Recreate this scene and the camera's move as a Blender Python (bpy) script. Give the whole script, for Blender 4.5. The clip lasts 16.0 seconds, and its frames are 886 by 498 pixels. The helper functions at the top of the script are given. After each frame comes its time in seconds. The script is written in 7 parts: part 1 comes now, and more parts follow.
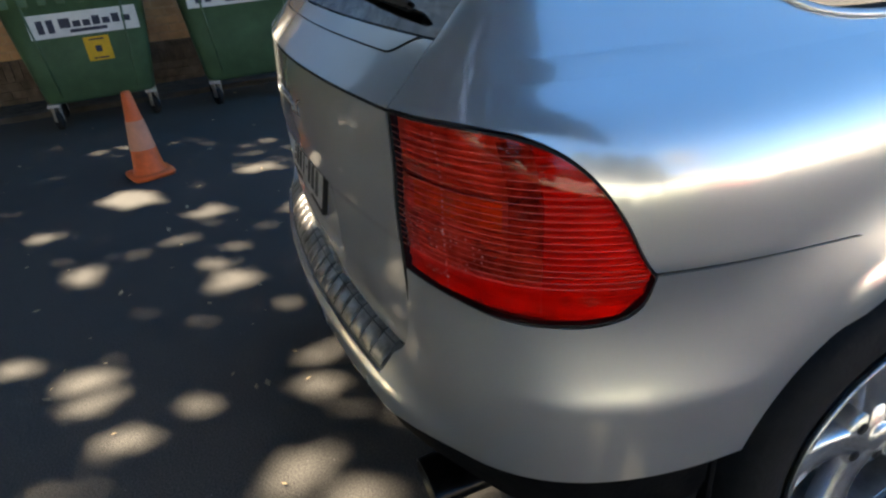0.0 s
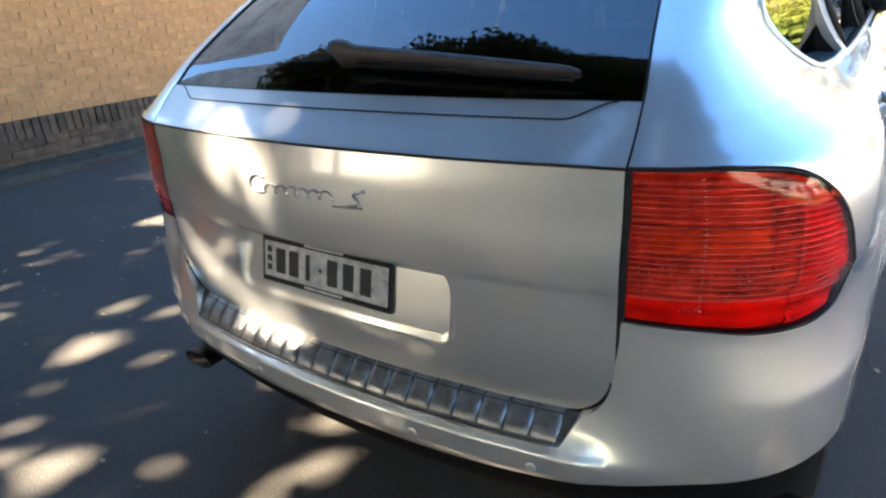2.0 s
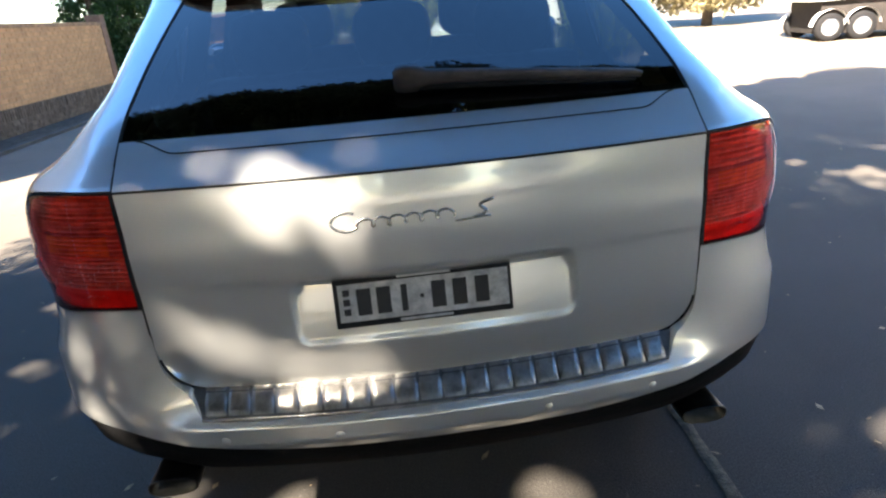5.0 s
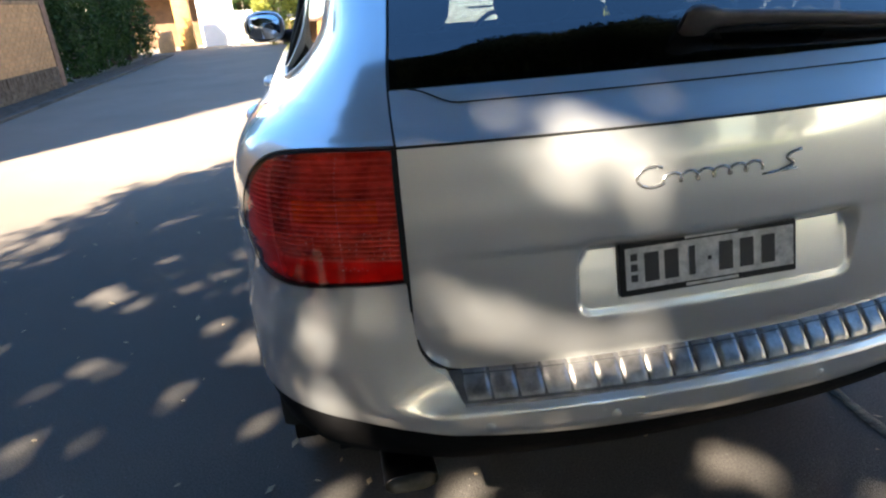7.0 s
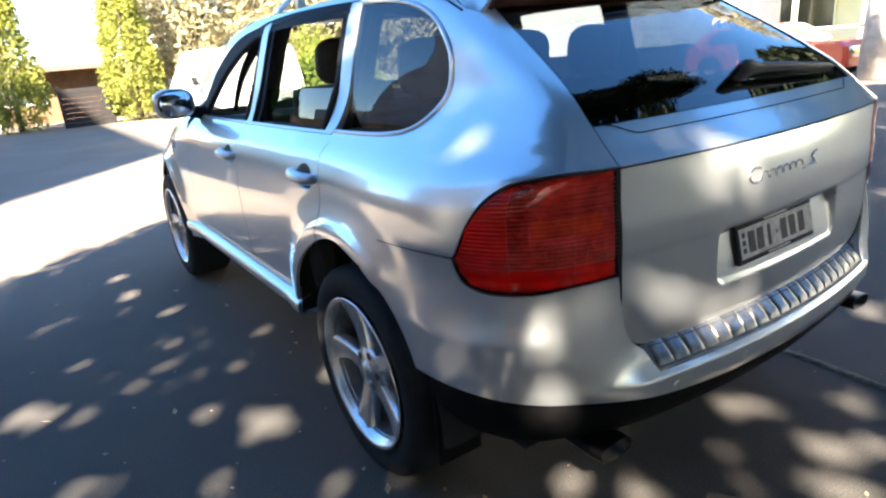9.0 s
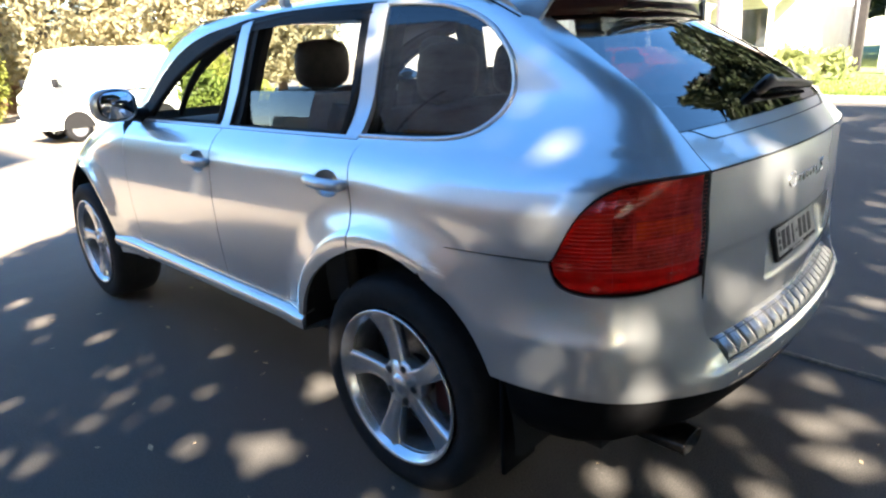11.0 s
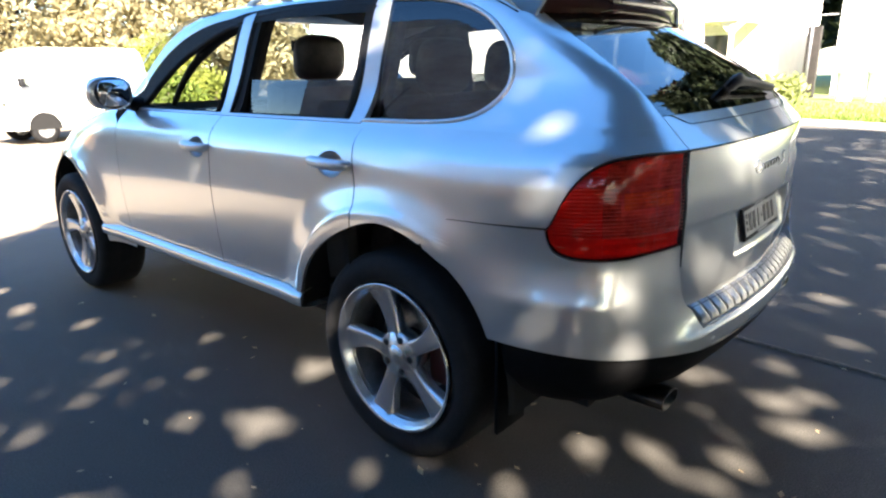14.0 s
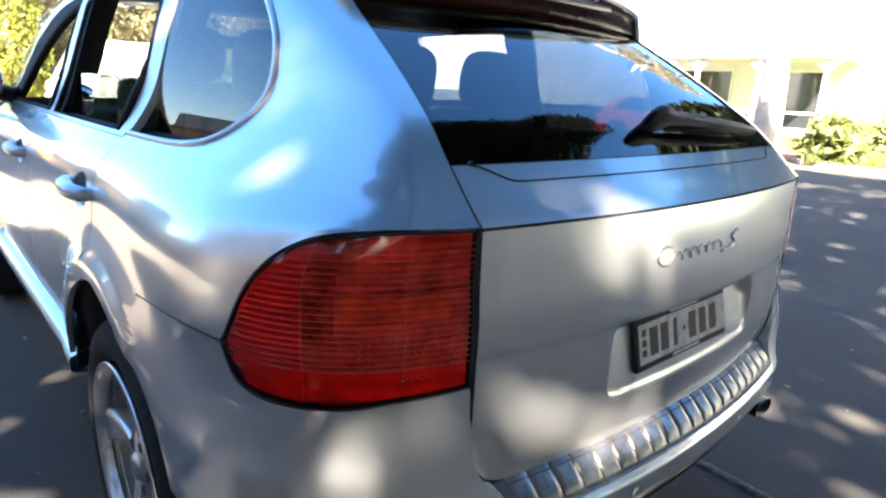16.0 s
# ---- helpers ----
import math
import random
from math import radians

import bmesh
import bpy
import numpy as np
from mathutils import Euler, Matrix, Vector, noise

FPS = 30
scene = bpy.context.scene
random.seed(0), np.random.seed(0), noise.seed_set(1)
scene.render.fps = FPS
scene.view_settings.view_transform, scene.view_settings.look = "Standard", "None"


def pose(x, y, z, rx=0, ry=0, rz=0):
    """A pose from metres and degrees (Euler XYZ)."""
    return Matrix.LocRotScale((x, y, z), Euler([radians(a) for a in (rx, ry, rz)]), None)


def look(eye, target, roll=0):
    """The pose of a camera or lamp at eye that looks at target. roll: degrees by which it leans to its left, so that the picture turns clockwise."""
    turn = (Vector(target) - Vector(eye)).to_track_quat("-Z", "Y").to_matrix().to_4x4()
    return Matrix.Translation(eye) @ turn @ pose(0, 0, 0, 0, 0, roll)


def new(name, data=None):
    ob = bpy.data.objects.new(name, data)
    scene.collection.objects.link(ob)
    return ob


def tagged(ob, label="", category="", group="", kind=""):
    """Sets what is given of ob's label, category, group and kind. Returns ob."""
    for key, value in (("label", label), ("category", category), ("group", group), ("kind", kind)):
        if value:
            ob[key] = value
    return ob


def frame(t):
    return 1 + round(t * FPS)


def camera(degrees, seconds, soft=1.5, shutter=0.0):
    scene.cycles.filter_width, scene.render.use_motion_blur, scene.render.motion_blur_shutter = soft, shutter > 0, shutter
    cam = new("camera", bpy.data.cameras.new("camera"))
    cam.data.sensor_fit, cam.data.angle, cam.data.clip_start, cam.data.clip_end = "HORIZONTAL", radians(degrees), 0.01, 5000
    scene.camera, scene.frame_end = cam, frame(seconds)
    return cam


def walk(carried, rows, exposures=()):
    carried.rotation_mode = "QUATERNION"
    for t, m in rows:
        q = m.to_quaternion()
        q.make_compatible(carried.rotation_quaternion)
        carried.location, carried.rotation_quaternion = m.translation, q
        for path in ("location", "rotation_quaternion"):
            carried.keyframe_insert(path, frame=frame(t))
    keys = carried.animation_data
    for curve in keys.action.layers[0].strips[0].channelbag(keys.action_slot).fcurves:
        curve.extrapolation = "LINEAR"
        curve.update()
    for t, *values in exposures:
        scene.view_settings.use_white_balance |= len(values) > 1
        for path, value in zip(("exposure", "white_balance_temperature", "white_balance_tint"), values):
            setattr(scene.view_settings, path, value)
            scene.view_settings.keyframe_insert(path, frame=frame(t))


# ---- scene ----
SOFT, SHUT = 2.3, 0.0
cam = camera(71.56, 16.0, soft=SOFT, shutter=SHUT)
ROWS = [
    (0, 1.472, -0.091, 1.341, 62.16, 4.65, 68.47),
    (0.5, 1.337, -0.318, 1.291, 61.73, 1.46, 58.80),
    (1, 1.241, -0.449, 1.349, 64.07, 4.51, 52.18),
    (1.5, 1.095, -0.656, 1.370, 68.67, 4.94, 39.90),
    (2, 0.906, -0.746, 1.372, 67.36, 3.76, 34.14),
    (2.5, 0.647, -0.782, 1.381, 72.15, 9.39, 29.07),
    (3, 0.483, -0.863, 1.382, 71.39, 5.54, 22.93),
    (3.5, 0.338, -1.038, 1.399, 69.91, 6.60, 11.64),
    (6, -0.309, -1.114, 1.383, 68.93, 0.93, -9.69),
    (6.5, -0.466, -1.032, 1.357, 66.41, -0.27, -10.04),
    (7, -0.735, -0.905, 1.351, 67.42, 3.94, -11.84),
    (7.5, -0.982, -0.893, 1.352, 68.47, 3.30, -14.08),
    (8, -1.273, -0.927, 1.397, 71.51, 0.80, -23.68),
    (8.5, -1.527, -0.866, 1.383, 71.60, 1.14, -24.69),
    (9, -1.696, -0.774, 1.395, 72.09, 5.01, -34.50),
    (11.5, -2.200, -0.364, 1.418, 72.71, 3.09, -47.97),
    (12, -2.335, -0.353, 1.435, 73.72, 3.83, -49.59),
    (12.5, -2.402, -0.355, 1.408, 72.81, 1.65, -48.77),
    (13, -2.384, -0.384, 1.399, 74.03, 1.80, -46.92),
    (13.5, -2.375, -0.412, 1.375, 73.38, 4.03, -45.21),
    (14, -2.276, -0.444, 1.331, 73.68, 1.07, -48.99),
    (14.5, -2.098, -0.486, 1.326, 73.38, -0.51, -43.23),
    (15, -1.807, -0.461, 1.301, 74.24, 0.14, -41.86),
    (15.5, -1.518, -0.432, 1.308, 72.54, -2.24, -42.58),
    (16, -1.260, -0.492, 1.317, 75.12, -2.71, -41.22),
]

# ---- light ----
SUN_AZ, SUN_EL = 230.0, 40.0          # where the sun stands: degrees from +x towards +y, and up
EXPOSURE = [(0.0, 2.88, 7500, 12), (0.5, 3.33, 7950, 12), (1.0, 3.98, 7950, 15), (1.5, 4.02, 7750, 15), (2.0, 3.96, 7550, 14), (3.0, 3.84, 6950, 14), (3.5, 3.5, 6850, 14), (6.0, 3.46, 7050, 15), (7.0, 3.34, 7050, 15), (8.0, 3.44, 6750, 15), (9.0, 3.43, 6650, 14), (12.5, 3.4, 6750, 14), (15.0, 3.45, 6650, 14), (15.5, 3.42, 6550, 14), (16.0, 3.63, 6650, 15)]
walk(cam, [(t, pose(x, y, z, rx, ry, rz)) for t, x, y, z, rx, ry, rz in ROWS], EXPOSURE)

world = bpy.data.worlds.new("sky")
scene.world = world
world.use_nodes = True
wn = world.node_tree
sky = wn.nodes.new("ShaderNodeTexSky")
sky.sky_type, sky.sun_disc = "NISHITA", False
sky.dust_density, sky.ozone_density, sky.air_density = 0.4, 2.5, 1.0
sky.sun_elevation, sky.sun_rotation = radians(SUN_EL), radians(90 - SUN_AZ)
wn.nodes["Background"].inputs["Strength"].default_value = 0.068
rich = wn.nodes.new("ShaderNodeHueSaturation")
rich.inputs["Saturation"].default_value = 1.27
wn.links.new(sky.outputs["Color"], rich.inputs["Color"])
wn.links.new(rich.outputs["Color"], wn.nodes["Background"].inputs["Color"])

sun_data = bpy.data.lights.new("sun", "SUN")
sun_data.energy, sun_data.angle, sun_data.color = 5.0, radians(0.55), (1.0, 0.92, 0.78)
sun = new("sun", sun_data)
sd = Vector((math.cos(radians(SUN_AZ)) * math.cos(radians(SUN_EL)), math.sin(radians(SUN_AZ)) * math.cos(radians(SUN_EL)), math.sin(radians(SUN_EL))))
sun.matrix_world = look(sd * 60, (0, 0, 0))
TOSUN = sd

# ---- materials ----


def material(name, color, rough=0.6, metal=0.0, vary=0.12, scale=8.0, bump=0.0, bump_scale=60.0, coat=0.0, spec=0.5, tint=None, random_tone=0.0):
    m = bpy.data.materials.new(name)
    m.use_nodes = True
    nt = m.node_tree
    b = nt.nodes["Principled BSDF"]
    b.inputs["Roughness"].default_value, b.inputs["Metallic"].default_value = rough, metal
    b.inputs["Coat Weight"].default_value, b.inputs["Coat Roughness"].default_value = coat, 0.03
    b.inputs["Specular IOR Level"].default_value = spec
    co = nt.nodes.new("ShaderNodeTexCoord")
    n1 = nt.nodes.new("ShaderNodeTexNoise")
    n1.inputs["Scale"].default_value, n1.inputs["Detail"].default_value, n1.inputs["Roughness"].default_value = scale, 6.0, 0.65
    nt.links.new(co.outputs["Object"], n1.inputs["Vector"])
    ramp = nt.nodes.new("ShaderNodeValToRGB")
    c = Vector(color)
    d = Vector(tint) if tint else c * (1 - 2 * vary)
    ramp.color_ramp.elements[0].position, ramp.color_ramp.elements[1].position = 0.3, 0.7
    ramp.color_ramp.elements[0].color = (*[max(0.0, v) for v in d], 1)
    ramp.color_ramp.elements[1].color = (*[min(1.0, v * (1 + vary)) for v in c], 1)
    nt.links.new(n1.outputs["Fac"], ramp.inputs["Fac"])
    out = ramp.outputs["Color"]
    if random_tone:
        oi = nt.nodes.new("ShaderNodeObjectInfo")
        ge = nt.nodes.new("ShaderNodeNewGeometry")
        add = nt.nodes.new("ShaderNodeMath")
        add.operation = "ADD"
        nt.links.new(oi.outputs["Random"], add.inputs[0])
        nt.links.new(ge.outputs["Random Per Island"], add.inputs[1])
        fr = nt.nodes.new("ShaderNodeMath")
        fr.operation = "FRACT"
        nt.links.new(add.outputs[0], fr.inputs[0])
        mr = nt.nodes.new("ShaderNodeMapRange")
        mr.inputs["To Min"].default_value, mr.inputs["To Max"].default_value = 1 - random_tone, 1 + random_tone
        nt.links.new(fr.outputs[0], mr.inputs["Value"])
        hs = nt.nodes.new("ShaderNodeHueSaturation")
        nt.links.new(mr.outputs["Result"], hs.inputs["Value"])
        nt.links.new(out, hs.inputs["Color"])
        out = hs.outputs["Color"]
    nt.links.new(out, b.inputs["Base Color"])
    if bump:
        n2 = nt.nodes.new("ShaderNodeTexNoise")
        n2.inputs["Scale"].default_value, n2.inputs["Detail"].default_value = bump_scale, 4.0
        nt.links.new(co.outputs["Object"], n2.inputs["Vector"])
        bp = nt.nodes.new("ShaderNodeBump")
        bp.inputs["Strength"].default_value, bp.inputs["Distance"].default_value = bump, 0.01
        nt.links.new(n2.outputs["Fac"], bp.inputs["Height"])
        nt.links.new(bp.outputs["Normal"], b.inputs["Normal"])
    return m


def glass(name, color, rough=0.0, mirror=0.08):
    """A thin pane: it lets a tinted share of the light straight through and mirrors the rest."""
    m = bpy.data.materials.new(name)
    m.use_nodes = True
    nt = m.node_tree
    nt.nodes.remove(nt.nodes["Principled BSDF"])
    tr = nt.nodes.new("ShaderNodeBsdfTransparent")
    tr.inputs["Color"].default_value = (*color, 1)
    gl = nt.nodes.new("ShaderNodeBsdfGlossy")
    gl.inputs["Roughness"].default_value = rough
    lw = nt.nodes.new("ShaderNodeLayerWeight")
    lw.inputs["Blend"].default_value = 0.5
    pw = nt.nodes.new("ShaderNodeMath")
    pw.operation = "POWER"
    pw.inputs[1].default_value = 4.0
    nt.links.new(lw.outputs["Facing"], pw.inputs[0])
    fr = nt.nodes.new("ShaderNodeMath")
    fr.operation = "MULTIPLY_ADD"
    fr.inputs[1].default_value, fr.inputs[2].default_value = 1 - mirror, mirror
    nt.links.new(pw.outputs[0], fr.inputs[0])
    mx = nt.nodes.new("ShaderNodeMixShader")
    nt.links.new(fr.outputs[0], mx.inputs[0])
    nt.links.new(tr.outputs[0], mx.inputs[1])
    nt.links.new(gl.outputs[0], mx.inputs[2])
    nt.links.new(mx.outputs[0], nt.nodes["Material Output"].inputs["Surface"])
    return m


def ground_material():
    m = bpy.data.materials.new("asphalt")
    m.use_nodes = True
    nt = m.node_tree
    b = nt.nodes["Principled BSDF"]
    b.inputs["Roughness"].default_value = 0.85
    co = nt.nodes.new("ShaderNodeTexCoord")

    def noise_node(scale, detail, rough=0.6):
        n = nt.nodes.new("ShaderNodeTexNoise")
        n.inputs["Scale"].default_value, n.inputs["Detail"].default_value, n.inputs["Roughness"].default_value = scale, detail, rough
        nt.links.new(co.outputs["Object"], n.inputs["Vector"])
        return n

    def ramp_node(src, p0, p1, c0, c1):
        r = nt.nodes.new("ShaderNodeValToRGB")
        r.color_ramp.elements[0].position, r.color_ramp.elements[1].position = p0, p1
        r.color_ramp.elements[0].color, r.color_ramp.elements[1].color = (*c0, 1), (*c1, 1)
        nt.links.new(src, r.inputs["Fac"])
        return r.outputs["Color"]

    def mix_node(kind, fac, a, c):
        x = nt.nodes.new("ShaderNodeMix")
        x.data_type, x.blend_type = "RGBA", kind
        if isinstance(fac, float):
            x.inputs["Factor"].default_value = fac
        else:
            nt.links.new(fac, x.inputs["Factor"])
        nt.links.new(a, x.inputs["A"])
        nt.links.new(c, x.inputs["B"])
        return x.outputs["Result"]

    near_tone = ramp_node(noise_node(0.45, 5).outputs["Fac"], 0.35, 0.7, (0.044, 0.040, 0.036), (0.072, 0.066, 0.057))
    bright_tone = ramp_node(noise_node(0.6, 6).outputs["Fac"], 0.3, 0.7, (0.145, 0.119, 0.092), (0.205, 0.170, 0.132))
    # the drive ahead is painted paler, so its sunlit stretch comes out white
    sep = nt.nodes.new("ShaderNodeSeparateXYZ")
    nt.links.new(co.outputs["Object"], sep.inputs[0])
    wob = nt.nodes.new("ShaderNodeMath")
    wob.operation = "MULTIPLY_ADD"
    wob.inputs[1].default_value = 3.0
    nt.links.new(noise_node(0.5, 4).outputs["Fac"], wob.inputs[0])
    nt.links.new(sep.outputs["Y"], wob.inputs[2])
    ahead_mask = nt.nodes.new("ShaderNodeMapRange")
    ahead_mask.inputs["From Min"].default_value, ahead_mask.inputs["From Max"].default_value = 3.5, 7.5
    nt.links.new(wob.outputs[0], ahead_mask.inputs["Value"])
    big = mix_node("MIX", ahead_mask.outputs["Result"], near_tone, bright_tone)
    grit = ramp_node(noise_node(180, 3).outputs["Fac"], 0.35, 0.7, (0.45, 0.45, 0.46), (1.5, 1.48, 1.42))
    c = mix_node("MULTIPLY", 1.0, big, grit)
    v = nt.nodes.new("ShaderNodeTexVoronoi")
    v.inputs["Scale"].default_value = 55
    nt.links.new(co.outputs["Object"], v.inputs["Vector"])
    speck = ramp_node(v.outputs["Distance"], 0.05, 0.16, (1, 1, 1), (0, 0, 0))
    pale = ramp_node(noise_node(14, 2).outputs["Fac"], 0.55, 0.75, (0, 0, 0), (0.35, 0.34, 0.31))
    c = mix_node("ADD", speck, c, mix_node("MULTIPLY", 1.0, pale, speck))
    nt.links.new(c, b.inputs["Base Color"])
    bp = nt.nodes.new("ShaderNodeBump")
    bp.inputs["Strength"].default_value, bp.inputs["Distance"].default_value = 0.7, 0.006
    nt.links.new(noise_node(140, 3).outputs["Fac"], bp.inputs["Height"])
    nt.links.new(bp.outputs["Normal"], b.inputs["Normal"])
    return m


ASPHALT = ground_material()
PAINT = material("silver_paint", (0.71, 0.73, 0.72), 0.46, 0.90, 0.015, 3.0, coat=1.0)


def add_gloss(m, rough, share):
    """A second, tighter lobe beside the first: metal flakes that lie flat in the paint."""
    nt = m.node_tree
    a = nt.nodes["Principled BSDF"]
    b = nt.nodes.new("ShaderNodeBsdfPrincipled")
    for key in ("Metallic", "Coat Weight", "Coat Roughness", "Coat IOR", "Specular IOR Level"):
        b.inputs[key].default_value = a.inputs[key].default_value
    b.inputs["Roughness"].default_value = rough
    nt.links.new(a.inputs["Base Color"].links[0].from_socket, b.inputs["Base Color"])
    mx = nt.nodes.new("ShaderNodeMixShader")
    mx.inputs[0].default_value = share
    nt.links.new(a.outputs[0], mx.inputs[1])
    nt.links.new(b.outputs[0], mx.inputs[2])
    nt.links.new(mx.outputs[0], nt.nodes["Material Output"].inputs["Surface"])


PAINT.node_tree.nodes["Principled BSDF"].inputs["Coat IOR"].default_value = 1.7
add_gloss(PAINT, 0.20, 0.45)
BLACK = material("black_plastic", (0.014, 0.014, 0.015), 0.68, 0, 0.2, 30, 0.15, 300, spec=0.25)
APRON = material("apron_plastic", (0.005, 0.005, 0.0055), 0.7, 0, 0.2, 20, 0.2, 200, spec=0.08)
DARK = material("dark_void", (0.006, 0.006, 0.006), 0.9, 0, 0.1, 10)
RUBBER = material("tyre_rubber", (0.012, 0.012, 0.013), 0.8, 0, 0.2, 20, 0.2, 90, spec=0.25)
ALLOY = material("alloy", (0.62, 0.64, 0.66), 0.27, 0.85, 0.05, 12, coat=0.5)
CHROME = material("chrome", (0.75, 0.75, 0.74), 0.1, 1.0, 0.05, 20)
STEEL = material("brushed_steel", (0.32, 0.31, 0.295), 0.30, 0.8, 0.25, 30)
PAD_DARK = material("pad_frame", (0.12, 0.12, 0.118), 0.45, 0.4, 0.25, 30)
TRIM = material("satin_trim", (0.62, 0.64, 0.66), 0.32, 0.6, 0.03, 10, coat=0.4)
DISC = material("brake_disc", (0.30, 0.28, 0.25), 0.4, 0.9, 0.2, 60)
CALIPER = material("red_caliper", (0.07, 0.007, 0.005), 0.5, 0, 0.2, 20)
BADGE = material("badge_chrome", (0.48, 0.48, 0.48), 0.2, 0.9, 0.2, 40)
WIPER_GREY = material("wiper_plastic", (0.060, 0.050, 0.047), 0.5, 0, 0.25, 30)
LEATHER = material("dark_leather", (0.060, 0.048, 0.040), 0.5, 0, 0.2, 25, 0.2, 160)
CABIN = material("cabin_trim", (0.022, 0.022, 0.024), 0.8, 0, 0.15, 15)
REAR_GLASS = glass("tinted_rear_glass", (0.12, 0.14, 0.15), 0.0, 0.12)
SIDE_GLASS = glass("tinted_side_glass", (0.22, 0.24, 0.24), 0.0, 0.085)
CLEAR_GLASS = glass("windscreen_glass", (0.80, 0.86, 0.84), 0.0, 0.08)
BARREL = material("rim_barrel", (0.22, 0.22, 0.22), 0.45, 0.7, 0.2, 20)
MIRROR = material("mirror", (0.9, 0.9, 0.9), 0.02, 1.0, 0.01, 2)


# ---- building helpers ----


def part(name, bm, mat, parent=None, label="", smooth=True, sharp=35):
    me = bpy.data.meshes.new(name)
    if smooth:
        for f in bm.faces:
            f.smooth = True
        lim = radians(sharp)
        for e in bm.edges:
            if len(e.link_faces) == 2 and e.calc_face_angle(0) > lim:
                e.smooth = False
    bm.to_mesh(me)
    bm.free()
    me.materials.append(mat)
    ob = new(name, me)
    ob.parent = parent
    if label:
        ob["label"] = label
    return ob


def empty(name, m=None):
    ob = new(name)
    if m is not None:
        ob.matrix_world = m
    return ob


def box(bm, x0, x1, y0, y1, z0, z1, bevel=0.0, m=None, seg=2):
    r = bmesh.ops.create_cube(bm, size=1.0)
    vs = r["verts"]
    for v in vs:
        v.co = Vector(((x0 + x1) / 2 + v.co.x * (x1 - x0), (y0 + y1) / 2 + v.co.y * (y1 - y0), (z0 + z1) / 2 + v.co.z * (z1 - z0)))
    if bevel:
        es = list({e for v in vs for e in v.link_edges})
        g = bmesh.ops.bevel(bm, geom=es, offset=bevel, segments=seg, affect="EDGES", profile=0.6)
        vs = list({v for f in g["faces"] for v in f.verts} | {v for v in vs if v.is_valid})
    if m is not None:
        for v in vs:
            v.co = m @ v.co
    return vs


def tube(bm, pts, radii, seg=8, cap=True):
    """A round bar along pts; radii is one number or a list."""
    pts = [Vector(p) for p in pts]
    if not isinstance(radii, (list, tuple)):
        radii = [radii] * len(pts)
    rings, side = [], None
    for i, p in enumerate(pts):
        d = (pts[min(i + 1, len(pts) - 1)] - pts[max(i - 1, 0)]).normalized()
        if side is None:
            side = d.orthogonal().normalized()
        side = (side - d * side.dot(d)).normalized()
        up = d.cross(side)
        rings.append([bm.verts.new(p + radii[i] * (math.cos(2 * math.pi * k / seg) * side + math.sin(2 * math.pi * k / seg) * up)) for k in range(seg)])
    for a, b in zip(rings, rings[1:]):
        for k in range(seg):
            bm.faces.new((a[k], a[(k + 1) % seg], b[(k + 1) % seg], b[k]))
    if cap:
        bm.faces.new(rings[0][::-1])
        bm.faces.new(rings[-1])


def lathe(bm, profile, seg=48, m=None):
    """Turns (radius, height) pairs round the z axis."""
    rings = []
    for r, h in profile:
        rings.append([bm.verts.new((r * math.cos(2 * math.pi * k / seg), r * math.sin(2 * math.pi * k / seg), h)) for k in range(seg)])
    for a, b in zip(rings, rings[1:]):
        for k in range(seg):
            bm.faces.new((a[k], a[(k + 1) % seg], b[(k + 1) % seg], b[k]))
    if m is not None:
        for ring in rings:
            for v in ring:
                v.co = m @ v.co
    return rings


def prism(bm, outline, h0, h1, m=None):
    """A flat shape in x, y pulled from h0 to h1."""
    a = [bm.verts.new((x, y, h0)) for x, y in outline]
    b = [bm.verts.new((x, y, h1)) for x, y in outline]
    n = len(a)
    bm.faces.new(a[::-1])
    bm.faces.new(b)
    for k in range(n):
        bm.faces.new((a[k], a[(k + 1) % n], b[(k + 1) % n], b[k]))
    if m is not None:
        for v in a + b:
            v.co = m @ v.co


def grid(bm, rows, flip=False, close=False):
    vs = [[bm.verts.new(p) for p in r] for r in rows]
    for a, b in zip(vs, vs[1:]):
        n = len(a)
        for k in range(n if close else n - 1):
            q = (a[k], a[(k + 1) % n], b[(k + 1) % n], b[k])
            bm.faces.new(q[::-1] if flip else q)
    return vs


def curve(*knots):
    """A smooth curve without overshoot through (place, value) pairs."""
    xs = [k[0] for k in knots]
    ys = [k[1] for k in knots]
    h = [b - a for a, b in zip(xs, xs[1:])]
    d = [(b - a) / s for a, b, s in zip(ys, ys[1:], h)]
    m = [d[0]]
    for i in range(1, len(d)):
        if d[i - 1] * d[i] <= 0:
            m.append(0.0)
        else:
            w1, w2 = 2 * h[i] + h[i - 1], h[i] + 2 * h[i - 1]
            m.append((w1 + w2) / (w1 / d[i - 1] + w2 / d[i]))
    m.append(d[-1])

    def f(x):
        if x <= xs[0]:
            return ys[0]
        if x >= xs[-1]:
            return ys[-1]
        i = 0
        while x > xs[i + 1]:
            i += 1
        t = (x - xs[i]) / h[i]
        return (ys[i] * (1 + 2 * t) * (1 - t) ** 2 + h[i] * m[i] * t * (1 - t) ** 2 + ys[i + 1] * t * t * (3 - 2 * t) + h[i] * m[i + 1] * t * t * (t - 1))

    return f


def smooth01(t):
    t = min(1.0, max(0.0, t))
    return t * t * (3 - 2 * t)


def spread(a, b, n):
    return [a + (b - a) * i / (n - 1) for i in range(n)]


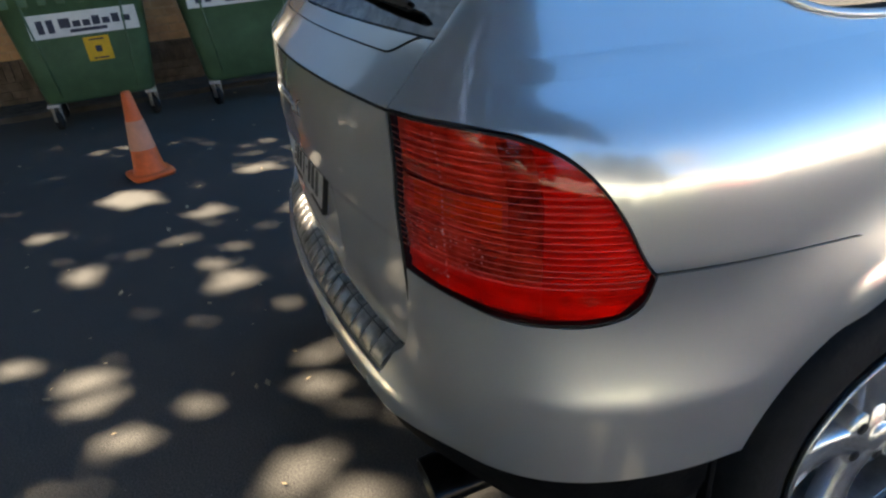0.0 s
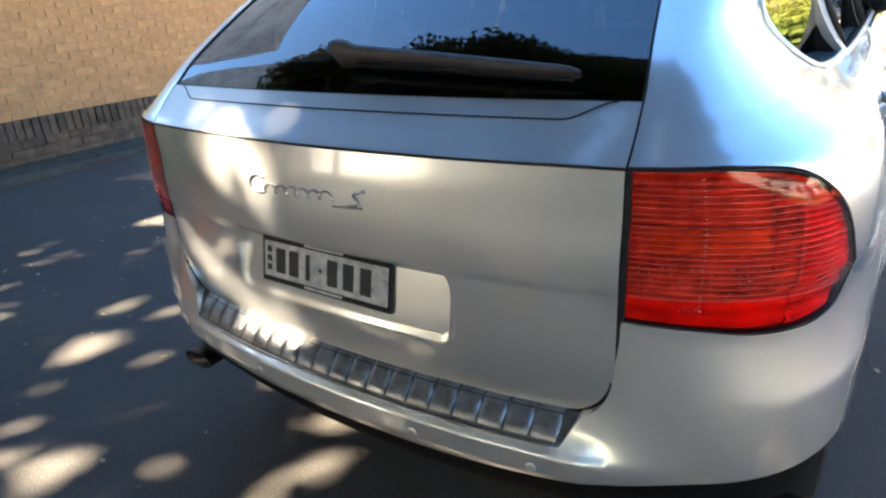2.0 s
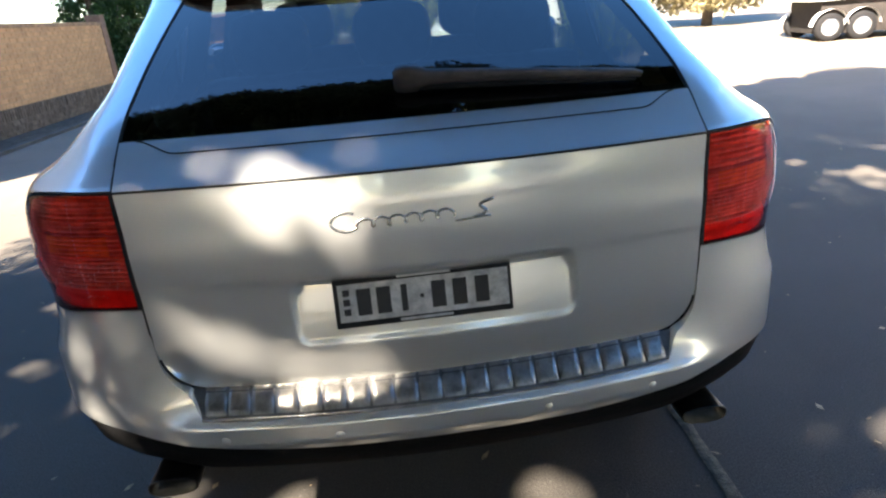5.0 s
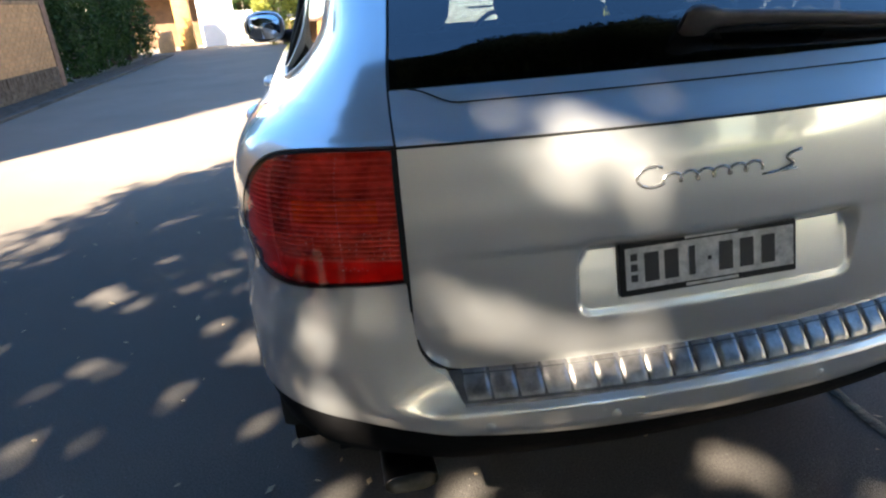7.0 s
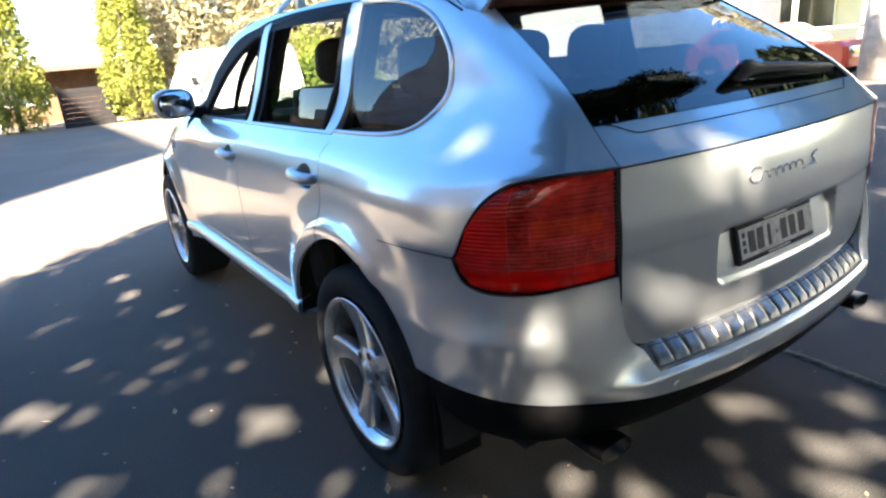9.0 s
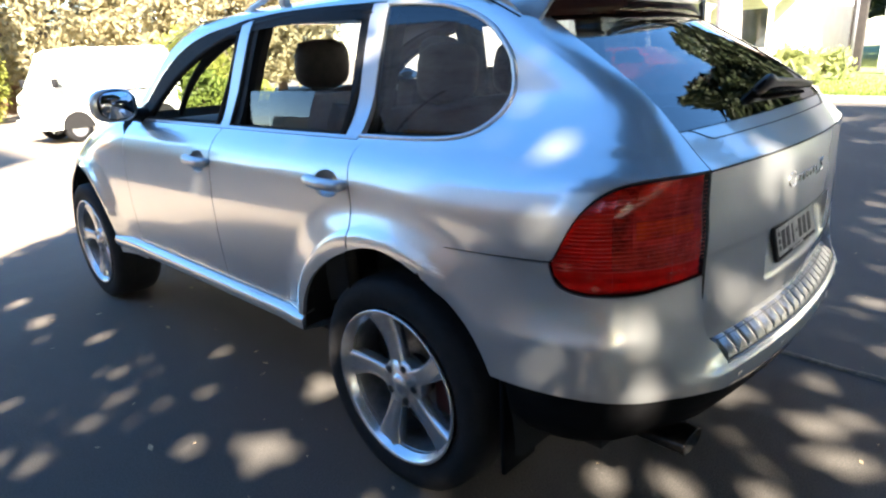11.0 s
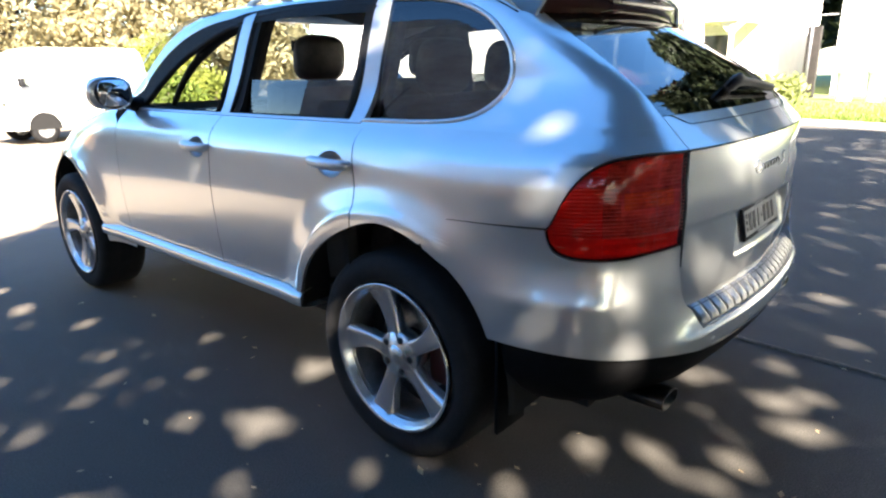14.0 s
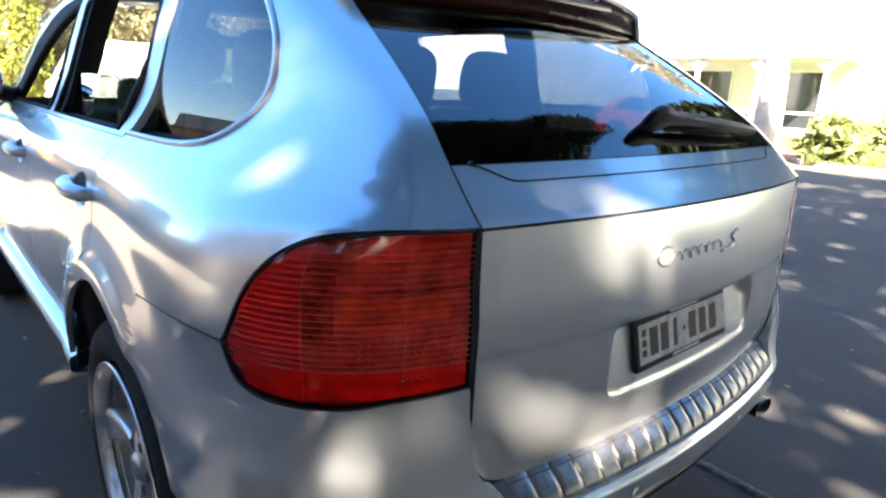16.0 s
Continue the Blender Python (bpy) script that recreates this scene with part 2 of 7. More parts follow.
# ---- the setting ----
CONCRETE = material("pale_concrete", (0.42, 0.41, 0.39), 0.9, 0, 0.18, 3.0, 0.3, 40)
CONCRETE_DARK = material("dark_concrete", (0.075, 0.068, 0.058), 0.95, 0, 0.3, 3.0, 0.4, 40)
RENDER = material("grey_render", (0.60, 0.60, 0.61), 0.9, 0, 0.10, 1.6, 0.5, 14, tint=(0.26, 0.26, 0.28))
BRICK = material("sandy_brick", (0.54, 0.295, 0.135), 0.9, 0, 0.14, 5, 0.4, 70, random_tone=0.10)
BRICK_DARK = material("dark_brick", (0.13, 0.095, 0.065), 0.92, 0, 0.3, 9, 0.5, 60, random_tone=0.25)
MORTAR = material("mortar", (0.50, 0.30, 0.15), 0.95, 0, 0.2, 14, 0.4, 60)
SOIL = material("soil", (0.075, 0.058, 0.040), 0.98, 0, 0.4, 9, 0.8, 45)
GRASS = material("lawn_ground", (0.16, 0.21, 0.05), 0.95, 0, 0.35, 6, 0.8, 80)
WHITE = material("white_wall", (0.74, 0.73, 0.70), 0.85, 0, 0.05, 1.5, 0.2, 20)
CREAM = material("cream_wall", (0.66, 0.60, 0.47), 0.85, 0, 0.08, 2.0)
# darkened brown: the shade of eave and trees is put into the colour
BROWN = material("brown_cladding", (0.16, 0.088, 0.042), 0.8, 0, 0.2, 3.0)
BROWN_DARK = material("dark_timber", (0.016, 0.012, 0.010), 0.85, 0, 0.3, 6.0)
ORANGE_WOOD = material("orange_timber", (0.50, 0.24, 0.06), 0.7, 0, 0.2, 4.0)
WHITE_METAL = material("white_metal", (0.78, 0.78, 0.76), 0.5, 0, 0.05, 6)
GREY_METAL = material("grey_metal", (0.20, 0.20, 0.21), 0.5, 0.6, 0.15, 9)
PIER_BROWN = material("pier_brown", (0.26, 0.145, 0.09), 0.9, 0, 0.2, 6, 0.3, 50)
ROOF_SLATE = material("roof_slate", (0.030, 0.031, 0.034), 0.75, 0, 0.2, 5)
ROOF_TILE = material("roof_tile", (0.26, 0.13, 0.08), 0.85, 0, 0.2, 5, random_tone=0.2)
WINDOW_DARK = material("dark_pane", (0.03, 0.035, 0.04), 0.1, 0, 0.1, 3, coat=0.5)


def leaf_material(name, a, b, through_leaf=0.4, tone=0.35):
    m = material(name, a, 0.55, 0, 0.2, 1.3, tint=b, random_tone=tone)
    p = m.node_tree.nodes["Principled BSDF"]
    p.inputs["Specular IOR Level"].default_value = 0.2
    nt = m.node_tree
    tl = nt.nodes.new("ShaderNodeBsdfTranslucent")
    mx = nt.nodes.new("ShaderNodeMixShader")
    mx.inputs[0].default_value = through_leaf
    nt.links.new(p.inputs["Base Color"].links[0].from_socket, tl.inputs["Color"])
    nt.links.new(p.outputs[0], mx.inputs[1])
    nt.links.new(tl.outputs[0], mx.inputs[2])
    nt.links.new(mx.outputs[0], nt.nodes["Material Output"].inputs["Surface"])
    return m


LEAF_DARK = leaf_material("conifer_leaf", (0.045, 0.085, 0.020), (0.018, 0.040, 0.012))
# yellow-green shrub leaf; on the cypresses its gold paints in the sunlight
LEAF_GOLD = leaf_material("golden_leaf", (0.34, 0.34, 0.07), (0.13, 0.16, 0.035), 0.45, 0.22)
LEAF_GREEN = leaf_material("green_leaf", (0.16, 0.20, 0.035), (0.06, 0.09, 0.02))
# green plants in glare: the bright sunlight is put into this pale leaf
LEAF_PALE = leaf_material("pale_leaf", (0.34, 0.36, 0.15), (0.16, 0.19, 0.06))
LEAF_TREE = leaf_material("tree_leaf", (0.036, 0.052, 0.018), (0.018, 0.028, 0.012), 0.18)
LEAF_BELT = leaf_material("belt_leaf", (0.030, 0.040, 0.016), (0.016, 0.022, 0.010), 0.06)
LEAF_OLIVE = leaf_material("olive_leaf", (0.40, 0.36, 0.22), (0.27, 0.235, 0.13), 0.5, 0.18)
BARK = material("bark", (0.13, 0.10, 0.075), 0.95, 0, 0.3, 8, 0.9, 22)
BARK_PALE = material("pale_bark", (0.52, 0.48, 0.43), 0.85, 0, 0.2, 2.2, 0.5, 12, tint=(0.28, 0.25, 0.22))

gm = bmesh.new()
ticks = [-400, -120, -40, -14, -6, 0, 6, 14, 40, 120, 400]
grid(gm, [[Vector((x, y, 0)) for x in ticks] for y in ticks], flip=True)
tagged(part("ground", gm, ASPHALT, smooth=False), "dark worn asphalt drive in dappled tree shade", "ground", kind="structure")


def slab(name, x0, x1, y0, y1, z0, z1, mat, label, category, bevel=0.0):
    b = bmesh.new()
    box(b, x0, x1, y0, y1, z0, z1, bevel)
    return tagged(part(name, b, mat, smooth=False), label, category, kind="structure")


# brick boundary wall along the drive: a mortar core; its bricks stand proud of it
WX = -6.2
wall_west = slab("wall_west", WX - 0.24, WX - 0.005, -6.0, 5.05, 0, 1.90, MORTAR, "tall sandy brick boundary wall over a darker brick plinth", "wall")
wall_west_low = slab("wall_west_low", WX - 0.24, WX - 0.005, 5.05, 14.45, 0, 1.72, MORTAR, "lower stretch of the sandy brick boundary wall", "wall")
slab("plinth_core", WX - 0.10, WX + 0.006, -6.0, 14.44, 0, 0.468, BRICK_DARK, "dark damp mortar behind the wall's plinth bricks", "wall")
slab("pier", WX - 0.30, WX + 0.02, 14.45, 14.72, 0, 1.95, PIER_BROWN, "reddish-brown end pier of the brick wall", "pier", 0.01)
slab("planting_strip", WX - 0.01, -5.56, -6.0, 23.0, -0.05, 0.035, SOIL, "strip of bare soil along the wall's foot", "soil strip")
slab("kerb", -5.56, -5.44, -6.0, 23.0, -0.05, 0.055, CONCRETE_DARK, "worn concrete edging along the soil strip", "kerb", 0.012)

# rendered building behind the wall
building_west = slab("building_west", -16.0, -8.4, 1.4, 7.66, 0, 7.6, RENDER, "stained grey rendered building behind the wall", "building")
# the last box, behind the shed, is an added wing that lengthens the shade
for x1, y0, y1, z0, z1 in ((-8.4, 9.31, 10.6, 0, 7.6), (-8.4, 7.66, 9.31, 0, 1.60), (-8.4, 7.66, 9.31, 3.40, 7.6), (-8.9, 7.66, 9.31, 1.60, 3.40), (-10.9, 10.6, 13.0, 0, 7.6)):
    bl = bmesh.new()
    box(bl, -16.0, x1, y0, y1, z0, z1)
    part("wall", bl, RENDER, building_west, smooth=False)
# unseen block, added only to throw shade over the far drive
slab("shade_block", -32.0, -20.0, -12.4, 0.6, 0, 27.0, RENDER, "tall grey unseen block added to shade the far drive", "building")
gr = empty("window_grille", Matrix.Translation((-8.42, 8.485, 1.60)))
tagged(gr, "grey metal bar grille over a window opening", "grille")
bar = None
for i in range(15):
    y = -0.78 + 1.56 * i / 14
    if bar is None:
        b = bmesh.new()
        tube(b, [(0, 0, 0), (0, 0, 1.8)], 0.022, 8)
        bar = part("bar", b, WHITE_METAL, gr)
        o = bar
    else:
        o = bar.copy()
        scene.collection.objects.link(o)
    o.location = (0, y, 0)
for z in (0.02, 0.9, 1.76):
    b = bmesh.new()
    box(b, -0.02, 0.02, -0.82, 0.82, z, z + 0.04)
    part("rail", b, WHITE_METAL, gr)
b = bmesh.new()
tube(b, [(WX + 0.04, 5.20, 1.55), (-6.55, 5.05, 3.4)], 0.019, 8)
tagged(part("drain_pipe", b, GREY_METAL), "thin grey pipe rising behind the wall's step", "pipe")
spade = empty("spade", Matrix.Translation((-5.84, 5.17, 0.03)))
tagged(spade, "old garden spade leaning against the brick wall", "spade")
top = Vector((WX + 0.045 + 5.84, -0.17, 1.04))
axis = top.normalized()
cross = Vector((0, 1, 0.08)).normalized()
b = bmesh.new()
tube(b, [axis * 0.26, axis * 0.92], [0.019, 0.016], 10)
part("shaft", b, ORANGE_WOOD, spade, "worn wooden shaft")
b = bmesh.new()
for k in (-1, 1):
    tube(b, [axis * 0.90, axis * 0.96 + cross * 0.045 * k, axis * 1.05 + cross * 0.05 * k], 0.011, 8)
tube(b, [axis * 1.05 - cross * 0.062, axis * 1.05 + cross * 0.062], 0.014, 8)
part("grip", b, BROWN_DARK, spade, "dark D-shaped grip")
b = bmesh.new()
grid(b, [[axis * h + cross * w * u + Vector((0.012 * (1 - u * u), 0, 0)) for u in spread(-1, 1, 7)] for h, w in ((0.0, 0.06), (0.06, 0.085), (0.27, 0.09), (0.29, 0.085))])
tube(b, [axis * 0.20, axis * 0.34], [0.012, 0.021], 8)
part("blade", b, GREY_METAL, spade, "rusty steel blade")
vent = empty("wall_vent", Matrix.Translation((WX + 0.006, 1.30, 0.50)))
tagged(vent, "narrow rusty iron vent let into the brick wall", "vent")
b = bmesh.new()
box(b, -0.02, 0.004, -0.045, 0.045, 0.0, 0.25, 0.002)
part("plate", b, BROWN_DARK, vent, smooth=False)
for k in range(5):
    b = bmesh.new()
    box(b, 0.004, 0.010, -0.035, 0.035, 0.03 + 0.043 * k, 0.045 + 0.043 * k)
    part("slat", b, BROWN_DARK, vent, smooth=False)
shed = bmesh.new()
box(shed, -11, -8.4, 10.6, 14.4, 0, 2.6)
tagged(part("building_shed", shed, CREAM, smooth=False), "pale shed wall beyond the grey building", "building", kind="structure")

# ---- far end of the drive: house, gate, timber pier ----


def house(name, x0, x1, y0, y1, h, roof_h, wall_mat, label, windows=(), eave=0.5, roof_mat=None, along="x"):
    ob = empty(name, Matrix.Translation(((x0 + x1) / 2, (y0 + y1) / 2, 0)))
    tagged(ob, label, "house")
    cx, cy = (x0 + x1) / 2, (y0 + y1) / 2
    b = bmesh.new()
    box(b, x0 - cx, x1 - cx, y0 - cy, y1 - cy, 0, h)
    part("wall", b, wall_mat, ob, smooth=False)
    b = bmesh.new()
    e = eave
    v = [b.verts.new(p) for p in ((x0 - cx - e, y0 - cy - e, h), (x1 - cx + e, y0 - cy - e, h), (x1 - cx + e, y1 - cy + e, h), (x0 - cx - e, y1 - cy + e, h))]
    rl = [b.verts.new(p) for p in (((x0 - cx) * 0.5, 0, h + roof_h), ((x1 - cx) * 0.5, 0, h + roof_h))] if along == "x" else [b.verts.new(p) for p in ((0, (y0 - cy) * 0.5, h + roof_h), (0, (y1 - cy) * 0.5, h + roof_h))]
    if along == "x":
        for f in ((v[0], v[1], rl[1], rl[0]), (v[1], v[2], rl[1]), (v[2], v[3], rl[0], rl[1]), (v[3], v[0], rl[0])):
            b.faces.new(f)
    else:
        for f in ((v[0], v[1], rl[0]), (v[1], v[2], rl[1], rl[0]), (v[2], v[3], rl[1]), (v[3], v[0], rl[0], rl[1])):
            b.faces.new(f)
    b.faces.new(v[::-1])
    part("roof", b, roof_mat or ROOF_TILE, ob, smooth=False)
    for face, a0, a1, z0, z1 in windows:
        w = bmesh.new()
        f = bmesh.new()
        if face == "x0":
            box(w, x0 - cx - 0.01, x0 - cx + 0.02, a0 - cy, a1 - cy, z0, z1)
            for args in ((a0 - 0.06, a0, z0, z1), (a1, a1 + 0.06, z0, z1), (a0 - 0.06, a1 + 0.06, z1, z1 + 0.08), (a0 - 0.10, a1 + 0.10, z0 - 0.08, z0)):
                box(f, x0 - cx - 0.06, x0 - cx, args[0] - cy, args[1] - cy, args[2], args[3])
        else:
            box(w, a0 - cx, a1 - cx, y0 - cy - 0.01, y0 - cy + 0.02, z0, z1)
            for args in ((a0 - 0.06, a0, z0, z1), (a1, a1 + 0.06, z0, z1), (a0 - 0.06, a1 + 0.06, z1, z1 + 0.08), (a0 - 0.10, a1 + 0.10, z0 - 0.08, z0)):
                box(f, args[0] - cx, args[1] - cx, y0 - cy - 0.06, y0 - cy, args[2], args[3])
        win = part("window", w, WINDOW_DARK, ob, smooth=False)
        part("window_frame", f, WHITE_METAL, win, smooth=False)
    return ob


house("house", -9.0, 6.0, 29.0, 38.0, 1.95, 0.35, BROWN, "low brown-clad house with a broad eave behind the cypresses", [("y0", -1.9, -0.6, 0.8, 1.6)], 0.9, BROWN)
slab("wall_north", -5.0, -3.62, 27.0, 27.25, 0, 2.3, WHITE, "short sunlit white wall by the gate", "wall")
gt = empty("gate", Matrix.Translation((-2.95, 26.4, 0)))
tagged(gt, "white metal bar gate across the far driveway", "gate")
b = bmesh.new()
box(b, -0.62, 0.62, -0.03, 0.03, 0.08, 0.14)
box(b, -0.62, 0.62, -0.03, 0.03, 1.15, 1.21)
for x in (-0.65, 0.65):
    box(b, x - 0.05, x + 0.05, -0.05, 0.05, 0, 1.35)
part("gate_frame", b, WHITE_METAL, gt, smooth=False)
bar = None
for i in range(11):
    if bar is None:
        b = bmesh.new()
        box(b, -0.018, 0.018, -0.012, 0.012, 0.1, 1.3)
        bar = part("bar", b, WHITE_METAL, gt, smooth=False)
        o = bar
    else:
        o = bar.copy()
        scene.collection.objects.link(o)
    o.location = (-0.55 + 0.11 * i, 0, 0)
b = bmesh.new()
box(b, -5.68, -5.10, 25.7, 26.1, 0, 1.85, 0.02)
tagged(part("timber_pier", b, ORANGE_WOOD), "orange-stained timber gate pier", "pier")
b = bmesh.new()
box(b, -6.3, -5.75, 24.9, 25.2, 0, 0.75, 0.05)
tagged(part("sandstone_block", b, BRICK), "sandy stone block beside the gate pier", "stone block")
fence = empty("dark_fence", Matrix.Translation((0.35, 23.6, 0)))
tagged(fence, "dark timber slat screen between the cypresses", "fence")
slat = None
for i in range(8):
    if slat is None:
        b = bmesh.new()
        box(b, -0.78, 0.78, -0.02, 0.02, 0.0, 0.15, 0.006)
        slat = part("slat", b, BROWN_DARK, fence, smooth=False)
        o = slat
    else:
        o = slat.copy()
        scene.collection.objects.link(o)
    o.location = (0, 0, 0.01 + 0.158 * i)
for x in (-0.74, 0.74):
    b = bmesh.new()
    box(b, x - 0.05, x + 0.05, 0.02, 0.12, 0, 1.35)
    part("post", b, BROWN_DARK, fence, smooth=False)

# ---- right side: kerb, lawn, white house ----
lw = bmesh.new()
# the edge of the lawn runs from near to far, drifting away from the drive
edge = [(12.2, -30.0), (12.6, -4.0), (12.95, 1.1), (13.5, 2.6), (13.95, 4.6), (15.5, 5.5), (16.6, 9.0), (18.5, 11.5)]
a = [lw.verts.new((x, y, 0.10)) for x, y in edge]
far = [lw.verts.new((60, y * 1.0, 0.25)) for x, y in edge]
for k in range(len(edge) - 1):
    lw.faces.new((a[k], far[k], far[k + 1], a[k + 1]))
tagged(part("lawn", lw, GRASS, smooth=False), "sunlit mown lawn beyond the kerb", "lawn", kind="structure")
kb = bmesh.new()
rows = [[Vector((x + d, y, z)) for d, z in ((-0.16, -0.02), (-0.15, 0.12), (-0.01, 0.125), (0.0, 0.05))] for x, y in edge]
grid(kb, rows, flip=True)
tagged(part("kerb_east", kb, CONCRETE, smooth=False), "pale concrete kerb in front of the lawn", "kerb", kind="structure")
# its unseen southern end is lengthened as a white reflector for the car
house("house", 25.0, 36.0, -26.0, 4.2, 4.6, 3.2, WHITE, "bright white rendered house behind the lawn", [("x0", 0.6, 2.4, 1.1, 2.4), ("x0", -3.5, -1.5, 1.1, 2.4), ("x0", -8.5, -6.5, 1.1, 2.4)], 0.5, ROOF_SLATE, along="y")
house("house", 24.0, 34.0, 6.6, 17.0, 5.6, 2.2, WHITE, "two-storey white house with a deep veranda", [("x0", 7.6, 9.2, 0.4, 2.4), ("x0", 11.0, 13.0, 1.0, 2.4)], 0.6, along="y")
vr = empty("veranda", Matrix.Translation((22.6, 10.0, 0)))
tagged(vr, "cream timber veranda with posts and brackets", "veranda")
b = bmesh.new()
box(b, -1.4, 1.4, -3.4, 3.4, 2.75, 2.95)
part("veranda_roof", b, CREAM, vr, smooth=False)
for y in (-3.2, -1.1, 1.1, 3.2):
    b = bmesh.new()
    box(b, -1.3, -1.16, y - 0.07, y + 0.07, 0.1, 2.75, 0.01)
    post = part("post", b, CREAM, vr, smooth=False)
    b = bmesh.new()
    for s in (-1, 1):
        prism(b, [(0, 0), (0.5 * s, 0), (0, -0.5)][::s], -0.02, 0.02, Matrix.Translation((-1.23, y, 2.74)) @ pose(0, 0, 0, 90, 0, 90))
    part("bracket", b, CREAM, post, smooth=False)
b = bmesh.new()
box(b, -1.3, -1.22, -3.3, 3.3, 0.95, 1.03)
part("handrail", b, CREAM, vr, smooth=False)
# white garden wall and rear fence that close the view
slab("wall_east", 17.5, 45.0, 19.5, 19.8, 0, 1.7, WHITE, "long sunlit white wall at the back of the yard", "wall")


# ---- the car: x to its right, y forward, rear axle at y = 0.98 ----
AXLE_R, AXLE_F, HUB_Z, ARCH = 0.98, 3.837, 0.372, 0.49
REAR_Y = curve((0.58, 0.105), (0.68, 0.080), (0.80, 0.070), (0.95, 0.070), (1.04, 0.077), (1.098, 0.0853), (1.1115, 0.0875), (1.124, 0.102), (1.155, 0.141), (1.198, 0.190), (1.25, 0.242), (1.30, 0.301), (1.35, 0.365), (1.40, 0.433), (1.48, 0.549), (1.56, 0.660), (1.62, 0.745))
BOW = curve((0.58, 0.062), (1.00, 0.062), (1.11, 0.050), (1.198, 0.033), (1.48, 0.085), (1.56, 0.10))
HATCH_X = curve((0.58, 0.618), (1.11, 0.618), (1.198, 0.612), (1.30, 0.588), (1.48, 0.530), (1.56, 0.495))
CORNER_Y = curve((0.30, 0.62), (1.00, 0.62), (1.198, 0.63), (1.30, 0.72), (1.48, 0.90), (1.56, 1.00), (1.62, 1.06))
WIDTH = curve((0.30, 0.895), (0.42, 0.910), (0.50, 0.918), (0.70, 0.934), (0.85, 0.938), (0.95, 0.932), (1.02, 0.927), (1.08, 0.910), (1.12, 0.882), (1.16, 0.836), (1.20, 0.813), (1.25, 0.795), (1.30, 0.779), (1.45, 0.735), (1.55, 0.700), (1.60, 0.668), (1.63, 0.63))
BUMP_Y = curve((0.30, 0.14), (0.42, 0.085), (0.47, 0.058), (0.505, 0.036), (0.54, 0.024), (0.572, 0.024), (0.590, 0.034), (0.63, 0.052), (0.68, 0.064), (0.74, 0.070), (0.84, 0.074), (0.93, 0.074))
NOSE_Y = curve((0.30, 4.60), (0.60, 4.74), (0.80, 4.70), (0.92, 4.55), (1.00, 4.35), (1.06, 4.12), (1.11, 3.88), (1.155, 3.62), (1.30, 3.42), (1.45, 3.15), (1.52, 3.00), (1.60, 2.72), (1.63, 2.6))
PILLAR_Y = curve((0.30, 3.05), (1.08, 3.05), (1.155, 3.17), (1.30, 3.03), (1.372, 2.95), (1.45, 2.86), (1.522, 2.75), (1.57, 2.62), (1.60, 2.48), (1.63, 2.3))


def side_x(y, z):
    # above the waist the body narrows towards the back
    w = WIDTH(z) - 0.085 * smooth01((1.75 - y) / 1.25) * smooth01((z - 1.10) / 0.20)
    for ya in (AXLE_R, AXLE_F):
        r = math.hypot(y - ya, z - HUB_Z)
        w += (0.030 * smooth01(1 - (r - ARCH) / 0.17) + 0.009 * smooth01((ARCH + 0.052 - r) / 0.014) * smooth01((y - 0.68) / 0.05)) * smooth01((1.06 - z) / 0.2)
    w += 0.020 * smooth01((1.15 - y) / 0.5) * math.exp(-((z - 1.0) / (0.15 if z > 1.0 else 0.26)) ** 2)
    w += 0.014 * smooth01((0.85 - y) / 0.3) * smooth01((0.75 - z) / 0.25)
    return w


def skin(q, z, rear=REAR_Y):
    """The outside of the body. q: 0 to 1 across the back to the tailgate's edge, 1 to 2 round the corner, then 2 + metres along the side."""
    s = -1 if q < 0 else 1
    q = abs(q)
    xh, y0, bow, yc = HATCH_X(z), rear(z), BOW(z), CORNER_Y(z)
    if q <= 1:
        return Vector((s * xh * q, y0 + bow * q * q, z))
    if q >= 2:
        y = yc + q - 2
        return Vector((s * side_x(y, z), y, z))
    t = q - 1
    p0, p3 = Vector((xh, y0 + bow)), Vector((side_x(yc, z), yc))
    d0 = Vector((xh, 2 * bow)).normalized()
    d3 = Vector((side_x(yc + 0.02, z) - side_x(yc, z), 0.02)).normalized()
    p1 = p0 + d0 * 0.80 * (p3.x - p0.x)
    p2 = p3 - d3 * (0.62 + 0.20 * smooth01((z - 1.13) / 0.12)) * (p3.y - p0.y)
    p = p0 * (1 - t) ** 3 + 3 * p1 * t * (1 - t) ** 2 + 3 * p2 * t * t * (1 - t) + p3 * t ** 3
    return Vector((s * p.x, p.y, z))


CORNER_BUMP = curve((0.30, 0.14), (0.42, 0.10), (0.50, 0.066), (0.545, 0.055), (0.58, 0.050), (0.64, 0.051), (0.70, 0.057), (0.77, 0.066), (0.84, 0.074), (0.93, 0.074))


def bumper_skin(q, z):
    """The step of the bumper fades out round the corner."""
    t = smooth01((abs(q) - 0.90) / 0.32)
    return skin(q, z, lambda h: BUMP_Y(h) * (1 - t) + CORNER_BUMP(h) * t)


def side(y, z):
    q = 2 + y - CORNER_Y(z)
    if q < 2:
        lo, hi = 1.0, 2.0
        for _ in range(24):
            q = (lo + hi) / 2
            lo, hi = (q, hi) if skin(q, z).y < y else (lo, q)
    return skin(q, z)


def front_skin(f, z):
    """From the side at the front pillar (f = 0) to the middle of the nose or windscreen (f = 1)."""
    a = f * math.pi / 2
    y0 = PILLAR_Y(z)
    y = y0 + (NOSE_Y(z) - y0) * math.sin(a) ** 0.85
    k = 0.42 if z < 1.155 else 0.62
    return Vector((side_x(min(y, AXLE_F + 0.6), z) * math.cos(a) ** k if f < 1 else 0.0, y, z))


